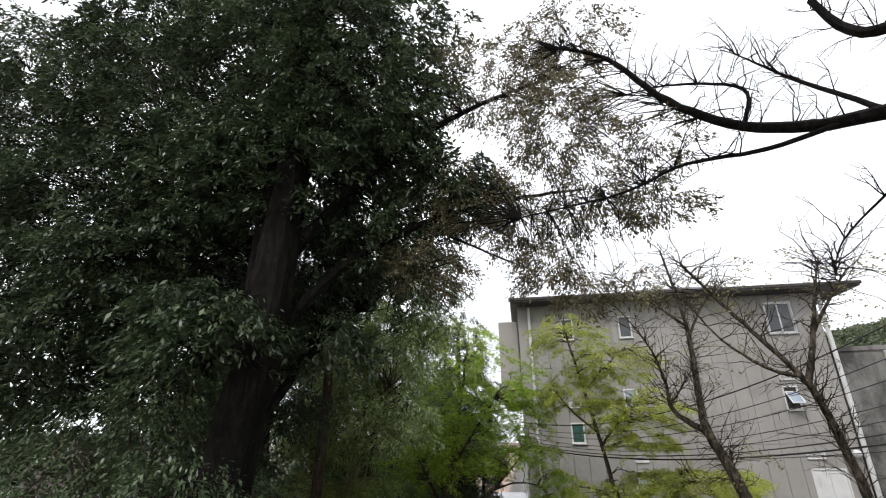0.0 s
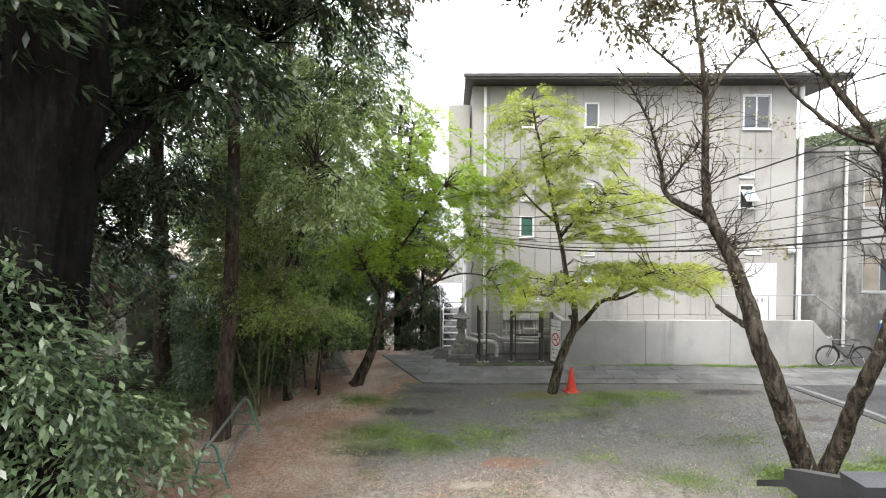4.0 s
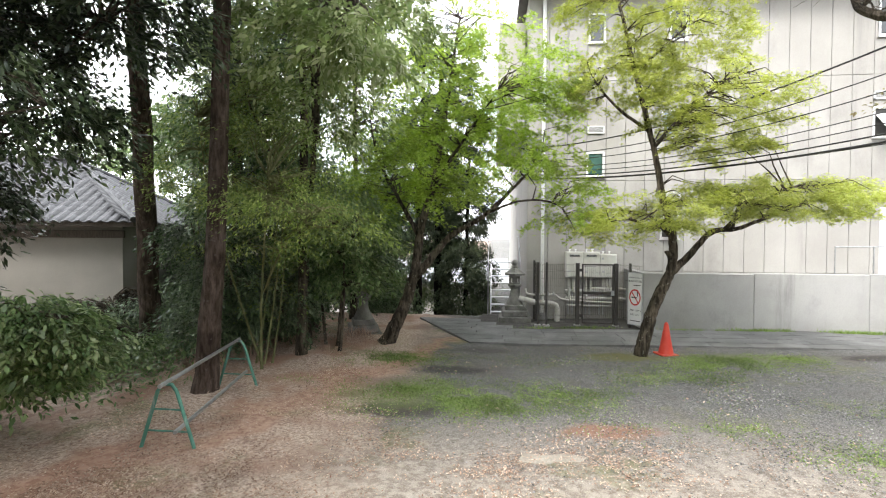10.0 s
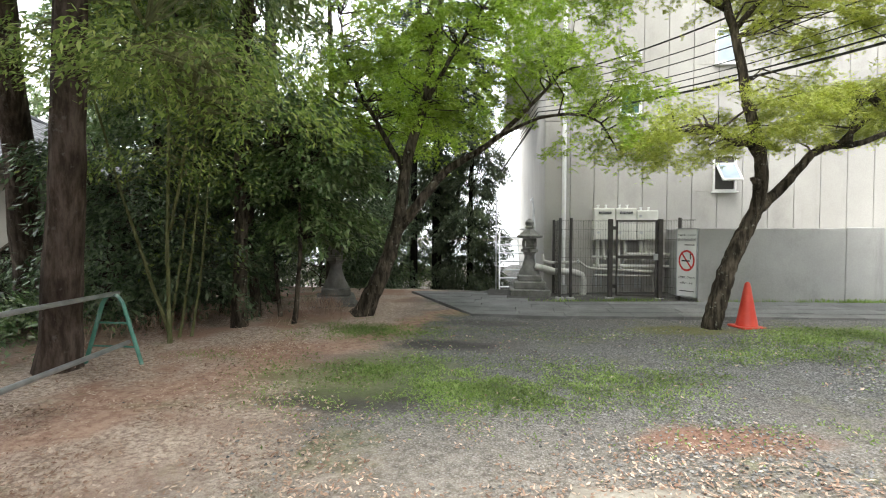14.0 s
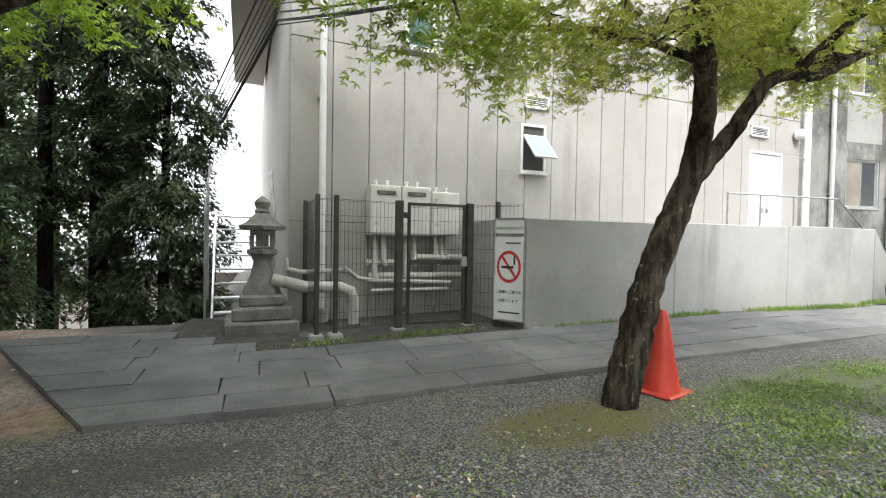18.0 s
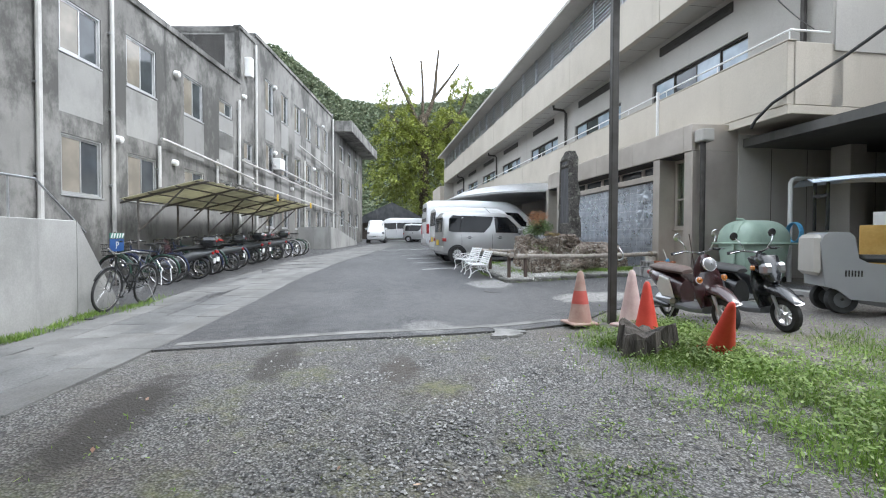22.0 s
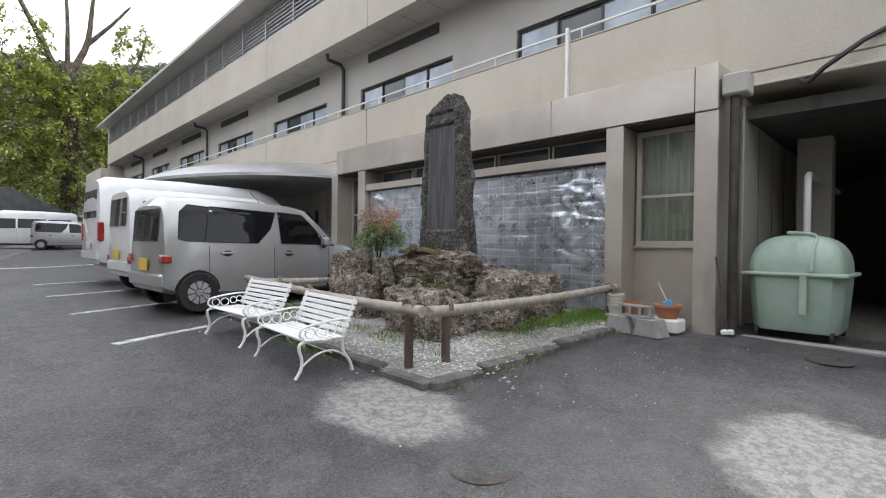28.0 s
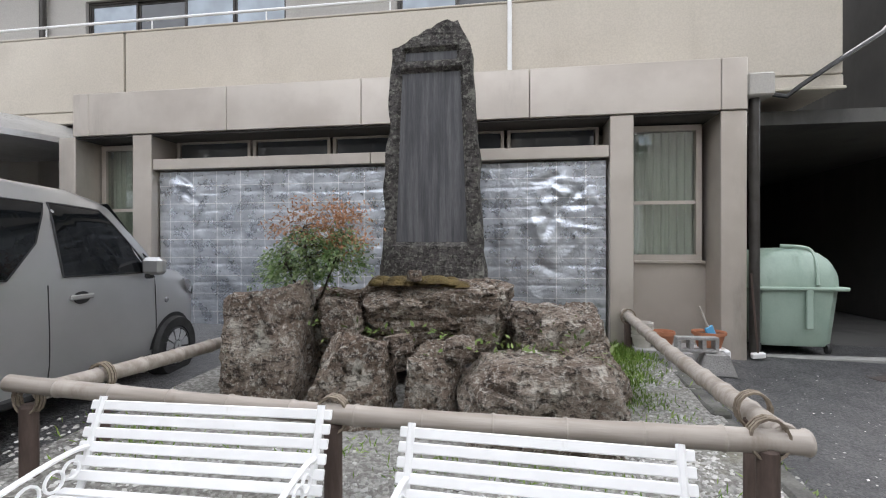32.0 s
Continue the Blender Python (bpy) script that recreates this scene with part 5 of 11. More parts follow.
# greener maple leaning over the path's end
plant("maple_tree", "leaning maple with fresh green leaves at the path's end", "tree", (-3.45, 17.1, gz(-3.45, 17.1) - 0.05),
    [([(0, 0, 0), (0.2, 0, 0.45), (0.42, 0, 0.9), (0.68, 0, 1.76), (0.83, 0.05, 2.84), (1.1, 0.1, 3.8), (1.3, 0.1, 5.0), (1.5, 0.2, 6.4), (1.7, 0.2, 7.8)], 0.19, 0.025),
     ([(0.66, 0, 1.6), (1.1, -0.1, 2.1), (1.55, -0.1, 2.63), (2.27, -0.1, 3.06), (2.9, 0, 3.65), (3.5, 0.1, 4.3)], 0.11, 0.02),
     ([(0.8, 0, 2.6), (0.2, 0.2, 3.6), (-0.3, 0.2, 4.6), (-0.5, 0.3, 5.6)], 0.06, 0.012),
     ([(1.1, 0.1, 3.8), (1.9, -0.3, 4.9), (2.6, -0.3, 5.9)], 0.05, 0.012),
     ([(2.3, -0.1, 3.1), (3.1, -0.5, 3.4), (3.9, -0.8, 3.3), (4.3, -0.8, 2.7)], 0.035, 0.008)],
    [(0.4, 0, 4.0, 1.6, 1.6, 1.0, 1.6), (1.7, 0, 4.6, 1.6, 1.6, 1.1, 1.6), (1.0, 0.2, 6.0, 1.9, 1.7, 1.2, 1.8), (2.5, 0.1, 6.6, 1.6, 1.5, 1.0, 1.2), (1.2, 0.3, 7.8, 1.6, 1.5, 0.9, 1.1), (3.4, -0.2, 4.3, 1.0, 1.1, 0.6, 0.8), (4.2, -0.7, 3.4, 0.4, 0.6, 0.8, 0.6), (-0.6, 0, 3.4, 0.8, 1.0, 0.6, 0.6), (3.4, 0.2, 6.0, 1.0, 0.9, 0.6, 0.7), (2.9, -0.3, 5.4, 1.2, 1.1, 0.7, 0.9), (0.9, 1.8, 3.9, 1.2, 1.0, 0.4, 0.9), (0.2, 1.2, 5.0, 1.3, 1.1, 0.5, 0.8)],
    M_BARK, L_GREEN, per=64, leaves=58, size=0.09, spread=0.3, flat=0.34, layers=0.34, width=0.24, seed=8, sides=14, lobes=3, sag=0.5, flute=0.04)

# forked tree beside the roofed gate, still almost bare
plant("forked_tree", "forked lichen-spotted tree with sparse bronze young leaves", "tree", (5.4, 10.9, gz(5.4, 10.9) - 0.06),
    [([(0, 0, 0), (-0.2, -0.1, 0.5), (-0.62, -0.28, 1.3), (-0.98, -0.42, 2.1), (-1.26, -0.45, 2.75), (-1.38, -0.38, 3.3), (-1.55, -0.2, 4.0), (-1.7, 0.1, 4.6), (-1.66, 0.35, 5.2), (-1.55, 0.6, 6.0), (-1.5, 0.75, 7.0), (-1.6, 0.8, 7.9), (-1.75, 0.8, 8.8)], 0.19, 0.02),
     ([(0.03, -0.03, 0.05), (0.12, -0.25, 0.8), (0.08, -0.6, 1.6), (-0.02, -0.95, 2.2), (0.0, -1.2, 2.8), (-0.02, -1.4, 3.6), (-0.2, -1.52, 4.3), (-0.45, -1.75, 4.9), (-0.75, -1.95, 5.4), (-1.15, -1.9, 6.0), (-1.7, -1.8, 6.8), (-2.2, -1.7, 7.6)], 0.135, 0.02),
     ([(-1.68, 0.1, 4.6), (-1.9, 0.6, 4.85), (-2.05, 1.05, 5.15), (-2.0, 1.4, 5.8), (-2.2, 1.5, 6.6), (-2.7, 1.4, 7.4)], 0.075, 0.012),
     ([(-2.05, 1.1, 5.2), (-1.7, 1.2, 5.6), (-1.4, 1.2, 6.0)], 0.03, 0.008),
     ([(-1.52, 0.7, 6.6), (-1.1, 0.8, 7.3), (-0.5, 0.8, 7.9)], 0.04, 0.01),
     ([(-1.5, 0.75, 6.9), (-2.2, 0.9, 7.6), (-2.9, 1.0, 8.3)], 0.035, 0.008),
     ([(-1.3, -0.44, 2.85), (-1.5, -0.3, 3.0), (-1.72, -0.12, 3.2)], 0.05, 0.035),
     ([(-0.7, -1.93, 5.3), (-0.4, -1.9, 6.1), (-0.1, -1.8, 6.9), (0.2, -1.7, 7.6)], 0.06, 0.01),
     ([(-0.35, -1.88, 6.2), (0.2, -1.8, 6.9), (0.7, -1.6, 7.4)], 0.035, 0.008),
     ([(-0.78, -1.95, 5.45), (-1.3, -2.0, 5.6), (-1.9, -2.0, 6.1), (-2.3, -1.9, 6.8)], 0.04, 0.008)],
    [(-1.7, 0.7, 6.2, 1.2, 1.1, 0.6, 0.9), (-1.8, 0.8, 8.0, 1.8, 1.4, 0.8, 1.5), (-0.6, -1.8, 7.0, 1.6, 1.0, 0.8, 1.2), (-1.9, 0.1, 3.9, 0.6, 0.6, 0.35, 0.5), (-1.2, -0.2, 4.2, 0.5, 0.5, 0.3, 0.3)],
    M_BARK, L_BRONZE, per=34, leaves=18, size=0.055, spread=0.2, flat=0.35, seed=12, twig=0.008, sides=16, bare=330, flute=0.05, lobes=2)

# wood beside the terrace: a huge oak, cedars, broad-leaved evergreens and shrubs
wood = [
    ("oak_tree", "huge evergreen oak with shade-darkened bark beside the terrace", (-4.15, 7.35, 0.3), M_OAKB, [([(-0.72, -0.1, -0.3), (-0.6, -0.15, 0.7), (-0.45, -0.2, 1.7), (-0.22, -0.15, 3.4), (0.1, -0.2, 5.4), (0.2, 0, 9), (0.1, 0.3, 14)], 0.6, 0.24), ([(-0.85, 0.05, -0.3), (-0.75, 0.0, 0.9), (-0.6, -0.05, 2.2), (-0.3, 0, 4.0), (-0.2, 0.1, 6.5), (-0.5, 0.4, 10)], 0.5, 0.16), ([(0, 0, 5.2), (1.1, 0.5, 6.8), (2.6, 0.6, 7.6), (4.2, 0.7, 8.0), (5.6, 0.7, 8.1)], 0.12, 0.015), ([(0, 0, 6), (-1.5, 1.5, 8), (-3, 2.5, 10)], 0.16, 0.03), ([(0, 0, 4), (0.3, 1.6, 5.6), (0.6, 3.0, 6.6)], 0.1, 0.02), ([(0, 0, 6.5), (1.6, 0.3, 8.6), (3.4, 0.6, 10.0), (5.2, 0.8, 10.8)], 0.12, 0.015), ([(2.6, 0.6, 7.6), (3.8, 0.8, 7.0), (4.6, 0.8, 6.6)], 0.03, 0.008)],
     [(-1.6, 2.6, 7.6, 2.0, 1.5, 1.5, 2.4), (1.3, 3.4, 8.2, 1.5, 1.4, 1.4, 1.6), (-2.6, 1.2, 6.0, 1.5, 1.2, 1.2, 1.6), (-0.5, -0.8, 5.6, 1.0, 0.5, 0.7, 0.8), (-0.4, 0.6, 9.0, 2.2, 1.4, 1.6, 3.4), (1.0, 0.4, 10.6, 2.2, 1.2, 1.6, 3.2), (-2.6, 0.8, 9.4, 1.8, 1.4, 1.8, 3.0), (-3.2, 0.6, 7.2, 1.7, 1.4, 1.2, 2.0), (-5.2, 0.8, 8.6, 2.0, 1.6, 2.0, 2.8), (-5.0, 0.6, 5.6, 1.6, 1.3, 1.2, 1.7), (0.0, 0.6, 12.4, 3.4, 1.6, 1.4, 3.8), (-4.4, 0.8, 11.6, 2.4, 1.6, 1.6, 2.8), (-0.2, 1.6, 6.8, 1.2, 1.0, 0.9, 1.0), (1.4, 1.2, 7.6, 1.1, 0.9, 0.8, 0.9), (1.8, 0.5, 9.2, 1.2, 0.9, 0.8, 1.0), (-1.6, 2.0, 5.4, 1.0, 0.8, 0.8, 0.8), (-7.2, 1.0, 7.4, 1.6, 1.4, 1.8, 1.6), (-7.0, 1.0, 10.4, 1.8, 1.4, 1.6, 1.6), (2.9, 0.9, 8.4, 1.0, 0.8, 0.8, 0.9), (-4.6, 0.8, 14.0, 2.2, 1.4, 1.2, 2.0), (-7.4, 0.8, 12.8, 2.0, 1.4, 1.4, 1.8), (-0.6, 0.6, 14.6, 2.6, 1.4, 1.0, 2.0), (-9.4, 1.0, 9.4, 1.8, 1.4, 2.0, 1.6), (-9.2, 1.0, 6.2, 1.6, 1.4, 1.4, 1.2), (0.6, 1.2, 5.6, 0.8, 0.7, 0.6, 0.5)], L_DARK_SHADED, 0.125, 92, 46),
    ("cedar_tree", "tall cedar with a straight reddish trunk", (-5.62, 13.2, 0), M_CEDAR, [([(0, 0, 0), (0.12, -0.03, 1.5), (0.28, -0.1, 3), (0.42, -0.1, 8), (0.5, 0, 16)], 0.2, 0.1)], [(0, 0, 9.6, 2.0, 2.0, 1.2, 0.9), (0, 0, 12, 2.2, 2.2, 1.6, 1.2), (0, 0, 14.6, 1.8, 1.8, 1.6, 1.0)], L_CEDAR, 0.12, 50, 60),
    ("cedar_tree", "tall cedar leaning a little to one side", (-8.15, 15.3, 0), M_CEDAR, [([(0, 0, 0), (0.2, -0.35, 2.5), (0.5, -0.9, 5), (0.6, -1.2, 9), (0.6, -1.2, 16)], 0.22, 0.12)], [(0, 0, 9.0, 1.8, 2.0, 1.2, 0.8), (0, 0, 11.6, 2.2, 2.2, 1.6, 1.2), (-0.5, 0, 14, 2.0, 2.0, 1.8, 1.1)], L_CEDAR, 0.12, 50, 60),
    ("evergreen_tree", "tall dark evergreen behind the light shrub", (-5.0, 15.7, 0), M_BARK, [([(0, 0, 0), (0.05, 0, 4), (0.1, -0.2, 8), (0.2, -0.3, 10)], 0.12, 0.04), ([(0.1, -0.2, 7), (1.0, -0.5, 8.2), (2.0, -0.6, 9.0)], 0.05, 0.012)], [(2.0, -1.6, 8.7, 1.1, 0.9, 0.8, 1.3), (0.2, -0.6, 7.6, 1.1, 0.9, 0.7, 1.2), (2.3, -0.4, 9.6, 1.1, 0.9, 0.8, 1.1), (-0.4, -0.4, 9.2, 1.2, 1.0, 0.9, 1.2), (0.9, -0.4, 10.4, 1.4, 1.0, 0.9, 1.3)], L_DARK, 0.11, 70, 44),
    ("cedar_tree", "tall slim cedar deep in the wood", (-5.9, 18.6, 0), M_CEDAR, [([(0, 0, 0), (0, 0, 6), (0, 0, 15)], 0.17, 0.08)], [(0, 0, 8.5, 1.6, 1.6, 1.3, 0.9), (0, 0, 12, 1.8, 1.8, 2.0, 1.2)], L_CEDAR, 0.12, 46, 60),
    ("evergreen_tree", "broad-leaved evergreen tree with grey-green drooping leaves", (-4.7, 14.9, 0), M_BARK, [([(-0.5, 1.7, 0), (-0.4, 1.3, 2), (0.2, 0.2, 4.5), (0.2, 0, 7)], 0.09, 0.03), ([(0.3, 0.1, 4.5), (0.8, -1.2, 5.6), (1.4, -2.4, 6.0), (2.1, -3.3, 5.5)], 0.06, 0.012), ([(-0.2, 0.9, 2.9), (-0.5, 0.2, 3.9), (-0.9, -0.3, 5.2)], 0.05, 0.015)], [(1.5, -2.9, 5.3, 0.8, 0.7, 0.6, 1.0), (2.2, -3.5, 5.1, 0.6, 0.6, 0.5, 0.7), (0.5, -1.6, 6.6, 0.9, 0.9, 0.6, 1.1), (1.5, -2.4, 6.9, 0.9, 0.8, 0.6, 1.1), (1.2, -0.6, 8.3, 1.0, 0.9, 0.7, 1.0), (0.6, -0.5, 5.0, 1.2, 1.0, 0.8, 1.5), (1.4, -0.2, 6.5, 1.2, 1.1, 0.9, 1.9), (-0.5, -0.6, 6.3, 1.3, 1.1, 0.9, 1.5), (0.6, -0.2, 7.9, 1.4, 1.2, 0.9, 1.7), (2.0, -0.6, 7.7, 1.0, 0.9, 0.8, 1.0), (0.4, -0.2, 9.6, 1.4, 1.2, 0.9, 1.2)], L_GLOSS, 0.115, 70, 40),
    ("evergreen_shrub", "dense glossy dark green evergreen shrub", (-4.5, 16.6, 0), M_BARK, [([(0, 0, 0), (0.1, 0, 1.2), (0.2, 0, 2.8)], 0.05, 0.015), ([(-0.3, 0.1, 0), (-0.5, 0.2, 1.5), (-0.6, 0.2, 2.6)], 0.04, 0.01)], [(0.3, 0.2, 1.8, 0.7, 0.7, 0.5, 0.9), (-0.5, 0.1, 2.4, 0.8, 0.8, 0.6, 0.9), (0.5, 0.3, 2.9, 0.8, 0.8, 0.6, 0.8)], L_MID, 0.11, 80, 44),
    ("evergreen_shrub", "dense glossy dark green evergreen shrub", (-6.1, 17.0, 0), M_BARK, [([(0, 0, 0), (0.1, 0, 1.2), (0.1, 0, 3.2)], 0.05, 0.015)], [(0.0, 0, 1.4, 1.2, 1.0, 1.0, 1.4), (-0.2, -0.1, 2.9, 1.1, 1.0, 0.9, 1.2), (0.3, 0.2, 4.2, 1.0, 0.9, 0.7, 0.8)], L_DARK, 0.11, 80, 44),
    ("evergreen_shrub", "young light green shrub with layered twigs", (-5.3, 14.5, 0), M_CANE, [([(0, 0, 0), (0.05, -0.1, 1.5), (0.3, -0.4, 3.0), (0.8, -1.4, 3.6)], 0.03, 0.01), ([(0, 0, 0.2), (-0.5, 0.0, 1.6), (-0.9, -0.2, 3.4), (-1.0, -0.4, 4.8)], 0.025, 0.008), ([(0.1, -0.1, 1.6), (0.8, -0.8, 2.5), (1.6, -1.8, 2.9), (2.1, -2.4, 3.0)], 0.02, 0.006)], [(1.8, -2.2, 3.0, 0.8, 0.8, 0.14, 0.9), (1.1, -1.5, 3.2, 0.9, 0.8, 0.16, 1.0), (1.9, -1.3, 2.75, 0.7, 0.7, 0.12, 0.6), (0.3, -0.7, 3.5, 1.1, 0.9, 0.25, 1.0), (-0.8, -0.5, 3.6, 0.9, 0.8, 0.3, 0.8), (0.4, -0.6, 4.4, 1.0, 0.9, 0.3, 0.9), (-0.7, -0.4, 4.8, 0.9, 0.8, 0.4, 0.9), (-1.3, -0.2, 4.0, 0.7, 0.7, 0.3, 0.5), (0.6, -0.4, 5.3, 0.9, 0.8, 0.3, 0.7), (0.4, -0.6, 2.4, 0.8, 0.6, 0.25, 0.4), (-0.9, 0.1, 2.4, 0.7, 0.6, 0.3, 0.3), (1.2, -0.2, 3.7, 0.9, 0.8, 0.2, 0.7)], L_YOUNG, 0.065, 58, 22),
    ("evergreen_shrub", "leafy broad-leaved shrub at the edge of the wood", (-7.3, 10.5, 0), M_BARK, [([(0, 0, 0), (0.3, 0, 0.8), (0.9, -0.1, 1.5), (1.6, -0.2, 1.8), (2.1, -0.3, 1.8)], 0.05, 0.01), ([(0, 0, 0), (-0.2, -0.2, 0.8), (0.2, -0.3, 1.5)], 0.04, 0.01), ([(0.2, 0, 0.6), (0.8, 0.3, 1.1), (1.4, 0.4, 1.3)], 0.03, 0.008)], [(1.3, -0.2, 1.8, 0.5, 0.4, 0.14, 0.9), (1.8, -0.3, 1.75, 0.35, 0.35, 0.12, 0.5), (1.2, 0.2, 1.45, 0.5, 0.4, 0.14, 0.7), (1.6, 0.1, 1.4, 0.3, 0.3, 0.1, 0.3), (0.7, -0.1, 1.5, 0.5, 0.5, 0.2, 0.8), (0.8, 0.4, 1.1, 0.5, 0.4, 0.16, 0.7), (0.1, 0.2, 1.3, 0.6, 0.6, 0.3, 0.9), (0.3, -0.5, 1.9, 0.6, 0.5, 0.2, 0.7), (0.3, 0.7, 0.85, 0.5, 0.4, 0.2, 0.6), (-0.7, 0.5, 1.0, 0.7, 0.6, 0.4, 0.9)], L_MID, 0.09, 80, 30),
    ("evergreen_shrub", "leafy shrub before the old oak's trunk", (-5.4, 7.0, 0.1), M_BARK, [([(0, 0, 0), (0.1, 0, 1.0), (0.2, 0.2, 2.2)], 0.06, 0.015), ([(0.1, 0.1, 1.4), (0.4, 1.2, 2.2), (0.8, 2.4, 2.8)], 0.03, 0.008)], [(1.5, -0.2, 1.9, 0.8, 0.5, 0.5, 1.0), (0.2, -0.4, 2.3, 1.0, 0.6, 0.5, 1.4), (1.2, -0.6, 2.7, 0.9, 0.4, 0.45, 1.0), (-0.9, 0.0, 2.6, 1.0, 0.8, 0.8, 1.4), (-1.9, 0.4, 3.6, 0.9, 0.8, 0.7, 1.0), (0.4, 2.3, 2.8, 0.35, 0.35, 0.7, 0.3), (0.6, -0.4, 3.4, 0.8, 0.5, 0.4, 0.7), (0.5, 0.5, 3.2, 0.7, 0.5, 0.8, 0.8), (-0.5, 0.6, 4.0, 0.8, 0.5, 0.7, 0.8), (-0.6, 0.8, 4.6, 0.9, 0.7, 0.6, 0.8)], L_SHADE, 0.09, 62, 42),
    ("evergreen_tree", "broad-leaved evergreen tree with low dark boughs", (-7.7, 11.2, 0), M_BARK, [([(0, 0, 0), (0.1, 0, 2.5), (0.2, 0, 6), (0.1, 0, 8.5)], 0.12, 0.03), ([(0.1, 0, 3.2), (1.0, 0.0, 4.4), (2.0, 0.0, 5.2)], 0.05, 0.012)], [(1.2, -0.1, 4.2, 0.9, 0.7, 0.7, 1.0), (2.0, 0.2, 5.4, 0.9, 0.8, 0.7, 0.9), (0.6, -0.1, 5.4, 1.0, 0.8, 0.9, 0.9), (1.2, 0.4, 7.2, 1.3, 1.2, 1.0, 1.1), (0.0, 0.0, 3.4, 0.8, 0.7, 0.8, 0.7)], L_DARK_SHADED, 0.11, 66, 42),
    ("evergreen_tree", "shadowy evergreen tree in the wood", (-9.6, 12.2, 0), M_BARK, [([(0, 0, 0), (0.1, 0, 3), (0.0, 0, 9)], 0.2, 0.05)], [(0.2, 0, 6.0, 2.0, 1.6, 1.2, 2.0), (0, 0, 9.0, 2.4, 2.2, 1.8, 2.4), (2.6, 1.4, 8.0, 1.8, 1.6, 1.6, 1.8)], L_DARK, 0.13, 60, 44),
    ("evergreen_tree", "shadowy evergreen tree in the wood", (-8.2, 9.4, 0.2), M_BARK, [([(0, 0, 0), (0.1, 0, 3), (0.0, 0, 9)], 0.2, 0.05)], [(0.2, 0.4, 2.6, 1.5, 1.4, 1.2, 1.4), (0, 0, 5.0, 1.8, 1.6, 1.4, 1.5), (0, 0, 8.0, 2.2, 2.0, 1.6, 1.6)], L_DARK_SHADED, 0.12, 66, 44),
    ("evergreen_tree", "dark evergreen tree behind the shrubs", (-7.4, 17.4, 0), M_BARK, [([(0, 0, 0), (0.1, 0, 3), (0.0, 0, 8)], 0.16, 0.05)], [(0.4, 0, 5.4, 1.6, 1.5, 1.2, 1.7), (0.6, 0, 7.8, 1.8, 1.8, 1.4, 2.0), (1.0, 0.6, 2.4, 1.1, 1.1, 1.2, 1.3), (0.0, 0.4, 3.8, 1.2, 1.2, 1.0, 1.2), (1.2, 0, 9.8, 1.6, 1.6, 1.2, 1.4)], L_DARK, 0.12, 66, 44),
    ("evergreen_tree", "dark evergreen tree behind the maple", (-5.2, 20.2, -0.2), M_BARK, [([(0, 0, 0), (0.1, 0, 3), (0.0, 0, 9)], 0.14, 0.04)], [(0.0, 0, 2.2, 1.2, 1.2, 0.8, 0.9), (0.2, 0, 4.2, 1.5, 1.5, 1.1, 1.2), (0.6, 0, 6.6, 1.9, 1.8, 1.3, 1.3), (0, 0, 9.0, 1.9, 1.9, 1.3, 1.1), (-1.6, 1.0, 3.2, 1.4, 1.2, 1.6, 1.1)], L_DARK, 0.12, 66, 42),
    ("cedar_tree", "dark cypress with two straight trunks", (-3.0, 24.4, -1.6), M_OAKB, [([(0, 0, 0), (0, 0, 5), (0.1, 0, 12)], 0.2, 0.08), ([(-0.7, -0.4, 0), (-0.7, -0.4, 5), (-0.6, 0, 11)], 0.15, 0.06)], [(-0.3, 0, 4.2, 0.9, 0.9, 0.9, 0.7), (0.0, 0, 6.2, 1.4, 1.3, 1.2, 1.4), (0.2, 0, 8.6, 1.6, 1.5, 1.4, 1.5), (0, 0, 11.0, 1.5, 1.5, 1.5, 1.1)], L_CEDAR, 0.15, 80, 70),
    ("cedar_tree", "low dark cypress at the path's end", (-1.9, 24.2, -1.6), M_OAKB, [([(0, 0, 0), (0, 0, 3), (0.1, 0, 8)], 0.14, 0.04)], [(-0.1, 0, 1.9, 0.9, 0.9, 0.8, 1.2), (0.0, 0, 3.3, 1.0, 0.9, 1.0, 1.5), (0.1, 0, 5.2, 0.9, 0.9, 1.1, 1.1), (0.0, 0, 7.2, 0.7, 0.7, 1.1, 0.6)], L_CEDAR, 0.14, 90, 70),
    ("evergreen_tree", "broad dark evergreen where the ground falls away", (-5.2, 26.2, -1.8), M_BARK, [([(0, 0, 0), (0.1, 0, 3), (0, 0, 9)], 0.2, 0.05)], [(0, 0, 2.6, 2.0, 1.4, 1.4, 1.8), (1.0, 0, 5.0, 2.2, 1.6, 1.6, 2.2), (-1.6, 0, 6.0, 2.0, 1.6, 1.8, 1.8), (0.6, 0, 8.6, 2.4, 1.6, 1.8, 2.0)], L_DARK, 0.15, 70, 44),
    ("evergreen_shrub", "low dark shrub where the ground falls away", (-5.6, 23.4, -1.5), M_BARK, [([(0, 0, 0), (0.1, 0, 1.2), (0.2, 0, 2.6)], 0.06, 0.015)], [(0, 0, 2.0, 1.5, 1.0, 1.2, 1.5), (0.6, 0, 3.6, 1.4, 1.0, 1.0, 1.2), (1.4, 0, 1.4, 0.9, 0.8, 0.8, 0.7)], L_DARK, 0.12, 70, 44),
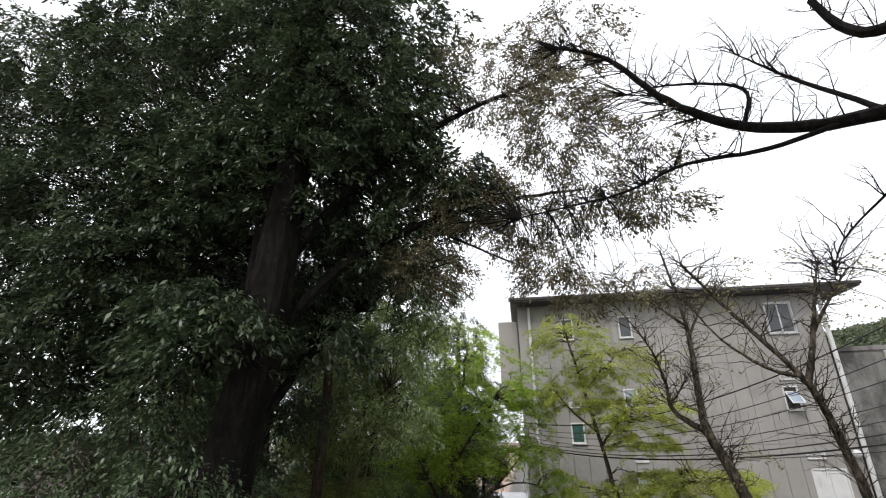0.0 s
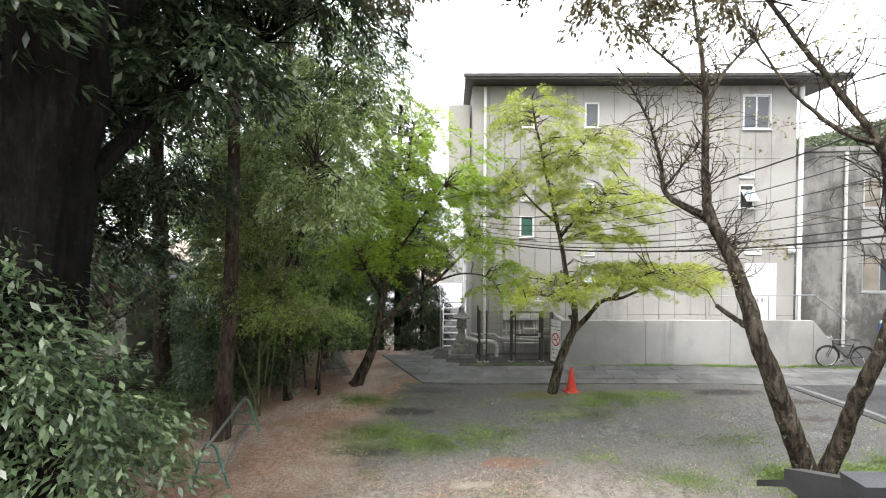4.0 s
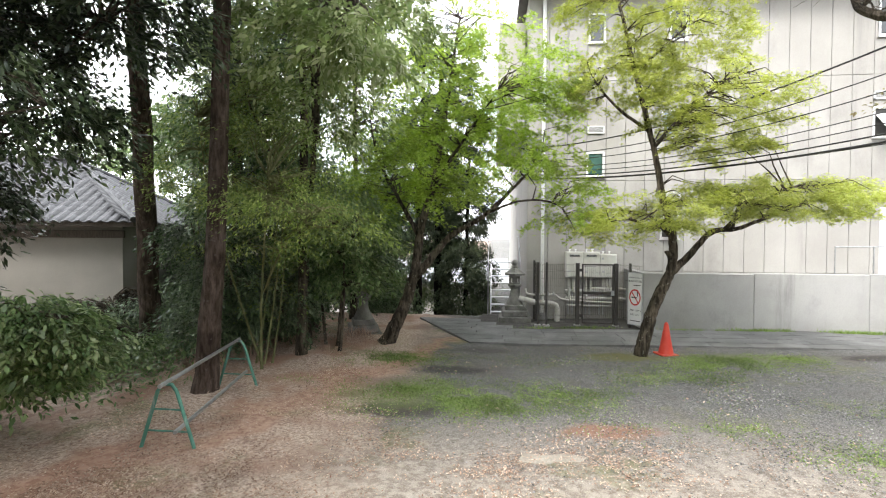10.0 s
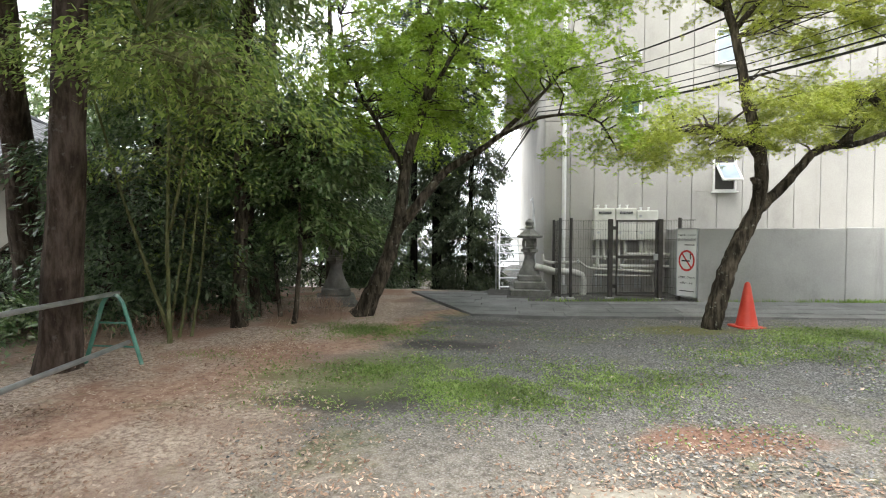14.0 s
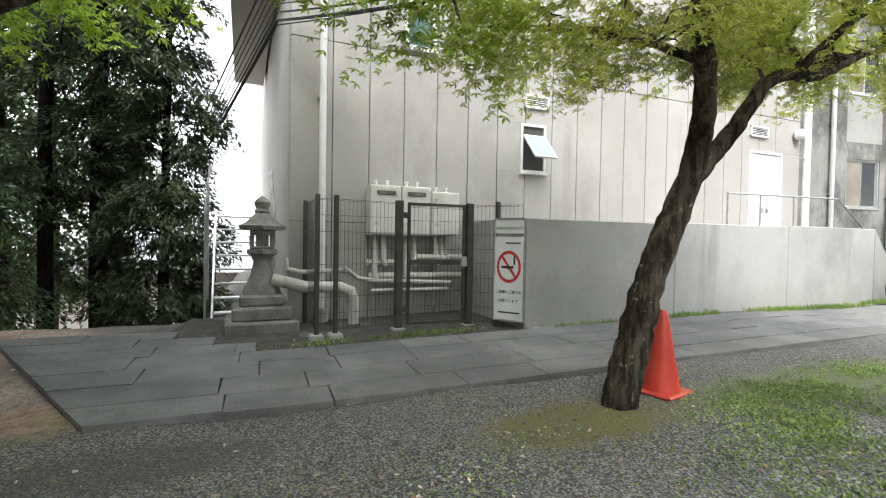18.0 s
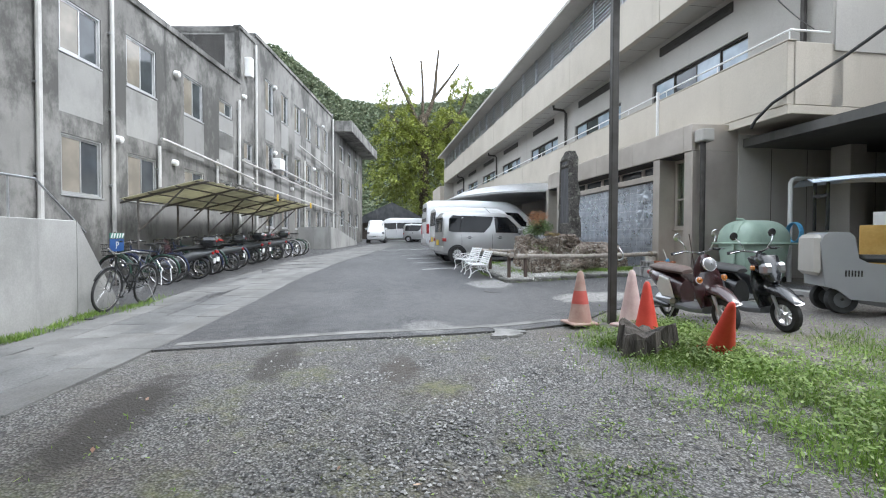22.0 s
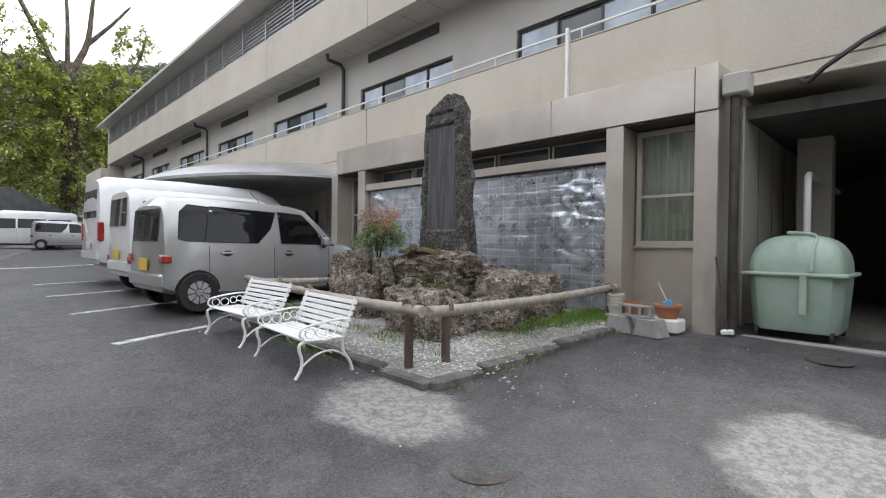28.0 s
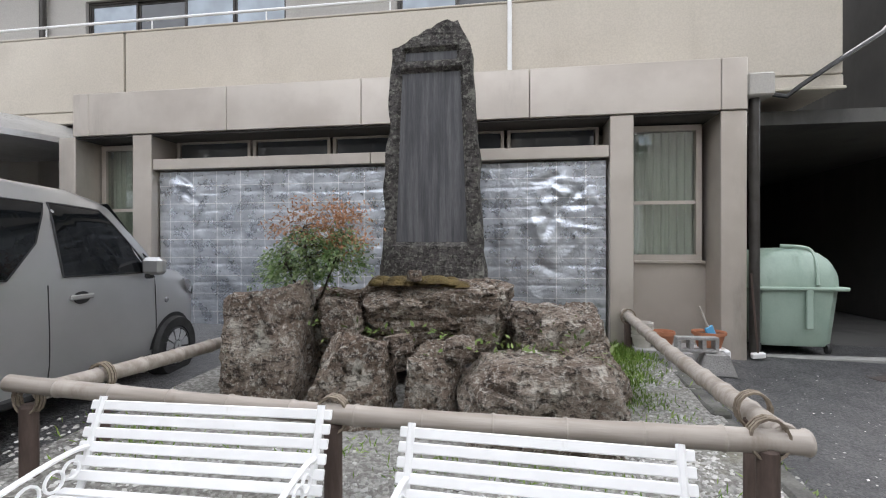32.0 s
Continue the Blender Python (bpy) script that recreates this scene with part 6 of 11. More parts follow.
    ("evergreen_shrub", "tall dark shrub beside the tiled house", (-10.7, 20.6, -0.1), M_BARK, [([(0, 0, 0), (0.1, 0, 1.2), (0.2, 0, 3.2)], 0.07, 0.015)], [(0, 0, 1.0, 1.3, 1.0, 0.9, 1.3), (0.2, 0, 2.4, 1.2, 1.0, 0.9, 1.2), (-1.7, 0.4, 1.2, 1.2, 0.9, 1.1, 1.2), (-1.6, 0.2, 2.6, 1.0, 0.9, 0.8, 0.8)], L_DARK, 0.12, 70, 44),
    ("evergreen_shrub", "tall dark shrub beside the tiled house", (-9.2, 20.2, -0.1), M_BARK, [([(0, 0, 0), (0.1, 0, 1.2), (0.2, 0, 3.2)], 0.07, 0.015)], [(0, 0, 1.2, 1.2, 1.0, 0.9, 1.2), (0.2, 0, 2.6, 1.2, 1.0, 0.9, 1.2), (1.4, 0.4, 1.4, 1.0, 0.9, 1.0, 1.0), (0.4, 0.2, 4.0, 1.1, 1.0, 0.8, 0.9)], L_DARK, 0.12, 70, 44),
    ("evergreen_tree", "dark tree behind the far end of the wing", (4.9, -5.3, 0), M_BARK, [([(0, 0, 0), (0.1, 0, 4), (0, 0, 9)], 0.2, 0.05)], [(1.8, 0, 6.0, 1.8, 1.6, 2.0, 2.0), (0, 0, 4.0, 1.8, 1.6, 1.6, 1.6), (0, 0, 7.0, 2.0, 1.8, 1.6, 1.6), (0, 0, 9.6, 1.8, 1.6, 1.2, 1.0)], L_DARK, 0.15, 60, 40),
    ("evergreen_tree", "distant evergreen tree beyond the tiled house", (-19.5, 30, 0), M_BARK, [([(0, 0, 0), (0.1, 0, 4), (0, 0, 9)], 0.25, 0.06)], [(0, 0, 7, 3.2, 3, 2.6, 2.4), (2.4, 0, 8.2, 2.6, 2.6, 2.0, 1.4), (-2.5, 0, 8, 2.6, 2.6, 2.0, 1.4)], L_MID, 0.2, 60, 40),
    ("evergreen_tree", "tall evergreen tree behind the house", (-12.5, 27.5, -0.5), M_BARK, [([(0, 0, 0), (0.1, 0, 4), (0, 0, 11)], 0.25, 0.06)], [(0, 0, 6, 2.6, 2.4, 2.2, 2.0), (0.6, 0, 9.4, 2.6, 2.4, 2.0, 1.8), (2.6, 0, 5, 2.0, 2.0, 2.2, 1.4)], L_DARK, 0.18, 60, 40),
    ("evergreen_shrub", "dark leafy shrub under the cedars", (-6.9, 15.2, 0), M_BARK, [([(0, 0, 0), (0.1, 0, 0.9), (0.1, 0, 2.0)], 0.05, 0.012)], [(0.1, 0, 0.9, 0.9, 0.7, 0.6, 1.0), (0.5, 0.1, 1.8, 0.8, 0.7, 0.6, 1.0), (-0.2, 0.1, 2.6, 0.7, 0.7, 0.5, 0.8), (1.3, 0.5, 1.2, 0.7, 0.6, 0.7, 0.8)], L_DARK, 0.1, 80, 42),
    ("evergreen_shrub", "dark green shrub between the canes and the maple", (-4.3, 16.1, 0), M_BARK, [([(0, 0, 0), (0.1, 0, 1.0), (0.1, 0, 2.4)], 0.05, 0.012)], [(-0.6, 0.2, 2.5, 0.7, 0.6, 0.5, 0.8), (0.2, 0.3, 2.7, 0.7, 0.6, 0.5, 0.8), (-0.2, 0.0, 3.5, 0.9, 0.7, 0.4, 0.8)], L_MID, 0.105, 84, 44),
    ("evergreen_tree", "leafy evergreen tree before the cedars", (-7.0, 16.4, 0), M_BARK, [([(0, 0, 0), (0.1, 0, 3), (0.2, -0.2, 7)], 0.1, 0.03)], [(0.2, -0.2, 3.4, 1.0, 0.9, 0.7, 1.1), (0.8, -0.3, 4.8, 1.1, 0.9, 0.8, 1.3), (-0.4, 0, 5.2, 1.0, 0.9, 0.8, 1.2), (0.4, -0.2, 6.6, 1.2, 1.0, 0.9, 1.4), (1.3, 0.1, 6.0, 0.9, 0.9, 0.7, 1.0)], L_MID, 0.11, 66, 44),
    ("evergreen_shrub", "low leafy shrub under the leaning cedar", (-8.5, 13.9, 0), M_BARK, [([(0, 0, 0), (0.1, 0, 0.5), (0.2, 0, 0.9)], 0.03, 0.01)], [(0, 0, 0.7, 0.8, 0.7, 0.35, 1.0), (0.7, 0.4, 0.55, 0.6, 0.6, 0.3, 0.7), (-0.8, 0.3, 0.8, 0.7, 0.6, 0.4, 0.8)], L_MID, 0.09, 80, 36),
    ("evergreen_shrub", "low leafy shrub beside the tiled house", (-9.8, 16.0, 0), M_BARK, [([(0, 0, 0), (0.1, 0, 0.6), (0.2, 0, 1.2)], 0.03, 0.01)], [(0, 0, 0.8, 0.9, 0.7, 0.45, 1.0), (1.0, 0.3, 0.9, 0.7, 0.6, 0.5, 0.9), (-1.0, -0.2, 0.7, 0.8, 0.6, 0.4, 0.8)], L_DARK, 0.09, 80, 40),
    ("evergreen_shrub", "broad dark shrub on the falling ground", (-6.3, 22.3, -0.9), M_BARK, [([(0, 0, 0), (0.1, 0, 1.2), (0.2, 0, 3.0)], 0.06, 0.015)], [(0, 0, 1.8, 1.4, 1.0, 1.0, 1.6), (0.6, 0.3, 3.4, 1.4, 1.0, 1.0, 1.5), (-0.6, 0, 4.8, 1.4, 1.0, 0.9, 1.3), (1.4, 0.5, 1.6, 0.8, 0.8, 0.9, 0.9)], L_DARK, 0.12, 66, 44),
    ("evergreen_tree", "leafy tree closing the view past the maple", (-4.2, 25.8, -1.7), M_BARK, [([(0, 0, 0), (0.1, 0, 3), (0, 0, 8)], 0.12, 0.03)], [(0, 0, 2.6, 1.5, 1.0, 1.0, 1.4), (0.5, 0, 4.4, 1.6, 1.2, 1.1, 1.5), (-0.5, 0, 6.4, 1.7, 1.2, 1.2, 1.6), (0.4, 0, 8.2, 1.6, 1.2, 1.0, 1.3)], L_MID, 0.12, 66, 44),
]
for k, (nm, lab, at, bark, limbs, blobs, leaf, size, per, lv) in enumerate(wood):
    z = gz(at[0], at[1]) + at[2] - 0.1
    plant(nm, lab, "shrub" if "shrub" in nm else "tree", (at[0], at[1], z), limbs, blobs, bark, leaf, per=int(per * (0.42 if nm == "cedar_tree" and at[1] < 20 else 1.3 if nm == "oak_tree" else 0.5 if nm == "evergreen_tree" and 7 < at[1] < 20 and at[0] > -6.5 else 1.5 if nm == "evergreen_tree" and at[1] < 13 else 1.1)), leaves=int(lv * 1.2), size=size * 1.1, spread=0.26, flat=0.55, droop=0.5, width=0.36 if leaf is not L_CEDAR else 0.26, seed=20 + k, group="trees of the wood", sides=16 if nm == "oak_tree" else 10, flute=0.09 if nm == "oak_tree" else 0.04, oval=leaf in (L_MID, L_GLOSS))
# canes at the wood's edge
for k, (x, y, h, lx) in enumerate(((-5.62, 14.9, 3.1, 0.5), (-5.42, 14.85, 2.9, 0.42), (-5.3, 14.95, 2.5, 0.3))):
    plant("young_tree", "thin pale green sapling at the edge of the wood", "sapling", (x, y, gz(x, y) - 0.03), [([(0, 0, 0), (lx * 0.3 + 0.05, 0.03, h * 0.4), (lx, 0, h)], 0.022, 0.008)], [(lx, 0, h * 0.95, 0.5, 0.5, 0.4, 0.12), (lx * 0.6, 0, h * 0.5, 0.35, 0.35, 0.5, 0.1)], M_CANE, L_YOUNG, per=60, leaves=16, size=0.08, seed=60 + k, group="saplings at the wood's edge", twig=0.005)

# tree behind the terrace, whose boughs reach over it: still bare, with olive tufts
plant("overhanging_tree", "grey tree with bare forking boughs over the terrace", "tree", (3.7, 0.6, 3.0),
    [([(0, 0, -0.1), (0.2, 0.3, 2.2), (1.4, 1.8, 4.4), (3.1, 3.4, 5.6)], 0.32, 0.2),
     ([(3.1, 3.4, 5.6), (2.3, 5.2, 5.8), (1.4, 6.2, 6), (0.1, 6.4, 6.2), (-0.9, 6.5, 6.9), (-1.7, 6.6, 8), (-2.5, 6.6, 8.4)], 0.16, 0.02),
     ([(3.1, 3.4, 5.6), (2.7, 5, 7), (2.1, 6.2, 7.6), (1.7, 6.4, 8.6)], 0.15, 0.05),
     ([(1.4, 6.2, 6), (0.3, 6.3, 5.7), (-0.9, 6.4, 5.6), (-1.9, 6.4, 5.2), (-3.5, 6.4, 4.9)], 0.05, 0.01),
     ([(0.1, 6.4, 6.2), (0.3, 6.5, 7), (-0.7, 6.6, 7.3), (-1.5, 6.6, 7.2)], 0.04, 0.01),
     ([(1.8, 6, 6), (1.1, 6.6, 7.2), (0.5, 6.8, 8)], 0.05, 0.01),
     ([(2.3, 5.2, 5.8), (2.1, 6.4, 5.2), (1.5, 7.2, 4.5), (1.3, 7.4, 3.9)], 0.03, 0.008)],
    [(-2.7, 6.9, 7, 1, 0.8, 0.9, 1.1), (-2.2, 7.2, 5.6, 0.8, 0.7, 0.7, 0.6), (-1.2, 7.2, 5.4, 0.6, 0.5, 0.5, 0.4), (-3.1, 7.3, 4.4, 0.45, 0.45, 0.45, 0.45), (-2.5, 7.4, 3.9, 0.35, 0.4, 0.35, 0.25), (-3.7, 7.2, 8.4, 1.2, 0.8, 0.9, 1), (-2.3, 7, 9, 1, 0.8, 0.7, 0.6), (-1.7, 7.3, 3.9, 0.35, 0.4, 0.3, 0.14), (-4.2, 7.4, 5.8, 0.8, 0.7, 0.7, 0.7), (-3.5, 7.4, 5.2, 0.6, 0.6, 0.5, 0.4), (-5.2, 7.6, 4.6, 0.7, 0.6, 0.6, 0.5), (-0.9, 7.2, 6.6, 0.6, 0.5, 0.5, 0.3)],
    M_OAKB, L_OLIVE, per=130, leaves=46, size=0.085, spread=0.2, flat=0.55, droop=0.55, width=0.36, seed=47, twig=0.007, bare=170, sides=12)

# big pollarded tree at the far end of the street
L_STREET = leaf_mat("spring green street tree leaves", (0.13, 0.16, 0.02), (0.22, 0.26, 0.045), (0.34, 0.37, 0.1), 0.4)
street = plant("street_tree", "tall spring-green tree with bare pollarded top branches", "tree", (66, 9.2, 1.2),
    [([(0, 0, 0), (0, 0.1, 5), (0.1, 0, 10), (0.2, 0.2, 14)], 0.74, 0.57),
     ([(0.2, 0.2, 13), (0.5, -1.2, 16), (0.5, -1.6, 19), (0.5, -1.9, 21.5)], 0.35, 0.11), ([(0.2, 0.2, 12), (0.4, 2.0, 15.5), (0.4, 3.6, 18.5), (0.3, 4.4, 20.5)], 0.32, 0.10),
     ([(0.5, -1.2, 16), (0.3, -3.2, 18.2), (0.3, -4.6, 20.0)], 0.22, 0.08), ([(0.1, 0, 10), (0.2, 2.6, 12.5), (0.2, 4.6, 14)], 0.27, 0.08), ([(0.1, 0, 9.5), (0.2, -2.6, 12.5), (0.2, -5.0, 15), (0.2, -6, 18)], 0.27, 0.10), ([(0.2, 0.2, 14), (-0.3, 0.3, 18), (-0.2, 0.5, 20)], 0.22, 0.10)],
    [(0, 0, 10, 3.2, 5.5, 3.5, 2.6), (0, 3.2, 12, 2.5, 3.2, 2.6, 1.5), (0, -3.6, 12.5, 2.5, 3.2, 2.8, 1.5), (0, 4.2, 7, 2.5, 3.0, 2.6, 1.3), (0, -4, 7, 2.5, 3.0, 3.0, 1.3), (0, 0, 5, 3, 4.5, 2.5, 1.6), (0, -4.8, 17, 1.2, 1.6, 1.6, 0.25), (0, 3.6, 16, 1.4, 2.0, 1.6, 0.3)],
    M_BARK, L_STREET, per=85, leaves=40, size=0.36, spread=0.55, flat=0.6, width=0.5, seed=90, twig=0.03)

street.scale = (1, 1, 1.16)

# wooded hills round the valley
rng = np.random.default_rng(7)
M_HILL = surf("wooded hillside soil", (0.03, 0.045, 0.025), (0.06, 0.075, 0.04), 0.05, 0.95, 0.1, 0.6, world_space=True)
# Leaf tones lightened so the distance haze sits in the colour.
L_HILL = leaf_mat("haze-paled hill leaves", (0.1, 0.13, 0.08), (0.14, 0.17, 0.1), (0.2, 0.22, 0.14), 0.3, 0.9)


def hill_z(r, az):
    """Height of the hills at distance r and azimuth az, degrees clockwise from +y."""
    crest = np.interp(az, [5, 20, 36, 45, 60, 72, 78, 85, 90, 97, 104, 115, 130], [20, 26, 36, 40, 52, 64, 66, 50, 50, 54, 60, 60, 56])
    s = np.clip((r - 95) / 105, 0, 1)
    return 1.5 + crest * s * s * (3 - 2 * s) + 2.5 * np.sin(az * 0.11) * s + 1.5 * np.sin(r * 0.05 + az * 0.07) * s


rr, aa = np.meshgrid(np.linspace(88, 240, 40), np.linspace(5, 130, 90))
HX, HY = rr * np.sin(np.radians(aa)), 14 + rr * np.cos(np.radians(aa))
iy, ix = np.meshgrid(np.arange(89), np.arange(39), indexing="ij")
a = (iy * 40 + ix).ravel()
hill = np_mesh("hill", np.stack([HX, HY, hill_z(rr, aa)], -1).reshape(-1, 3), np.stack([a, a + 1, a + 41, a + 40], -1), M_HILL, None, True)
tagged(hill, "steep hillside behind the town", "hill", kind="structure")
n = 13000
cr, ca = rng.uniform(92, 205, n), rng.uniform(6, 129, n)
cz = hill_z(cr, ca)
cc = np.stack([cr * np.sin(np.radians(ca)), 14 + cr * np.cos(np.radians(ca)), cz + 1.6], -1)
u = rng.normal(size=(n, 24, 3))
u /= np.linalg.norm(u, axis=2, keepdims=True)
u[:, :, 2] = np.abs(u[:, :, 2])
rad = rng.uniform(0.8, 2.1, n)[:, None, None]
v, f = leaf_quads((cc[:, None, :] + u * rad * np.array([1, 1, 1.1])).reshape(-1, 3), 1.0, 0.4, 0.7, rng)
forest = np_mesh("hill_forest", v, f, L_HILL)
tagged(forest, "mixed green forest covering the hillside", "forest", kind="stuff")

# ---- yard: machinery corner, lantern, stair ----
M_BOX = surf("ivory enamelled casing", (0.58, 0.57, 0.52), (0.66, 0.65, 0.6), 3, 0.45, 0.04, 90, grime=((0.35, 0.33, 0.28), 0.15, 3))
M_LAG = surf("white pipe lagging", (0.5, 0.49, 0.45), (0.6, 0.59, 0.55), 5, 0.7, 0.25, 50, grime=((0.22, 0.2, 0.17), 0.3, 4))
M_FENCE = surf("brown coated fence steel", (0.035, 0.03, 0.027), (0.055, 0.05, 0.045), 6, 0.55, 0.05, 80)
M_LANT = surf("weathered lantern granite", (0.155, 0.15, 0.138), (0.26, 0.255, 0.238), 4, 0.95, 0.7, 45, grime=((0.1, 0.105, 0.08), 0.35, 3))
M_SIGN = surf("white sign board", (0.66, 0.66, 0.65), (0.74, 0.74, 0.73), 3, 0.5, 0.02, 60)
M_RED = surf("red sign paint", (0.5, 0.03, 0.03), (0.58, 0.05, 0.045), 4, 0.5, 0.02, 60)
M_BLACK = surf("black sign paint", (0.02, 0.02, 0.02), (0.035, 0.035, 0.035), 4, 0.5, 0.02, 60)

for k, (x0, x1, zt) in enumerate(((1.31, 1.8, 2.14), (1.81, 2.3, 2.14), (2.31, 2.8, 2.08))):
    b = thing("gas_heater", "ivory wall-hung gas water heater above lagged pipes" + (" with a slotted flue" if k < 2 else ""), "heater", (x0, 20.62, 0), group="row of gas water heaters")
    Geo().box((0, 0, 1.36), (x1 - x0, 0.3, zt), 0.015).obj("casing", M_BOX, b)
    Geo().box((0.012, -0.012, 1.39), (x1 - x0 - 0.012, 0.0, zt - 0.03), 0.006).obj("front_panel", M_BOX, b)
    if k < 2:
        Geo().box((0.1, -0.028, zt - 0.15), (0.4, -0.012, zt - 0.09), 0.01).obj("flue_slot", M_BLACK, b)
        for j in range(3):
            Geo().box((0.11, -0.032, zt - 0.141 + 0.016 * j), (0.39, -0.024, zt - 0.136 + 0.016 * j)).obj("flue_fin", M_STEEL, b)
    else:
        Geo().box((0.05, -0.022, zt - 0.17), (0.11, -0.012, zt - 0.11), 0.004).obj("badge", M_STEEL, b)
    Geo().box((0.06, -0.018, 1.52), (0.14, -0.012, 1.57)).obj("nameplate", M_STEEL, b)
    for j in (0.12, 0.3):
        Geo().tube([(j, 0.15, zt), (j, 0.15, zt + 0.07)], 0.025, 8).box((j - 0.03, 0.12, zt + 0.06), (j + 0.03, 0.18, zt + 0.085), 0.004).obj("hanger", M_WHITE, b)
pipes = thing("pipework", "lagged white water pipes under the gas heaters", "pipes")
for z, y, x0, x1, r in ((1.02, 20.72, 2.1, 3.12, 0.045), (0.93, 20.8, 1.3, 3.12, 0.05), (0.72, 20.76, 1.32, 3.12, 0.055), (0.5, 20.7, 1.35, 2.65, 0.028)):
    Geo().tube([(x0, y, z), (x1, y, z)], r, 10).obj("header_pipe", M_LAG, pipes, smooth=True)
for k, x in enumerate((1.42, 1.56, 1.92, 2.06, 2.44, 2.54, 2.62)):
    zb = (0.72, 0.93, 0.72, 0.93, 0.93, 1.02, 1.02)[k]
    Geo().tube([(x, 20.78, 1.38), (x, 20.75, 1.2), (x, 20.72, zb + 0.02), (x + 0.03, 20.7, zb - 0.05)], [0.04, 0.042, 0.045, 0.035], 9).obj("drop_pipe", M_LAG, pipes, smooth=True)
for x in (1.4, 1.52, 1.92, 2.04, 2.34, 2.44):
    Geo().box((x, 20.84, 0.2), (x + 0.04, 20.88, 0.95)).obj("bracket", M_STEEL, pipes)
Geo().tube([(-0.1, 20.55, 0.72), (0.35, 20.5, 0.6), (0.85, 20.5, 0.58), (1.0, 20.5, 0.52), (1.04, 20.5, 0.4), (1.04, 20.5, 0.0)], 0.085, 12).obj("large_pipe", M_LAG, pipes, "thick lagged pipe bent down into the ground", True)
Geo().tube([(0.1, 20.75, 1.0), (0.12, 20.72, 0.85), (0.3, 20.7, 0.8), (1.0, 20.7, 0.82), (1.15, 20.7, 0.7), (1.35, 20.7, 0.66), (2.7, 20.7, 0.6)], 0.035, 9).obj("supply_pipe", M_LAG, pipes, smooth=True)
for x in (0.78, 0.95):
    Geo().lathe([(0.05, 0), (0.05, 0.05), (0.02, 0.06), (0.02, 0.1)], 8, Matrix.Translation((x, 20.7, 0.8))).obj("valve", M_STEEL, pipes)
Geo().lathe([(0.11, -0.02), (0.11, 0.22), (0.09, 0.24)], 12, Matrix.Translation((0.62, BY - 0.1, 0.0))).obj("pipe_foot", M_CONC, pipes)

fence = thing("mesh_fence", "brown steel wire-mesh fence with a gate", "fence")


def mesh_panel(parent, p, q, z0, z1, name="mesh_panel"):
    p, q = Vector(p), Vector(q)
    n = max(2, int((q - p).length / 0.055))
    g = Geo()
    for i in range(1, n):
        s = p.lerp(q, i / n)
        g.tube([(s.x, s.y, z0), (s.x, s.y, z1)], 0.0025, 3, False)
    for j in range(9):
        z = z0 + 0.02 + (z1 - z0 - 0.03) * j / 8
        g.tube([(p.x, p.y, z), (q.x, q.y, z)], 0.003, 3, False)
    g.tube([(p.x, p.y - 0.04, z1 - 0.03), (q.x, q.y - 0.04, z1 - 0.03)], 0.003, 3, False)
    ob = g.obj(name, M_FENCE, parent)
    ob["kind"] = "stuff"
    return ob


PO = [(0.38, 20.85), (0.38, 19.6), (0.62, 19.62), (1.5, 19.75), (2.56, 19.72), (2.86, 19.42), (3.06, 19.1)]
for i in (0, 1, 2, 5):
    Geo().box((PO[i][0] - 0.03, PO[i][1] - 0.03, 0.0), (PO[i][0] + 0.03, PO[i][1] + 0.03, 1.86), 0.006).obj("post", M_FENCE, fence)
for i in (1, 2, 3, 4):
    Geo().box((PO[i][0] - 0.09, PO[i][1] - 0.09, -0.05), (PO[i][0] + 0.09, PO[i][1] + 0.09, 0.09), 0.015).obj("footing", M_CONC, fence)
for i in (0, 1, 2, 4, 5):
    mesh_panel(fence, (*PO[i], 0), (*PO[i + 1], 0), 0.12, 1.82)
for i in (3, 4):
    Geo().box((PO[i][0] - 0.05, PO[i][1] - 0.05, 0.0), (PO[i][0] + 0.05, PO[i][1] + 0.05, 1.84), 0.008).obj("gate_post", M_FENCE, fence)
gate = Geo()
for a0, b0, a1, b1 in ((1.62, 0.12, 2.5, 0.16), (1.62, 1.78, 2.5, 1.82), (1.62, 0.16, 1.66, 1.78), (2.46, 0.16, 2.5, 1.78), (1.66, 0.96, 2.46, 1.03)):
    gate.box((a0, 19.72, b0), (a1, 19.76, b1), 0.004)
gate = gate.obj("gate", M_FENCE, fence, "brown steel mesh gate leaf")
mesh_panel(gate, (1.66, 19.74, 0), (2.46, 19.74, 0), 0.16, 1.78, "gate_mesh")
Geo().box((2.42, 19.68, 0.93), (2.56, 19.72, 1.07), 0.008).obj("latch", M_STEEL, gate)
for z in (0.3, 1.6):
    Geo().box((1.55, 19.72, z), (1.64, 19.77, z + 0.08), 0.005).obj("hinge", M_FENCE, gate)

# smoking ban board tied to the fence, beside the ramp wall
sg = thing("no_smoking_sign", "white board with a red no-smoking ring and black lettering", "sign", (2.84, 19.44, 0.0), math.degrees(math.atan2(-0.4, 0.3)))
Geo().box((0, -0.05, 0.2), (0.46, -0.035, 1.62), 0.002).obj("board", M_SIGN, sg)
for a0, b0, a1, b1 in ((0.0, 0.19, 0.46, 0.21), (0.0, 1.61, 0.46, 1.63), (0, 0.2, 0.015, 1.62), (0.445, 0.2, 0.46, 1.62)):
    Geo().box((a0, -0.06, b0), (a1, -0.03, b1)).obj("edge", M_STEEL, sg)
ring = Geo()
for i in range(28):
    a0, a1 = 2 * math.pi * i / 28, 2 * math.pi * (i + 1) / 28
    ring.add([(0.23 + r * math.cos(a), -0.054, 0.95 + 1.25 * r * math.sin(a)) for a in (a0, a1) for r in (0.145, 0.18)], [(0, 1, 3, 2)])
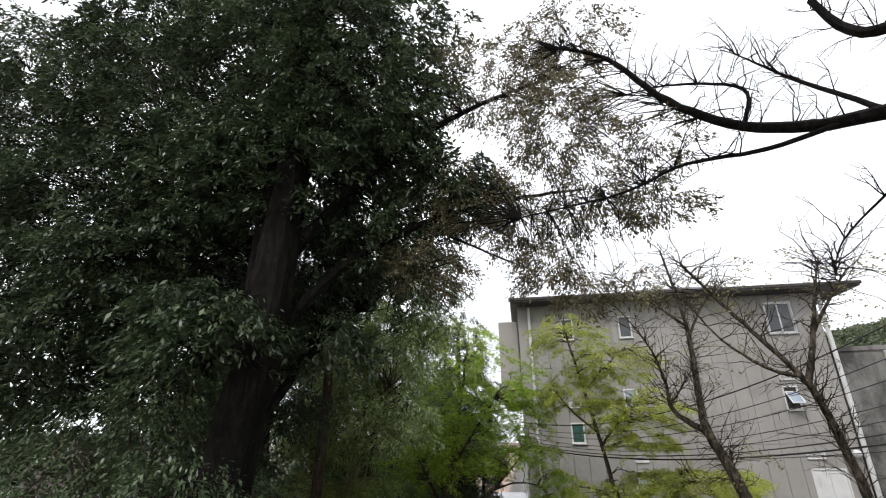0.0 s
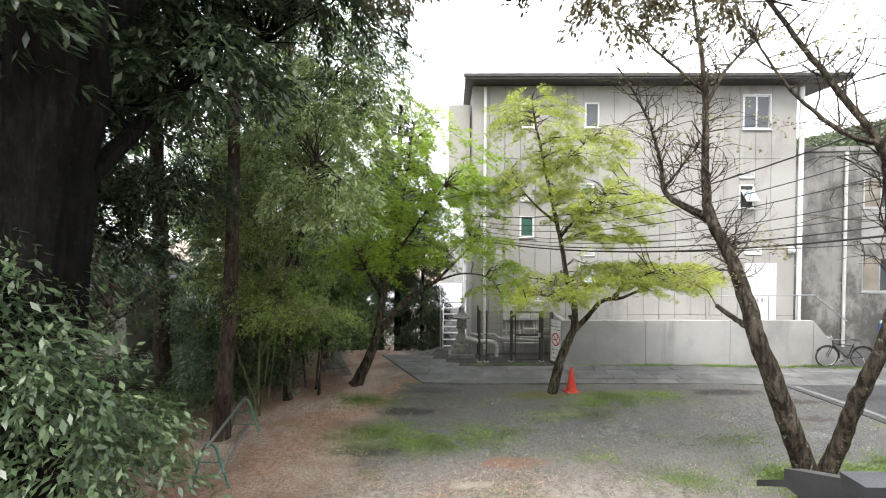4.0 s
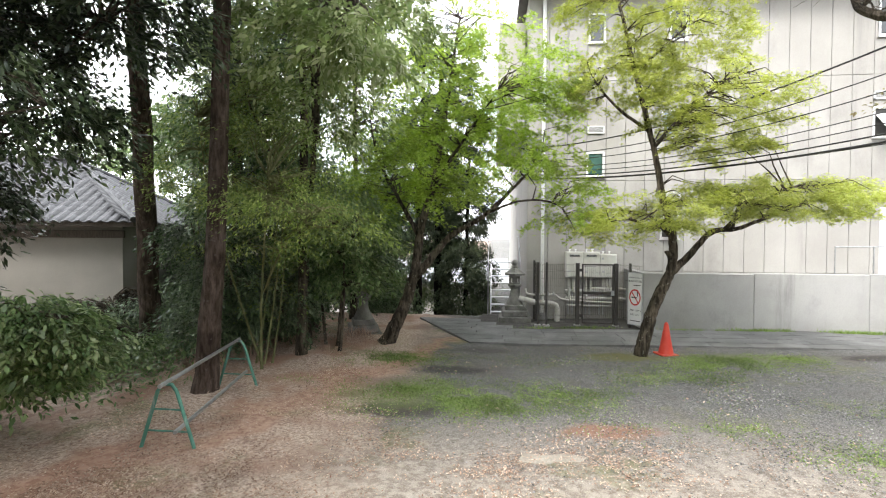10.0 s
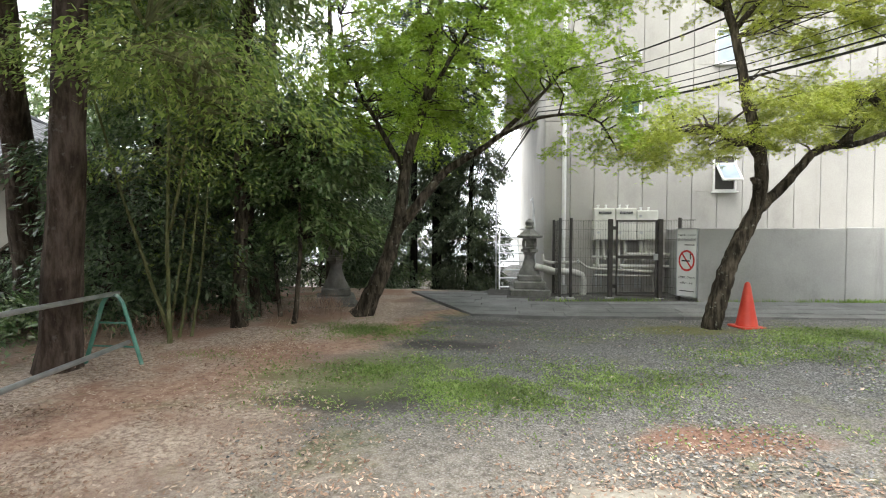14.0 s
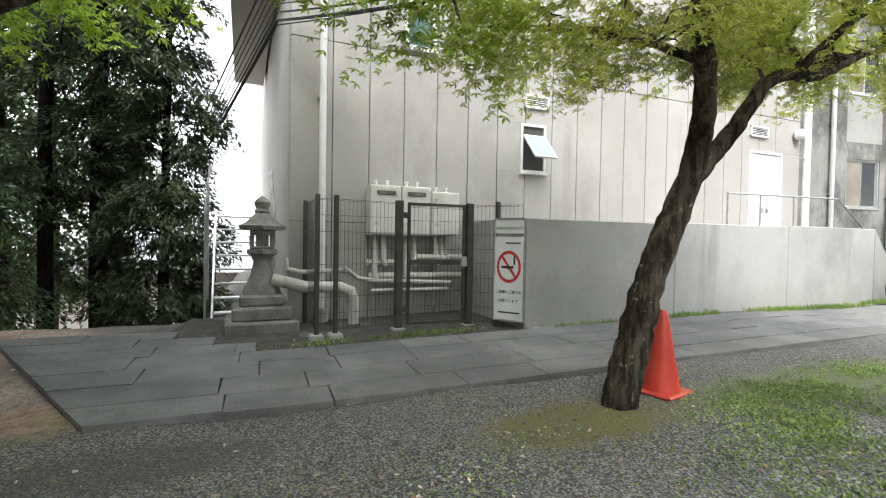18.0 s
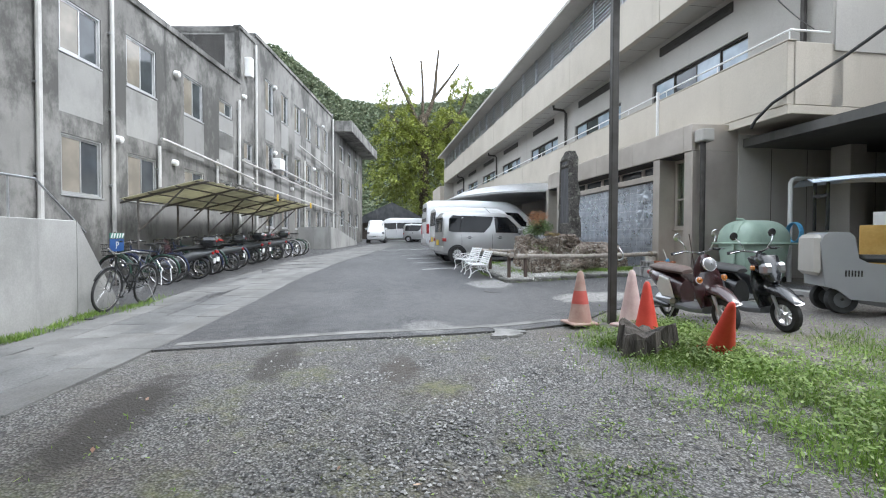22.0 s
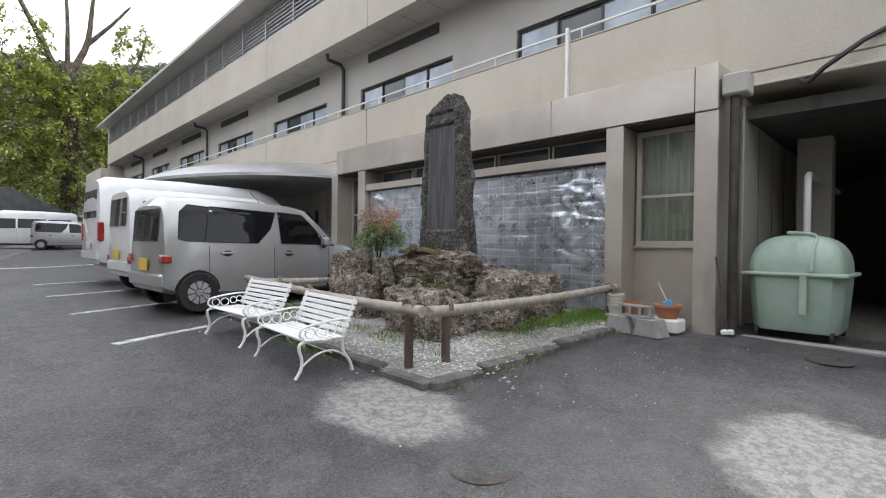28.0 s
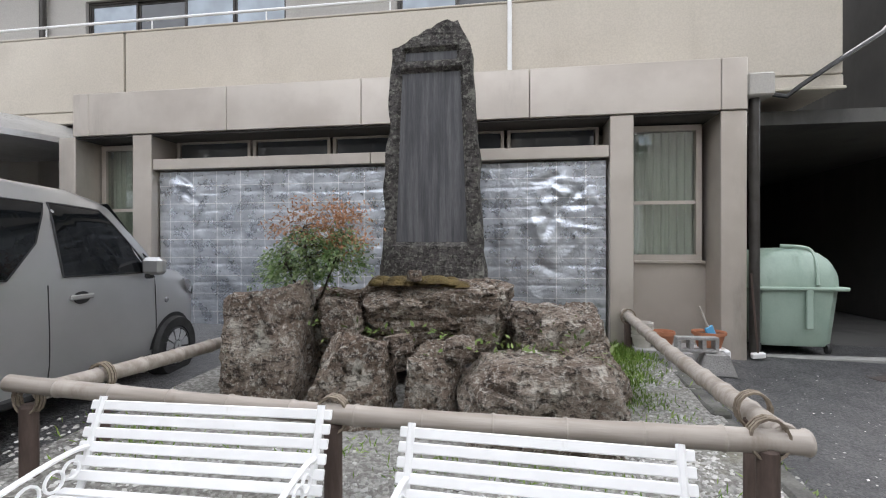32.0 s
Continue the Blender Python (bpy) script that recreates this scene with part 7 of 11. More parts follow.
ring.add([(0.23 + x, -0.054, 0.95 + z) for x, z in ((-0.12, 0.14), (-0.1, 0.17), (0.12, -0.14), (0.1, -0.17))], [(0, 1, 2, 3)])
ring.obj("ban_ring", M_RED, sg)
Geo().box((0.12, -0.0555, 0.93), (0.3, -0.053, 0.96)).box((0.3, -0.0555, 0.98), (0.325, -0.053, 1.1)).obj("cigarette", M_BLACK, sg)


def text(parent, name, body, at, size, mat, rot=(90, 0, 0), align="CENTER"):
    cu = bpy.data.curves.new(name, "FONT")
    cu.body, cu.size, cu.align_x, cu.extrude = body, size, align, 0.001
    ob = new(name, cu)
    ob.data.materials.append(mat)
    dep = bpy.context.evaluated_depsgraph_get()
    me = bpy.data.meshes.new_from_object(ob.evaluated_get(dep))
    bpy.data.objects.remove(ob)
    me.materials.clear()
    me.materials.append(mat)
    o = new(name, me)
    o.matrix_basis = pose(*at, *rot)
    o.parent = parent
    return o


text(sg, "lettering", "平成21年11月1日より", (0.23, -0.054, 1.47), 0.043, M_BLACK)
text(sg, "lettering", "敷地内全面禁煙", (0.23, -0.054, 1.37), 0.058, M_BLACK)
text(sg, "lettering", "ご理解とご協力を", (0.23, -0.054, 0.58), 0.05, M_BLACK)
text(sg, "lettering", "お願いします", (0.23, -0.054, 0.46), 0.05, M_BLACK)
for z, w in ((1.27, 0.2), (0.3, 0.3)):
    Geo().box((0.38 - w, -0.055, z), (0.4, -0.053, z + 0.02)).obj("small_print", M_BLACK, sg)

# stone lantern on three steps
lan = thing("stone_lantern", "weathered grey granite lantern on a stepped base", "lantern", (-0.23, 20.68, gz(0, 20.7)))
Geo().box((-0.56, -0.56, -0.1), (0.56, 0.56, 0.2), 0.03).obj("base_step", M_LANT, lan)
Geo().box((-0.45, -0.45, 0.2), (0.45, 0.45, 0.42), 0.03).obj("base_step", M_LANT, lan)
Geo().box((-0.34, -0.34, 0.42), (0.34, 0.34, 0.6), 0.03).obj("base_step", M_LANT, lan)
R = pose(0, 0, 0, 0, 0, 30)
Geo().lathe([(0.3, 0.6), (0.29, 0.66), (0.2, 0.86), (0.155, 1.02), (0.135, 1.14), (0.16, 1.2), (0.18, 1.22)], 12, R).obj("shaft", M_LANT, lan, smooth=True)
Geo().lathe([(0.16, 1.22), (0.27, 1.28), (0.27, 1.34), (0.18, 1.36)], 6, R).obj("table", M_LANT, lan)
fb = Geo().box((-0.1, -0.1, 1.4), (0.1, 0.1, 1.58), 0.01).obj("fire_box", M_LANT, lan)
for z0, z1 in ((1.355, 1.4), (1.58, 1.66)):
    Geo().box((-0.19, -0.19, z0), (0.19, 0.19, z1), 0.01).obj("fire_box_slab", M_LANT, fb)
for sx in (-1, 1):
    for sy in (-1, 1):
        Geo().box((sx * 0.16 - 0.035, sy * 0.16 - 0.035, 1.4), (sx * 0.16 + 0.035, sy * 0.16 + 0.035, 1.58), 0.006).obj("fire_box_pillar", M_LANT, fb)
Geo().lathe([(0.2, 1.66), (0.4, 1.68), (0.42, 1.74), (0.3, 1.79), (0.2, 1.88), (0.13, 1.95)], 6, R).obj("roof", M_LANT, lan)
Geo().lathe([(0.1, 1.95), (0.13, 1.98), (0.1, 2.03), (0.12, 2.08), (0.13, 2.13), (0.09, 2.19), (0.02, 2.24)], 12).obj("finial", M_LANT, lan, smooth=True)
lan.scale = (0.86, 0.86, 0.84)
# second lantern half hidden in the shrubs
ln2 = copy_thing(lan, pose(-4.35, 18.3, gz(-4.3, 18.3) - 0.15, 0, 0, 20))
ln2["label"] = "mossy stone lantern standing under the maple"

stairs = thing("steel_stair", "galvanised open-tread steel stair behind the stone lantern", "stair")
for x in (-0.95, -0.02):
    Geo().box((-0.02, -0.06, 0), (0.02, 0.06, 2.1), 0.004, Matrix.Translation((x, 22.2, -0.2)) @ pose(0, 0, 0, -32)).obj("stringer", M_STEEL, stairs)
for k in range(8):
    Geo().box((-0.93, 22.16 + 0.145 * k, 0.0 + 0.235 * k), (-0.04, 22.36 + 0.145 * k, 0.03 + 0.235 * k), 0.004).obj("tread", M_STEEL, stairs)
for x in (-1.05, 0.02):
    Geo().tube([(x, 22.15, -0.3), (x, 22.15, 1.7), (x, 23.3, 2.6), (x, 24.2, 2.6)], 0.02, 6).obj("handrail", M_STEEL, stairs)
    for y in (22.6, 23.0):
        Geo().tube([(x, y, 0.2), (x, y, 2.0 + (y - 22.15) * 0.5)], 0.015, 6).obj("baluster", M_STEEL, stairs)
shed = thing("low_shed", "pale low building glimpsed beyond the path's end", "building", (-9.5, 34, -2.6))
Geo().box((-7, 0, 0), (9, 6, 2.6)).obj("wall", M_WPIPE, shed)
Geo().prism([(-0.8, 2.5), (3, 3.8), (6.8, 2.5)], -7.6, 9.6, "x").obj("roof", M_STEEL, shed)

# ---- traffic cones ----
M_CONE = surf("orange-red cone plastic", (0.5, 0.04, 0.022), (0.58, 0.065, 0.035), 4, 0.5, 0.05, 60)
M_PINK = surf("sun-bleached pink cone plastic", (0.5, 0.36, 0.34), (0.6, 0.46, 0.43), 5, 0.65, 0.08, 60, grime=((0.3, 0.25, 0.2), 0.3, 4))
M_FADE = surf("faded orange cone plastic", (0.34, 0.2, 0.165), (0.43, 0.3, 0.25), 5, 0.65, 0.08, 60, grime=((0.25, 0.2, 0.15), 0.4, 3))
M_BAND = surf("red cone band", (0.45, 0.08, 0.06), (0.5, 0.11, 0.09), 5, 0.6, 0.05, 60)


def cone(label, at, mat, band=None, turn=0.0, lean=(0, 0), k=1.0):
    c = thing("traffic_cone", label, "traffic cone", at, turn, "traffic cones", lean=lean)
    Geo().lathe([(0.155, 0.035), (0.15, 0.05), (0.098, 0.33), (0.045, 0.64), (0.034, 0.68), (0.016, 0.7)], 22).obj("cone_body", mat, c, smooth=True)
    Geo().box((-0.19, -0.19, 0), (0.19, 0.19, 0.034), 0.012).obj("base", mat, c)
    c.scale = (k, k, k)
    if band:
        Geo().lathe([(0.1105, 0.27), (0.08, 0.44)], 22, caps=False).obj("band", band, c, smooth=True)
    return c


cone("bright red plastic traffic cone at the foot of a maple", (2.78, 16.42, gz(2.78, 16.42) - 0.01), M_CONE, turn=12)
cone("grubby faded traffic cone with a red band", (9.45, 11.78, gz(9.4, 11.7) + 0.02), M_FADE, M_BAND, 5)
cone("sun-bleached pale pink traffic cone", (9.01, 11.3, gz(9.0, 11.3) + 0.01), M_PINK, None, 30)
cone("bright orange-red traffic cone in the grass", (8.42, 11.44, gz(8.42, 11.44) - 0.02), M_CONE, None, 10, (0, 0), 0.9)
cone("bright orange-red traffic cone tilted in the grass", (7.62, 11.16, gz(7.6, 11.15) - 0.03), M_CONE, None, 10, (-13, -26), 0.86)

# ---- pipe barrier of two green trestles ----
M_GRN = surf("chipped green trestle paint", (0.06, 0.2, 0.15), (0.09, 0.26, 0.2), 7, 0.5, 0.1, 60, grime=((0.5, 0.52, 0.5), 0.3, 9))
bar = thing("pipe_barrier", "low barrier of a scaffold pipe on green trestles", "barrier")
ends = [Vector((-4.78, 11.1, 0)), Vector((-5.2, 13.45, 0))]
for e in ends:
    z = gz(e.x, e.y)
    tr = Geo().tube([(e.x - 0.33, e.y - 0.02, z - 0.02), (e.x - 0.12, e.y, z + 0.68), (e.x - 0.06, e.y, z + 0.76), (e.x + 0.06, e.y, z + 0.76), (e.x + 0.12, e.y, z + 0.68), (e.x + 0.33, e.y + 0.02, z - 0.02)], 0.022, 8).obj("trestle", M_GRN, bar, smooth=True)
    for h in (0.2, 0.46):
        w = 0.33 - 0.29 * h / 0.7 * 0.75
        Geo().tube([(e.x - w, e.y, z + h), (e.x + w, e.y, z + h)], 0.012, 6).obj("rung", M_GRN, tr)
d = (ends[1] - ends[0]).normalized()
Geo().tube([ends[0] - d * 0.18 + Vector((0, 0, 0.8)), ends[1] + d * 0.1 + Vector((0, 0, 0.79))], 0.025, 10).obj("top_pipe", M_STEEL, bar, smooth=True)
Geo().tube([ends[0] - d * 0.05 + Vector((0.12, 0, 0.22)), ends[1] + d * 0.1 + Vector((0.12, 0, 0.24))], 0.025, 10).obj("lower_pipe", M_STEEL, bar, smooth=True)

# ---- small roofed gate beside the stair ----
M_SEAM = surf("dark grey sheet-metal roofing", (0.05, 0.053, 0.056), (0.08, 0.083, 0.087), 2, 0.42, 0.06, 70, 0.4, grime=((0.14, 0.14, 0.14), 0.2, 2))
M_WOOD = surf("dark weathered timber", (0.05, 0.04, 0.032), (0.09, 0.075, 0.06), 6, 0.85, 0.4, 40, stretch=(6, 1, 1))
gt = thing("roofed_gate", "small gate with a dark standing-seam metal roof", "gate", (1.7, 5.62, 0.06))
Geo().prism([(-0.06, 2.9), (0.06, 2.9), (0.09, 2.98), (-0.09, 2.98)], -0.08, 5.2, "x").obj("ridge_cap", M_SEAM, gt)
Geo().prism([(0.02, 2.9), (-0.5, 2.7), (-1.15, 2.38), (-1.15, 2.33), (-0.5, 2.65), (0.02, 2.84)], 0.1, 5.2, "x").obj("roof_slope", M_SEAM, gt)
Geo().prism([(-0.02, 2.9), (0.5, 2.72), (1.1, 2.42), (1.1, 2.37), (0.5, 2.67), (-0.02, 2.84)], 0.1, 5.2, "x").obj("roof_slope", M_SEAM, gt)
for k in range(13):
    x = 0.42 + 0.38 * k
    Geo().tube([(x, -0.06, 2.9), (x, -0.5, 2.72), (x, -1.15, 2.4)], 0.022, 6).obj("seam", M_SEAM, gt)
    Geo().tube([(x, 0.06, 2.9), (x, 0.5, 2.74), (x, 1.1, 2.44)], 0.022, 6).obj("seam", M_SEAM, gt)
Geo().prism([(0.12, 2.92), (-0.5, 2.74), (-1.15, 2.4), (-1.15, 2.28), (-0.5, 2.6), (0.0, 2.78), (0.5, 2.62), (0.62, 2.62), (0.62, 2.74)], -0.02, 0.1, "x").obj("verge_board", M_SEAM, gt)
Geo().box((0.02, 0.42, 2.55), (0.5, 0.56, 2.7), 0.01).obj("purlin_end", M_WOOD, gt)
Geo().box((0.1, -0.06, 2.5), (5.1, 0.06, 2.72), 0.01).obj("beam", M_WOOD, gt)
for x in (0.7, 3.2):
    Geo().box((x - 0.08, -0.08, gz(1.5 + x, 5.7) - 0.3), (x + 0.08, 0.08, 2.5), 0.01).obj("gate_post", M_WOOD, gt)

# ---- mossy slatted fence at the terrace ----
M_MOSS = surf("moss-covered timber", (0.1, 0.12, 0.03), (0.2, 0.21, 0.07), 8, 0.95, 0.5, 60)
M_PALE = surf("grey weathered slats", (0.18, 0.17, 0.155), (0.28, 0.265, 0.24), 6, 0.9, 0.3, 40, stretch=(1, 1, 0.2))
ft = thing("slat_fence", "grey timber slat fence with a mossy top rail", "fence", (-2.98, 4.75, 0.4), 6)
Geo().box((-4.0, -0.09, 2.53), (0.0, 0.09, 2.6), 0.015).obj("top_rail", M_MOSS, ft)
for k in range(26):
    Geo().box((-0.09 - 0.155 * k, -0.03, 1.2), (-0.02 - 0.155 * k, 0.03, 2.53), 0.006).obj("slat", M_PALE, ft)
Geo().box((-4.0, 0.03, 1.6), (0.0, 0.06, 1.7), 0.006).obj("cross_rail", M_PALE, ft)

# ---- tiled house beyond the wood ----
M_TILE = surf("grey glazed roof tile", (0.035, 0.036, 0.042), (0.08, 0.081, 0.088), 3, 0.55, 0.05, 60, rand=0.3)
M_PLAST = wall_mat("weathered plaster", (0.17, 0.163, 0.145), (0.23, 0.22, 0.197), (0.2, 0.19, 0.17), (0.18, 0.17, 0.15), 0.3)
hs = thing("tiled_house", "single-storey plastered house with a hipped grey tiled roof", "house", (-10.1, 17.25, 0.0), 12)
Geo().box((-9.6, 0.55, -0.4), (-0.55, 6.0, 2.78)).obj("wall", M_PLAST, hs)
Geo().box((-9.8, 0.48, 2.48), (-0.48, 0.56, 2.68), 0.01).obj("eave_beam", M_WOOD, hs)
Geo().box((-9.6, 0.5, 0.45), (-0.55, 0.56, 0.62)).obj("sill_board", M_WOOD, hs)
RUN, RISE = 3.3, 1.95
deck = Geo()
deck.v = [(-10.2, 0, 2.78), (0, 0, 2.78), (0, 6.6, 2.78), (-10.2, 6.6, 2.78), (-10.2, 0, 2.88), (0, 0, 2.88), (0, 6.6, 2.88), (-10.2, 6.6, 2.88), (-10.2, RUN, 2.88 + RISE), (-RUN, RUN, 2.88 + RISE)]
deck.f = [(3, 2, 1, 0), (0, 1, 5, 4), (1, 2, 6, 5), (2, 3, 7, 6), (3, 0, 4, 8, 7), (4, 5, 9, 8), (5, 6, 9), (6, 7, 8, 9)]
deck.obj("roof_deck", M_WOOD, hs)
tile = Geo()
prof = [(-0.14, 0.0), (-0.1, 0.035), (-0.04, 0.05), (0.02, 0.03), (0.06, 0.0), (0.14, 0.012)]
tile.v = [(x, y, z + y * 0.05) for y in (0.0, 0.34) for x, z in prof] + [(x, 0.0, z - 0.03) for x, z in prof]
tile.f = [(i, i + 1, 7 + i, 6 + i) for i in range(5)] + [(12 + i, 13 + i, i + 1, i) for i in range(5)]
t0 = tile.obj("roof_tile", M_TILE, hs)
sl = math.atan2(RISE, RUN)
spots = []
for j in range(13):
    up = -0.06 + 0.29 * j * math.cos(sl)
    z = 2.9 + max(up, -0.03) * RISE / RUN
    spots += [Matrix.Translation((-0.16 - 0.27 * i, up, z)) @ pose(0, 0, 0, math.degrees(sl) - 4) for i in range(20) if 0.16 + 0.27 * i > up - 0.05]
    spots += [Matrix.Translation((-up, 0.16 + 0.27 * i, z)) @ pose(0, 0, 0, 0, 0, 90) @ pose(0, 0, 0, math.degrees(sl) - 4) for i in range(24) if up - 0.05 < 0.16 + 0.27 * i < 6.6 - up]
t0.matrix_basis = spots[0]
for m in spots[1:]:
    o = new("roof_tile", t0.data)
    o.parent, o.matrix_basis = hs, m
Geo().tube([(-10.2, RUN, 2.98 + RISE), (-RUN + 0.05, RUN, 2.98 + RISE)], 0.11, 8).obj("ridge", M_TILE, hs)
for y1 in (0.0, 6.6):
    Geo().tube([(-RUN, RUN, 2.93 + RISE), (0.0, y1, 2.95)], 0.085, 8).obj("hip_ridge", M_TILE, hs)
for k in range(3):
    Geo().box((-10.2, RUN - 0.12, 2.86 - 0.06 * k + RISE), (-RUN, RUN + 0.12, 2.9 - 0.06 * k + RISE), 0.01).obj("ridge_course", M_TILE, hs)

# ---- overhead cables ----
M_WIRE = surf("black cable sheath", (0.02, 0.02, 0.02), (0.03, 0.03, 0.03), 5, 0.6, 0.02, 50)
for k, (z0, z1, sag, r) in enumerate(((5.25, 10.4, 2.1, 0.017), (5.05, 9.3, 1.95, 0.01), (4.9, 8.5, 1.8, 0.01), (4.75, 7.7, 1.7, 0.009), (4.6, 6.9, 1.45, 0.009), (4.5, 6.4, 1.35, 0.014), (4.4, 5.9, 1.2, 0.022), (4.35, 5.2, 0.9, 0.009))):
    p0, p1 = Vector((-0.05, 20.5 + 0.04 * k, z0)), Vector((12.6, 5.2, z1 + 0.6))
    pts = [p0.lerp(p1, i / 40) - Vector((0, 0, sag * 4 * (i / 40) * (1 - i / 40))) for i in range(41)]
    back = [Vector((-3.2, 31, 1.5 + 0.3 * k)), Vector((-1.2, 25, z0 - 1.2))]
    c = Geo().tube(back + pts, r, 5).obj("overhead_cable", M_WIRE)
    tagged(c, "black overhead cable slung across the yard" if r < 0.02 else "thick black overhead cable slung across the yard", "cable", "overhead cables")
hk = Geo().tube([(6.0, 2.0, 8.5), (9.0, 4.8, 6.3), (10.9, 6.4, 4.6), (11.8, 6.98, 4.02), (12.15, 7.03, 3.78), (12.3, 7.0, 3.66), (12.4, 6.9, 3.72)], 0.03, 7).obj("service_cable", M_WIRE, smooth=True)
tagged(hk, "thick black service cable looping to the balcony's corner", "cable", "overhead cables")

# ---- memorial bed: rocks, standing stone, gravel, kerbs, bamboo rail ----
def rock_mat(name, c1, c2, vein, pale):
    m, n, l, p = tree_of(name)
    tc = n.new("ShaderNodeTexCoord")
    v = tc.outputs["Object"]
    a = noise_tex(n, l, v, 2.6, 9, None, 0.65)
    b = noise_tex(n, l, v, 11, 9, (1, 1, 2.2), 0.7)
    col = mix(n, l, ramp_of(n, l, a, 0.35, 0.65), c1, c2)
    oi = n.new("ShaderNodeObjectInfo")
    col = mix(n, l, ramp_of(n, l, oi.outputs["Random"], 0.0, 1.0, 0.0, 0.6), col, (0.2, 0.14, 0.1))
    col = mix(n, l, ramp_of(n, l, b, 0.5, 0.6, 0, 0.9), col, vein)
    col = mix(n, l, ramp_of(n, l, noise_tex(n, l, v, 5, 8, None, 0.7), 0.54, 0.64, 0, 0.75), col, pale)
    col = mix(n, l, ramp_of(n, l, noise_tex(n, l, v, 30, 8, None, 0.75), 0.5, 0.62, 0, 0.7), col, pale)
    col = mix(n, l, ramp_of(n, l, noise_tex(n, l, v, 21, 8, None, 0.75), 0.52, 0.64, 0, 0.8), col, vein)
    crack = n.new("ShaderNodeTexVoronoi")
    crack.feature = "DISTANCE_TO_EDGE"
    crack.inputs["Scale"].default_value = 3.4
    wob = n.new("ShaderNodeMix")
    wob.data_type = "RGBA"
    wob.inputs[0].default_value = 0.35
    nz = n.new("ShaderNodeTexNoise")
    nz.inputs["Scale"].default_value = 4
    l.new(v, nz.inputs["Vector"])
    l.new(v, wob.inputs[6])
    l.new(nz.outputs["Color"], wob.inputs[7])
    l.new(wob.outputs[2], crack.inputs["Vector"])
    col = mix(n, l, ramp_of(n, l, crack.outputs["Distance"], 0.0, 0.02, 0.35, 0.0), col, (0.035, 0.03, 0.028))
    l.new(col, p.inputs["Base Color"])
    p.inputs["Roughness"].default_value = 0.9
    p.inputs["Specular IOR Level"].default_value = 0.25
    bump(n, l, p, b, 1.0, 0.1)
    return m


M_ROCK = rock_mat("brown-grey layered rock", (0.19, 0.14, 0.108), (0.46, 0.388, 0.32), (0.042, 0.031, 0.025), (0.72, 0.68, 0.6))
M_STELE = surf("dark slate stele", (0.06, 0.06, 0.066), (0.12, 0.12, 0.127), 4, 0.7, 0.3, 40, stretch=(5, 1, 0.3))
M_STEDGE = rock_mat("lichened stele edge", (0.07, 0.064, 0.062), (0.16, 0.148, 0.142), (0.035, 0.032, 0.031), (0.34, 0.34, 0.29))


def rock(label, at, size, seed, turn=0.0, rough=0.34, flat=1.0):
    """A broken boulder: a cut block roughened by folded noise."""
    rng = random.Random(seed)
    bmx = bmesh.new()
    bmesh.ops.create_icosphere(bmx, subdivisions=5, radius=1.0)
    planes = [(Vector((rng.uniform(-1, 1), rng.uniform(-1, 1), rng.uniform(-0.2, 1))).normalized(), rng.uniform(0.7, 0.86)) for _ in range(7)]
    for nv in ((1, 0, 0), (-1, 0, 0), (0, 1, 0), (0, -1, 0), (0, 0, 1), (0, 0, -1)):
        planes.append(((Vector(nv) + Vector([rng.uniform(-0.22, 0.22) for _ in range(3)])).normalized(), rng.uniform(0.56, 0.68)))
    off = Vector((rng.uniform(0, 50), rng.uniform(0, 50), rng.uniform(0, 50)))
    dip = Vector((rng.uniform(-0.5, 0.5), rng.uniform(-0.5, 0.5), 1)).normalized()
    for v in bmx.verts:
        d = v.co.normalized()
        r = min([1.0] + [k / max(d.dot(nv), 0.05) for nv, k in planes])
        p = d * r
        h = p.dot(dip) * 5 + noise.noise(p * 2 + off) * 0.8
        ledge = (h - math.floor(h)) ** 3 * -0.035
        big = noise.noise(p * 1.4 + off) * 0.06
        ridge = (0.5 - abs(noise.noise(p * 3.6 + off))) * 0.11
        grit = noise.noise(p * 8 + off) * 0.055 + noise.noise(p * 20 + off) * 0.04
        crack = -0.14 * max(0, 0.05 - abs(noise.noise(p * 1.7 + off * 2))) / 0.05
        v.co = p * (1.06 + (big + ledge + ridge + grit + crack) * rough / 0.34)
    reach = [max(abs(v.co[k]) for v in bmx.verts) for k in range(3)]
    for v in bmx.verts:
        v.co = Vector([v.co[k] * size[k] / reach[k] for k in range(3)])
        v.co.z = min(v.co.z, size[2] * flat + 0.02 * noise.noise(v.co * 5))
    me = bpy.data.meshes.new("rock")
    bmx.to_mesh(me)
    bmx.free()
    me.polygons.foreach_set("use_smooth", [True] * len(me.polygons))
    me.set_sharp_from_angle(angle=radians(26))
    me.materials.append(M_ROCK)
    ob = new("rock", me)
    ob.matrix_basis = pose(*at, 0, 0, turn)
    return tagged(ob, label, "rock", "rocks of the memorial mound")


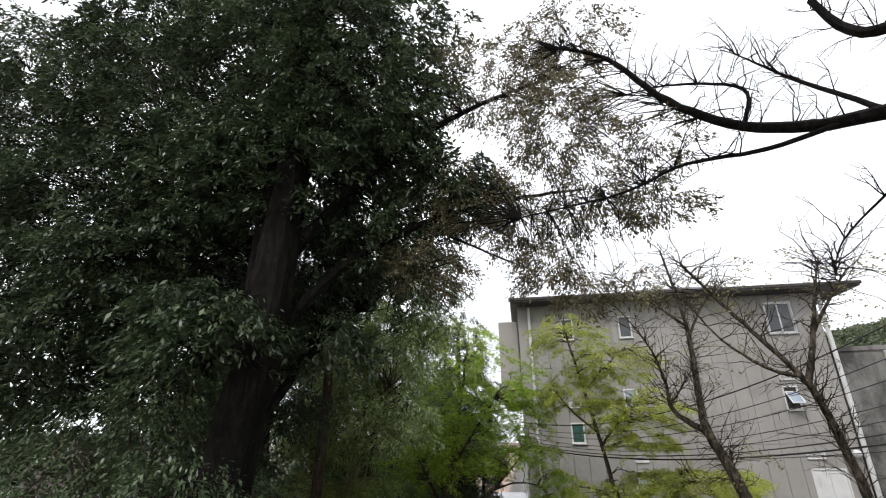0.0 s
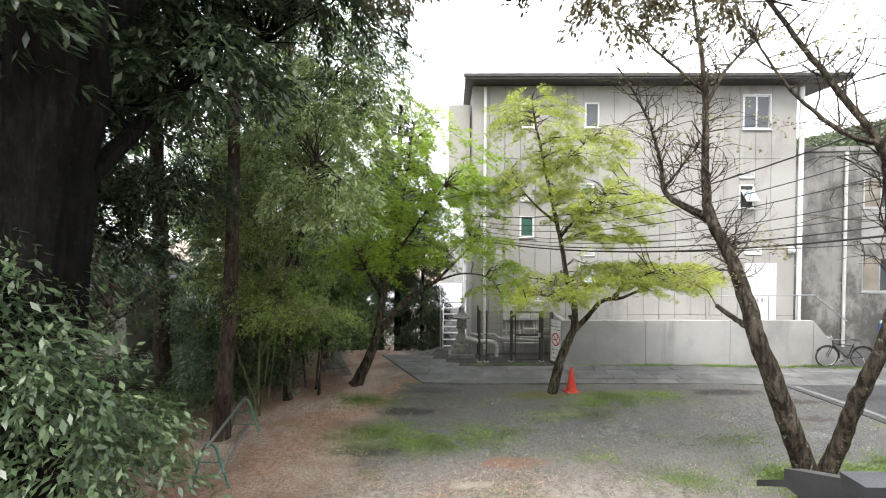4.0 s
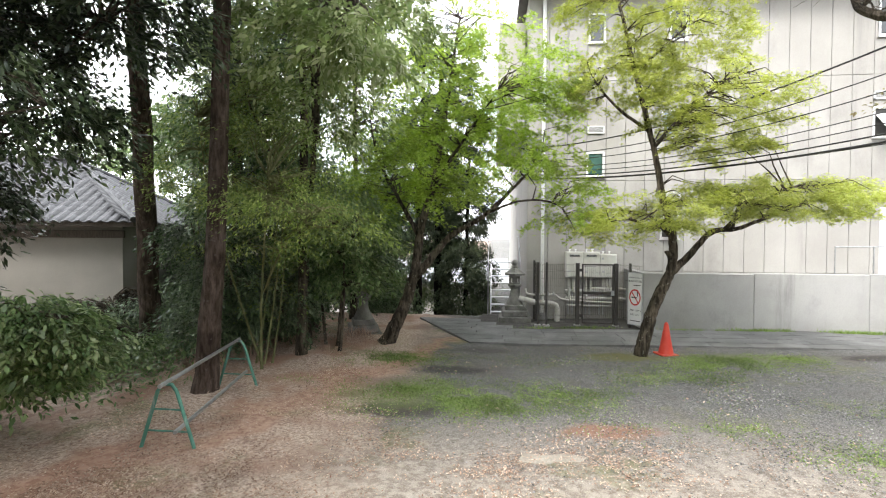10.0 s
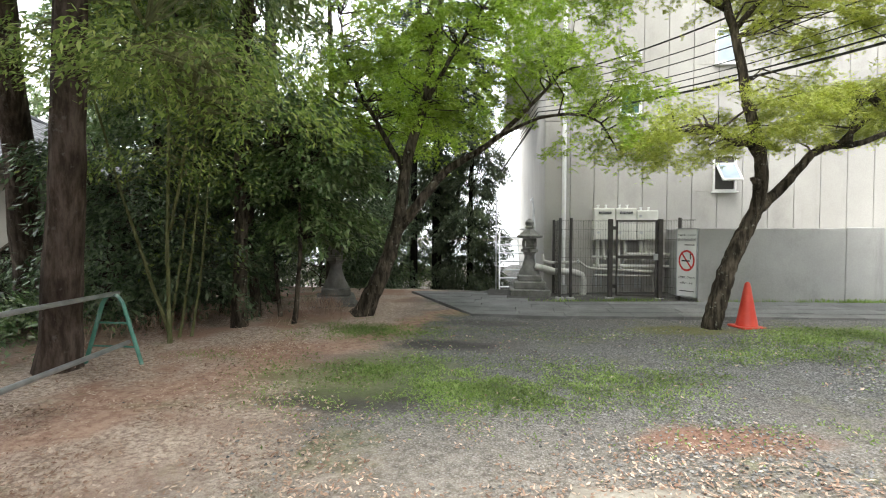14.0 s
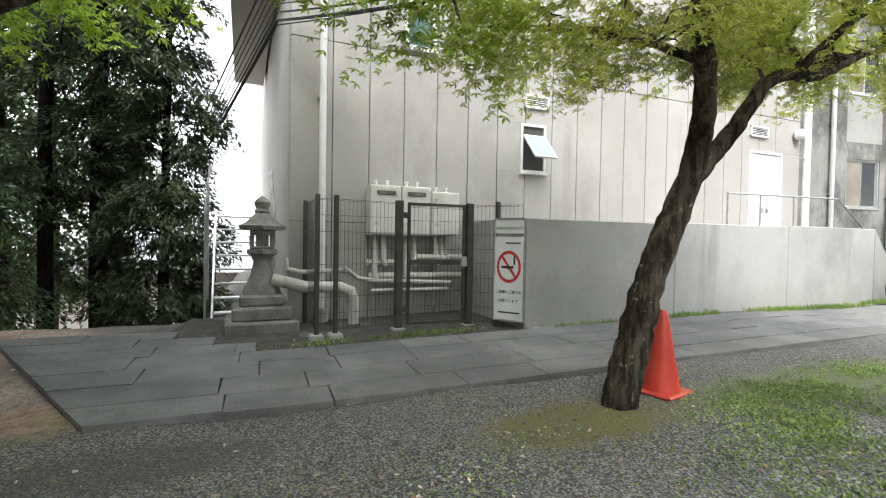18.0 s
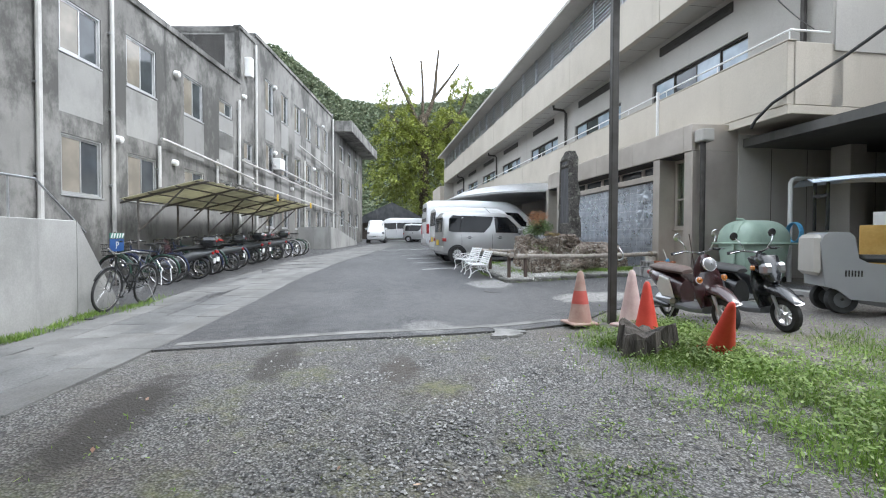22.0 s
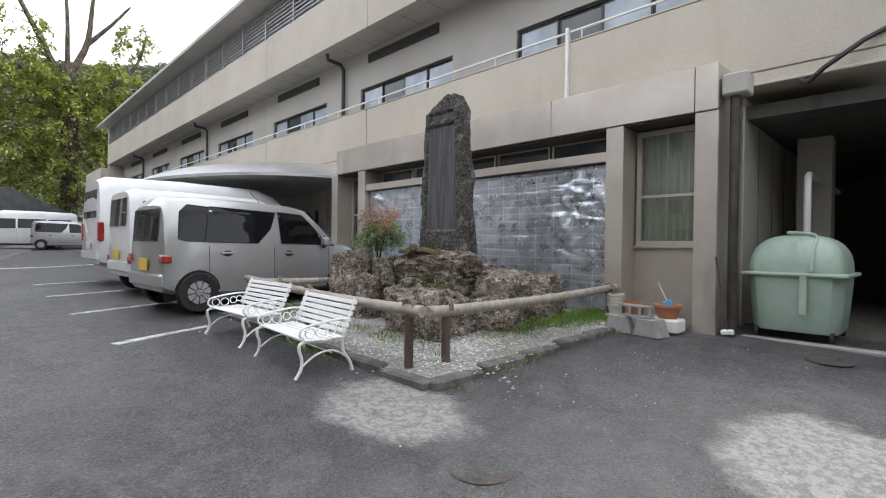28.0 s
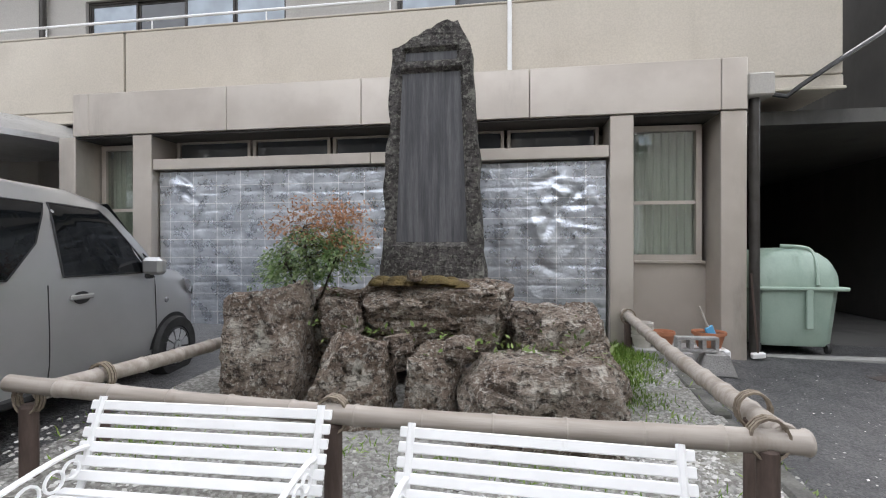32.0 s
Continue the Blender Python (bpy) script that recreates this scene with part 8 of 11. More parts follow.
ROCKS = [
    ((17.37, 10.15, 0.92), (0.37, 0.4, 0.66), 11, 8, "tall jagged grey boulder at the mound's end"),
    ((16.62, 10.3, 0.76), (0.34, 0.36, 0.48), 5, 14, "rough grey boulder at the front of the mound"),
    ((16.05, 10.2, 0.72), (0.22, 0.3, 0.42), 14, -6, "small dark boulder in the mound"),
    ((15.38, 10.36, 0.66), (0.56, 0.52, 0.54), 3, 14, "pale fractured boulder sloping down at the mound's corner"),
    ((14.98, 9.62, 0.62), (0.32, 0.36, 0.42), 62, 38, "pale broken boulder at the mound's side"),
    ((15.2, 9.2, 0.9), (0.4, 0.42, 0.46), 17, 20, "dark brown boulder on the mound's side"),
    ((14.98, 8.68, 0.78), (0.34, 0.4, 0.48), 21, 15, "dark brown boulder at the mound's end"),
    ((16.25, 9.42, 1.2), (0.84, 0.5, 0.44), 33, 4, "broad flat-topped boulder carrying the memorial stone"),
    ((17.2, 9.45, 0.9), (0.42, 0.42, 0.55), 37, 33, "weathered boulder behind the shrub"),
    ((15.7, 8.6, 0.85), (0.5, 0.48, 0.52), 41, 70, "weathered boulder behind the memorial stone"),
    ((16.86, 9.98, 1.25), (0.16, 0.16, 0.18), 45, 0, "small weathered stone beside the shrub"),
    ((16.2, 10.68, 0.5), (0.15, 0.12, 0.14), 49, 0, "small stone wedged at the mound's foot"),
    ((15.9, 10.85, 0.44), (0.12, 0.1, 0.09), 53, 30, "low stone lying on the gravel"),
    ((16.3, 9.86, 1.58), (0.06, 0.05, 0.05), 58, 30, "small pale stone on the flat boulder"),
    ((15.88, 10.3, 1.12), (0.12, 0.1, 0.08), 59, 10, "small pale stone between the boulders"),
    ((16.3, 10.3, 1.14), (0.1, 0.09, 0.07), 60, 50, "small pale stone between the boulders"),
    ((16.7, 8.5, 0.85), (0.6, 0.45, 0.5), 57, 12, "weathered boulder behind the memorial stone"),
]
for at, size, seed, turn, lab in ROCKS:
    rock(lab, at, size, seed, turn, flat=0.78 if "flat-topped" in lab else 1.0)

st = thing("memorial_stone", "tall dark slate memorial stone with rough lichened edges", "memorial", (16.27, 9.4, 1.45), 181)
bmx = bmesh.new()
bmesh.ops.create_grid(bmx, x_segments=28, y_segments=64, size=0.5)
for v in list(bmx.verts):
    v.co = Vector((v.co.x, 0, v.co.y + 0.5))
geo = bmesh.ops.extrude_face_region(bmx, geom=bmx.faces[:])
for v in [g for g in geo["geom"] if isinstance(g, bmesh.types.BMVert)]:
    v.co.y = 0.32
bmesh.ops.recalc_face_normals(bmx, faces=bmx.faces)
for v in bmx.verts:
    u, h = v.co.x * 2, v.co.z
    half = 0.475 - 0.13 * h - (0.1 * max(0, (h - 0.9) / 0.1) if u > 0 else 0.04 * max(0, (h - 0.93) / 0.07))
    top = 2.36 - 0.15 * max(0, 0.45 - u)
    z = h * 2.36 + (top - 2.36) * max(0, (h - 0.91) / 0.09)
    edge = max(0, abs(u) - 0.72) / 0.28
    front = v.co.y < 0.1
    y = v.co.y
    if front:
        field = abs(u) < 0.76 and 0.16 < h < 0.82
        slot = abs(u) < 0.7 and 0.845 < h < 0.905
        y = 0.04 if (field or slot) else 0.0
        y += 0.03 * edge + noise.noise(Vector((u * 3, h * 9, 1))) * (0.012 if not (field or slot) else 0.002)
    else:
        y += noise.noise(Vector((u * 2, h * 5, 7))) * 0.07 - 0.08 * h
    x = u * half + (noise.noise(Vector((h * 9, y * 4, 3 + (1 if u > 0 else 8)))) * 0.035 * (abs(u) > 0.9))
    v.co = Vector((x, y, z + noise.noise(Vector((u * 3, y * 5, 2))) * 0.05 * (h > 0.97)))
me = bpy.data.meshes.new("stone")
bmx.to_mesh(me)
bmx.free()
me.materials.append(M_STEDGE)
me.materials.append(M_STELE)
for p in me.polygons:
    c = p.center
    if 0.035 < c.y < 0.06 and 0.36 < c.z < 2.15 and abs(c.x) < 0.33:
        p.material_index = 1
so = new("stone", me)
so.parent = st
M_SMOSS = surf("cushion moss", (0.085, 0.058, 0.018), (0.16, 0.115, 0.04), 9, 1.0, 0.8, 80, bdist=0.03)
rm = random.Random(6)
g = Geo()
for k in range(44):
    r = rm.uniform(0.04, 0.11)
    g.lathe([(r, 0), (r * 0.85, r * 0.3), (r * 0.5, r * 0.5), (0.004, r * 0.56)], 9, Matrix.Translation((rm.uniform(15.95, 16.7), rm.uniform(9.58, 9.8), 1.51 + rm.uniform(-0.02, 0.02))))
tagged(g.obj("moss_cushion", M_SMOSS, smooth=True), "yellow-brown moss at the memorial stone's foot", "moss", kind="stuff")

BED = [(14.02, 11.55), (18.2, 11.75), (18.2, 8.1), (14.0, 7.9)]
M_GRAV = surf("white bed gravel", (0.22, 0.21, 0.19), (0.42, 0.41, 0.38), 30, 0.9, 0.9, 90, world_space=True, spread=(0.4, 0.6), grime=((0.2, 0.19, 0.13), 0.3, 1.2), bdist=0.02)
sheet("gravel_bed", BED, M_GRAV, 0.075, "pale gravel bed round the memorial rocks", "gravel", 0.12, 0.6)
M_KERB = surf("mossy worn kerb concrete", (0.09, 0.088, 0.08), (0.18, 0.175, 0.16), 5, 0.95, 0.7, 60, world_space=True, grime=((0.06, 0.07, 0.03), 0.3, 4))
kerb = thing("bed_kerb", "worn concrete kerb round the gravel bed", "kerb", kind="structure")
for (x0, y0), (x1, y1) in ((BED[0], BED[1]), (BED[0], BED[3])):
    L = math.hypot(x1 - x0, y1 - y0)
    n = max(1, round(L / 0.62))
    ang = math.degrees(math.atan2(y1 - y0, x1 - x0))
    for k in range(n):
        cx, cy = x0 + (x1 - x0) * (k + 0.5) / n, y0 + (y1 - y0) * (k + 0.5) / n
        Geo().box((-L / n / 2 + 0.006, -0.07, -0.06), (L / n / 2 - 0.006, 0.07, 0.085 + 0.008 * (k % 2)), 0.02, pose(cx, cy, gz(cx, cy), 0, 0, ang)).obj("kerb_stone", M_KERB, kerb)

M_BAMB = surf("aged bamboo pole", (0.3, 0.26, 0.22), (0.42, 0.375, 0.33), 5, 0.5, 0.08, 40, stretch=(0.3, 4, 4), grime=((0.18, 0.14, 0.1), 0.25, 5))
M_RPOST = surf("brown rail post", (0.075, 0.05, 0.04), (0.12, 0.085, 0.07), 8, 0.75, 0.3, 50, stretch=(1, 1, 0.2))
M_TIE = surf("palm rope tie", (0.2, 0.16, 0.12), (0.3, 0.25, 0.19), 20, 0.95, 0.5, 90)
br = thing("bamboo_rail", "low bamboo rail on brown posts round the memorial bed", "fence")


def bamboo(p, q, r0, r1, parent):
    p, q = Vector(p), Vector(q)
    n = max(3, int((q - p).length / 0.3))
    path, rad = [], []
    for i in range(n):
        for s, k in ((0.0, 1.0), (0.04, 1.12), (0.08, 1.0), (0.5, 0.97)):
            path.append(p.lerp(q, (i + s) / n) - Vector((0, 0, 0.03 * math.sin(math.pi * (i + s) / n))))
            rad.append((r0 + (r1 - r0) * (i + s) / n) * k)
    path.append(q)
    rad.append(r1)
    return Geo().tube(path, rad, 14).obj("bamboo_pole", M_BAMB, parent, smooth=True)


bamboo((14.3, 11.4, 1.02), (18.05, 11.52, 1.11), 0.051, 0.044, br)
bamboo((14.34, 11.3, 1.0), (14.34, 7.75, 1.06), 0.055, 0.05, br)
bamboo((17.95, 11.45, 1.05), (17.8, 8.6, 1.08), 0.05, 0.045, br)
for x, y in ((14.46, 11.42), (16.3, 11.46), (17.95, 11.5), (14.36, 11.05), (14.33, 7.95), (17.92, 11.1), (17.85, 9.6)):
    z = gz(x, y)
    post = Geo().lathe([(0.043, -0.1), (0.043, 0.985 - z), (0.03, 1.0 - z)], 10, Matrix.Translation((x, y, z))).obj("post", M_RPOST, br, smooth=True)
    for s in (0, 1, 2):
        Geo().tube([(x + 0.075 * math.cos(a) , y + 0.02 * s - 0.02, 1.035 + 0.085 * math.sin(a)) for a in np.linspace(0, 6.28, 14)], 0.008, 4, False).obj("rope_tie", M_TIE, post)

nan = plant("nandina_shrub", "heavenly bamboo shrub with green leaves and orange-red tips", "shrub", (17.15, 9.85, 1.28), [([(0, 0, 0), (0.05, 0, 0.3), (0.1, 0, 0.7)], 0.013, 0.005), ([(0, 0, 0), (-0.15, 0.05, 0.3), (-0.25, 0, 0.62)], 0.012, 0.005), ([(0, 0, 0), (0.18, 0.05, 0.3), (0.3, 0, 0.52)], 0.011, 0.005)],
    [(-0.05, 0, 0.5, 0.36, 0.32, 0.22, 2.0), (0.15, 0, 0.36, 0.25, 0.25, 0.14, 0.6)], M_BARK, L_MID, per=70, leaves=30, size=0.042, spread=0.075, flat=0.8, width=0.4, seed=71, twig=0.004)
rng = np.random.default_rng(72)
cl, way = blob_clusters([(-0.12, 0, 0.8, 0.34, 0.3, 0.12, 1.0), (0.12, 0, 0.66, 0.3, 0.3, 0.1, 0.5), (-0.35, 0.1, 0.6, 0.2, 0.25, 0.1, 0.3)], 42, rng)
v, f = leaf_quads(np.repeat(cl, 26, 0) + rng.normal(0, 0.05, (len(cl) * 26, 3)), 0.04, 0.2, 0.35, rng, 0.6)
np_mesh("young_leaves", v, f, L_RED, nan)["kind"] = "stuff"

# ---- white park benches ----
M_BWHITE = surf("chipped white bench paint", (0.8, 0.8, 0.795), (0.86, 0.86, 0.855), 4, 0.4, 0.0, 60, grime=((0.55, 0.52, 0.47), 0.03, 6))


def arc(pts, n=5):
    P = [Vector(p) for p in pts]
    out = []
    for i in range(len(P) - 1):
        p0, p1, p2, p3 = P[max(i - 1, 0)], P[i], P[i + 1], P[min(i + 2, len(P) - 1)]
        for k in range(n):
            s = k / n
            out.append(0.5 * ((2 * p1) + (p2 - p0) * s + (2 * p0 - 5 * p1 + 4 * p2 - p3) * s * s + (3 * p1 - p0 - 3 * p2 + p3) * s ** 3))
    return out + [P[-1]]


W = 1.16
bench = thing("park_bench", "white slatted park bench with scrolled cast-iron ends", "bench", (15.4, 12.0, gz(15.4, 12) + 0.013), 178, "pair of white benches")
for k in range(7):
    y = -0.36 + 0.066 * k
    Geo().box((-W / 2, y, 0.405 + 0.012 * abs(k - 3) / 3), (W / 2, y + 0.052, 0.425 + 0.012 * abs(k - 3) / 3), 0.005).obj("seat_slat", M_BWHITE, bench)
for k in range(6):
    m = Matrix.Translation((0, 0.115 + 0.026 * k, 0.46 + 0.066 * k)) @ pose(0, 0, 0, -20)
    Geo().box((-W / 2, -0.01, 0), (W / 2, 0.01, 0.052), 0.005, m).obj("back_slat", M_BWHITE, bench)
for sx in (-1, 1):
    x = sx * (W / 2 - 0.05)
    fr = Geo().tube(arc([(x, -0.44, 0), (x, -0.38, 0.1), (x, -0.37, 0.22), (x, -0.4, 0.33), (x, -0.36, 0.4), (x, -0.1, 0.395), (x, 0.1, 0.4), (x, 0.17, 0.6), (x, 0.265, 0.86)]), 0.018, 7).obj("end_frame", M_BWHITE, bench, "white cast-iron end frame", True)
    Geo().tube(arc([(x, 0.24, 0), (x, 0.2, 0.12), (x, 0.12, 0.25), (x, 0.1, 0.4)]), 0.018, 7).obj("rear_leg", M_BWHITE, fr, smooth=True)
    Geo().tube(arc([(x, -0.36, 0.14), (x, -0.2, 0.25), (x, 0.0, 0.27), (x, 0.18, 0.16)]), 0.012, 6).obj("leg_brace", M_BWHITE, fr, smooth=True)
    Geo().tube(arc([(x, 0.17, 0.62), (x, 0.05, 0.63), (x, -0.2, 0.6), (x, -0.36, 0.56), (x, -0.39, 0.48), (x, -0.34, 0.44)]), 0.014, 7).obj("arm_rest", M_BWHITE, fr, smooth=True)
    for cy, cz, rr in ((-0.28, 0.5, 0.055), (-0.15, 0.5, 0.06), (-0.02, 0.52, 0.05), (0.07, 0.54, 0.045)):
        Geo().tube([(x, cy + rr * math.cos(a), cz + rr * math.sin(a)) for a in np.linspace(0.3, 6.6, 14)], 0.008, 5, False).obj("scroll", M_BWHITE, fr)
Geo().tube([(-W / 2, -0.05, 0.26), (W / 2, -0.05, 0.26)], 0.008, 5).obj("tie_rod", M_BWHITE, bench)
BS = Matrix.Diagonal((0.93, 0.82, 0.77, 1))
bench.matrix_basis = pose(15.38, 11.93, gz(15.4, 12) + 0.013, 0, 0, 178) @ BS
copy_thing(bench, pose(16.72, 11.96, gz(16.7, 12) + 0.013, 0, 0, 183))

# ---- green refuse bin, pots, blocks by the wall ----
M_BIN = surf("pale green moulded plastic", (0.29, 0.39, 0.32), (0.36, 0.46, 0.385), 2, 0.5, 0.05, 50, grime=((0.2, 0.28, 0.22), 0.25, 3))
bn = thing("refuse_bin", "large pale green plastic refuse bin with a domed lid", "refuse bin", (12.36, 6.88, 0.56))
hull = Geo()
sec = [(0.0, 0.86, 0.8), (0.03, 0.9, 0.84), (0.3, 0.95, 0.9), (0.62, 1.0, 1.0)]
for z, sx, sy in sec:
    hull.v += [(0.52 * sx * max(-1, min(1, 1.25 * math.cos(a))), 0.6 * sy * max(-1, min(1, 1.25 * math.sin(a))), z + 0.08) for a in np.linspace(0, 2 * math.pi, 28, endpoint=False)]
hull.f = [(k * 28 + i, k * 28 + (i + 1) % 28, (k + 1) * 28 + (i + 1) % 28, (k + 1) * 28 + i) for k in range(3) for i in range(28)] + [tuple(range(27, -1, -1))]
hull.obj("tub", M_BIN, bn, smooth=True)
Geo().box((-0.56, -0.64, 0.69), (0.56, 0.64, 0.73), 0.012).obj("rim", M_BIN, bn)
lid = Geo()
for i in range(17):
    t = i / 16
    y = -0.6 + 1.2 * t
    for j in range(17):
        a = math.pi * j / 16
        e = (1 - (2 * abs(t - 0.5)) ** 5) ** 0.5
        lid.v.append((-0.52 * math.copysign(abs(math.cos(a)) ** 0.7, math.cos(a)) * (0.8 + 0.2 * e), y, 0.73 + 0.42 * math.sin(a) ** 0.75 * (0.25 + 0.75 * e)))
lid.f = [(i * 17 + j, i * 17 + j + 1, (i + 1) * 17 + j + 1, (i + 1) * 17 + j) for i in range(16) for j in range(16)] + [tuple(range(17)), tuple(range(16 * 17 + 16, 16 * 17 - 1, -1))]
ld = lid.obj("lid", M_BIN, bn, "domed pale green lid", True)
Geo().tube(arc([(-0.2, 0.645, 0.75), (-0.22, 0.55, 1.0), (-0.2, 0.4, 1.14), (0.1, 0.35, 1.17)]), 0.02, 6).obj("lid_rib", M_BIN, ld, smooth=True)
Geo().box((-0.16, 0.6, 0.28), (-0.08, 0.64, 0.72), 0.012).obj("front_rib", M_BIN, bn)
for x in (-0.4, 0.4):
    for y in (-0.45, 0.45):
        Geo().lathe([(0.055, -0.02), (0.055, 0.02)], 12, Matrix.Translation((x, y, 0.055)) @ pose(0, 0, 0, 0, 90)).obj("castor", M_RUBBER, bn)
bn.scale = (0.92, 0.84, 1.08)
M_TERRA = surf("terracotta plastic pot", (0.36, 0.14, 0.07), (0.45, 0.19, 0.1), 5, 0.7, 0.1, 60)
M_PALEPOT = surf("pale stacked pots", (0.5, 0.47, 0.42), (0.6, 0.57, 0.52), 5, 0.7, 0.1, 60)
M_BLOCK = surf("concrete block", (0.3, 0.29, 0.28), (0.4, 0.39, 0.375), 5, 0.95, 0.8, 70, bdist=0.02)


def pot(label, at, r, h, mat, n=1):
    p = thing("flower_pot", label, "flower pot", at)
    for k in range(n):
        z = 0.045 * k
        Geo().lathe([(r * 0.7, z), (r * 0.95, z + h * 0.8), (r * 1.06, z + h * 0.82), (r * 1.06, z + h), (r * 0.95, z + h), (r * 0.9, z + h * 0.85)], 18, caps=False).obj("pot", mat, p, smooth=True)
    Geo().lathe([(0.005, h * 0.8 + 0.045 * (n - 1)), (r * 0.92, h * 0.8 + 0.045 * (n - 1))], 18, caps=False).obj("soil", M_RPOST, p)


gy = gz(13.8, 8.2) + 0.013
sl2 = thing("kerb_slab", "low concrete ledge holding flower pots", "ledge", (13.85, 7.95, gz(13.8, 8)), 2)
Geo().box((-0.42, -0.22, 0), (0.45, 0.2, 0.16), 0.012).obj("slab", M_CONC, sl2)
pot("stack of pale plastic flower pots beside the wall", (14.2, 8.02, gy + 0.13), 0.11, 0.16, M_PALEPOT, 4)
pot("terracotta-coloured pot on the ledge", (13.98, 7.98, gy + 0.13), 0.12, 0.2, M_TERRA)
tr = thing("planter_tray", "white plastic tray holding a planter", "tray", (13.52, 8.0, gy))
Geo().box((-0.17, -0.14, 0), (0.17, 0.14, 0.17), 0.02).obj("tray", M_WHITE, tr)
pot("broad terracotta planter on a white tray", (13.52, 8.0, gy + 0.172), 0.16, 0.17, M_TERRA)
sp = thing("toy_spade", "blue plastic spade stuck in the planter", "spade", (13.5, 8.0, gy + 0.32), 20, lean=(0, 25))
Geo().tube([(0, 0, 0.05), (0, 0, 0.32)], 0.009, 6).obj("handle", M_PALEPOT, sp)
Geo().box((-0.05, -0.012, -0.04), (0.05, 0.012, 0.08), 0.008).obj("blade", surf("blue plastic", (0.1, 0.35, 0.6), (0.14, 0.42, 0.68), 5, 0.4, 0.02, 60), sp)
for x, y, t in ((13.95, 8.4, 12), (13.58, 8.35, -8)):
    b = thing("concrete_foot", "grey concrete pier block on the asphalt", "concrete block", (x, y, gz(x, y) + 0.0125), t)
    Geo().prism([(-0.17, 0), (0.17, 0), (0.1, 0.2), (-0.1, 0.2)], -0.13, 0.13, "y").obj("block", M_BLOCK, b)
cb = thing("hollow_block", "hollow concrete building block laid across pier blocks", "concrete block", (13.76, 8.36, gz(13.7, 8.3) + 0.2145), 4)
for a0, b0, a1, b1 in ((-0.2, 0, 0.2, 0.03), (-0.2, 0.12, 0.2, 0.15), (-0.2, 0.03, -0.16, 0.12), (-0.08, 0.03, -0.04, 0.12), (0.04, 0.03, 0.08, 0.12), (0.16, 0.03, 0.2, 0.12)):
    Geo().box((a0, -0.05, b0), (a1, 0.05, b1), 0.004).obj("web", M_BLOCK, cb)
bm_ = thing("broom", "wooden-handled broom leaning on the column", "broom", (12.92, 7.72, gz(12.9, 7.7) + 0.04), 0, lean=(-6, 7))
Geo().tube([(0, 0, 0.05), (0, 0, 0.95)], 0.011, 6).obj("handle", M_RPOST, bm_)
Geo().box((-0.07, -0.03, 0), (0.07, 0.03, 0.06), 0.01).obj("brush", M_WHITE, bm_)

# ---- steel lamp post, stump, notice board ----
pole = thing("lamp_post", "dark steel post carrying a floodlight and a speaker", "lamp post", (9.42, 11.35, gz(9.42, 11.35)))
Geo().box((-0.046, -0.046, -0.1), (0.046, 0.046, 5.9), 0.008).obj("post", M_BRONZE, pole)
Geo().box((-0.1, 0.05, 4.35), (0.12, 0.32, 4.75), 0.02, pose(0, 0, 0, 0, 0, 0)).obj("floodlight", M_STEEL, pole)
Geo().lathe([(0.02, 0), (0.06, 0.03), (0.1, 0.12), (0.11, 0.14)], 14, Matrix.Translation((-0.02, -0.16, 4.3)) @ pose(0, 0, 0, 0, -80)).obj("horn_speaker", M_STEEL, pole, smooth=True)
Geo().tube([(-0.02, -0.07, 4.5), (-0.05, -0.2, 4.42), (-0.04, -0.2, 4.32)], 0.012, 6).obj("bracket", M_STEEL, pole)
Geo().tube(arc([(0.0, -0.08, 1.0), (-0.03, -0.12, 0.92), (-0.02, -0.13, 0.85), (0, -0.08, 0.83)]), 0.012, 6).obj("hook", M_STEEL, pole)
M_STUMP = surf("weathered stump wood", (0.028, 0.023, 0.019), (0.09, 0.078, 0.066), 9, 0.95, 1.0, 30, stretch=(1, 1, 0.2), bdist=0.03)
sm = thing("tree_stump", "weathered grey tree stump in the grass", "stump", (7.95, 11.72, gz(7.95, 11.72) - 0.02))
sg2 = Geo()
for z in (-0.1, 0.08, 0.17, 0.25):
    sg2.v += [((0.3 - 0.16 * z) * (1 + 0.14 * math.sin(3 * a + 1) + 0.09 * math.sin(7 * a) + 0.05 * math.sin(13 * a + z)) * math.cos(a), (0.3 - 0.16 * z) * (1 + 0.14 * math.sin(3 * a + 1) + 0.09 * math.sin(7 * a)) * math.sin(a), z + (0.05 * math.sin(2 * a) + 0.025 * math.sin(9 * a) if z > 0.2 else 0)) for a in np.linspace(0, 2 * math.pi, 30, endpoint=False)]
sg2.f = [(k * 30 + i, k * 30 + (i + 1) % 30, (k + 1) * 30 + (i + 1) % 30, (k + 1) * 30 + i) for k in range(3) for i in range(30)]
sg2.v.append((0.02, 0, 0.19))
sg2.f += [(90 + i, 90 + (i + 1) % 30, 120) for i in range(30)]
sg2.obj("stump", M_STUMP, sm)
yb = thing("plywood_board", "yellow-painted plywood board standing behind the scooters", "board", (9.9, 7.0, gz(9.9, 7.0) + 0.02), 38)
Geo().box((-1.3, -0.02, 0.0), (0.1, 0.02, 1.15), 0.004).obj("board", surf("ochre plywood", (0.5, 0.3, 0.07), (0.58, 0.37, 0.11), 3, 0.7, 0.1, 30), yb)
for x in (-1.2, 0.0):
    Geo().box((x - 0.03, -0.5, 0.0), (x + 0.03, 0.02, 0.05), 0.004).obj("foot", M_STEEL, yb)
nb = thing("notice", "small white notice standing on the yellow board", "notice", (9.75, 6.88, gz(9.9, 7.0) + 1.17), 38)
Geo().box((-0.14, -0.015, 0), (0.14, 0.005, 0.2), 0.003).obj("sheet", M_SIGN, nb)
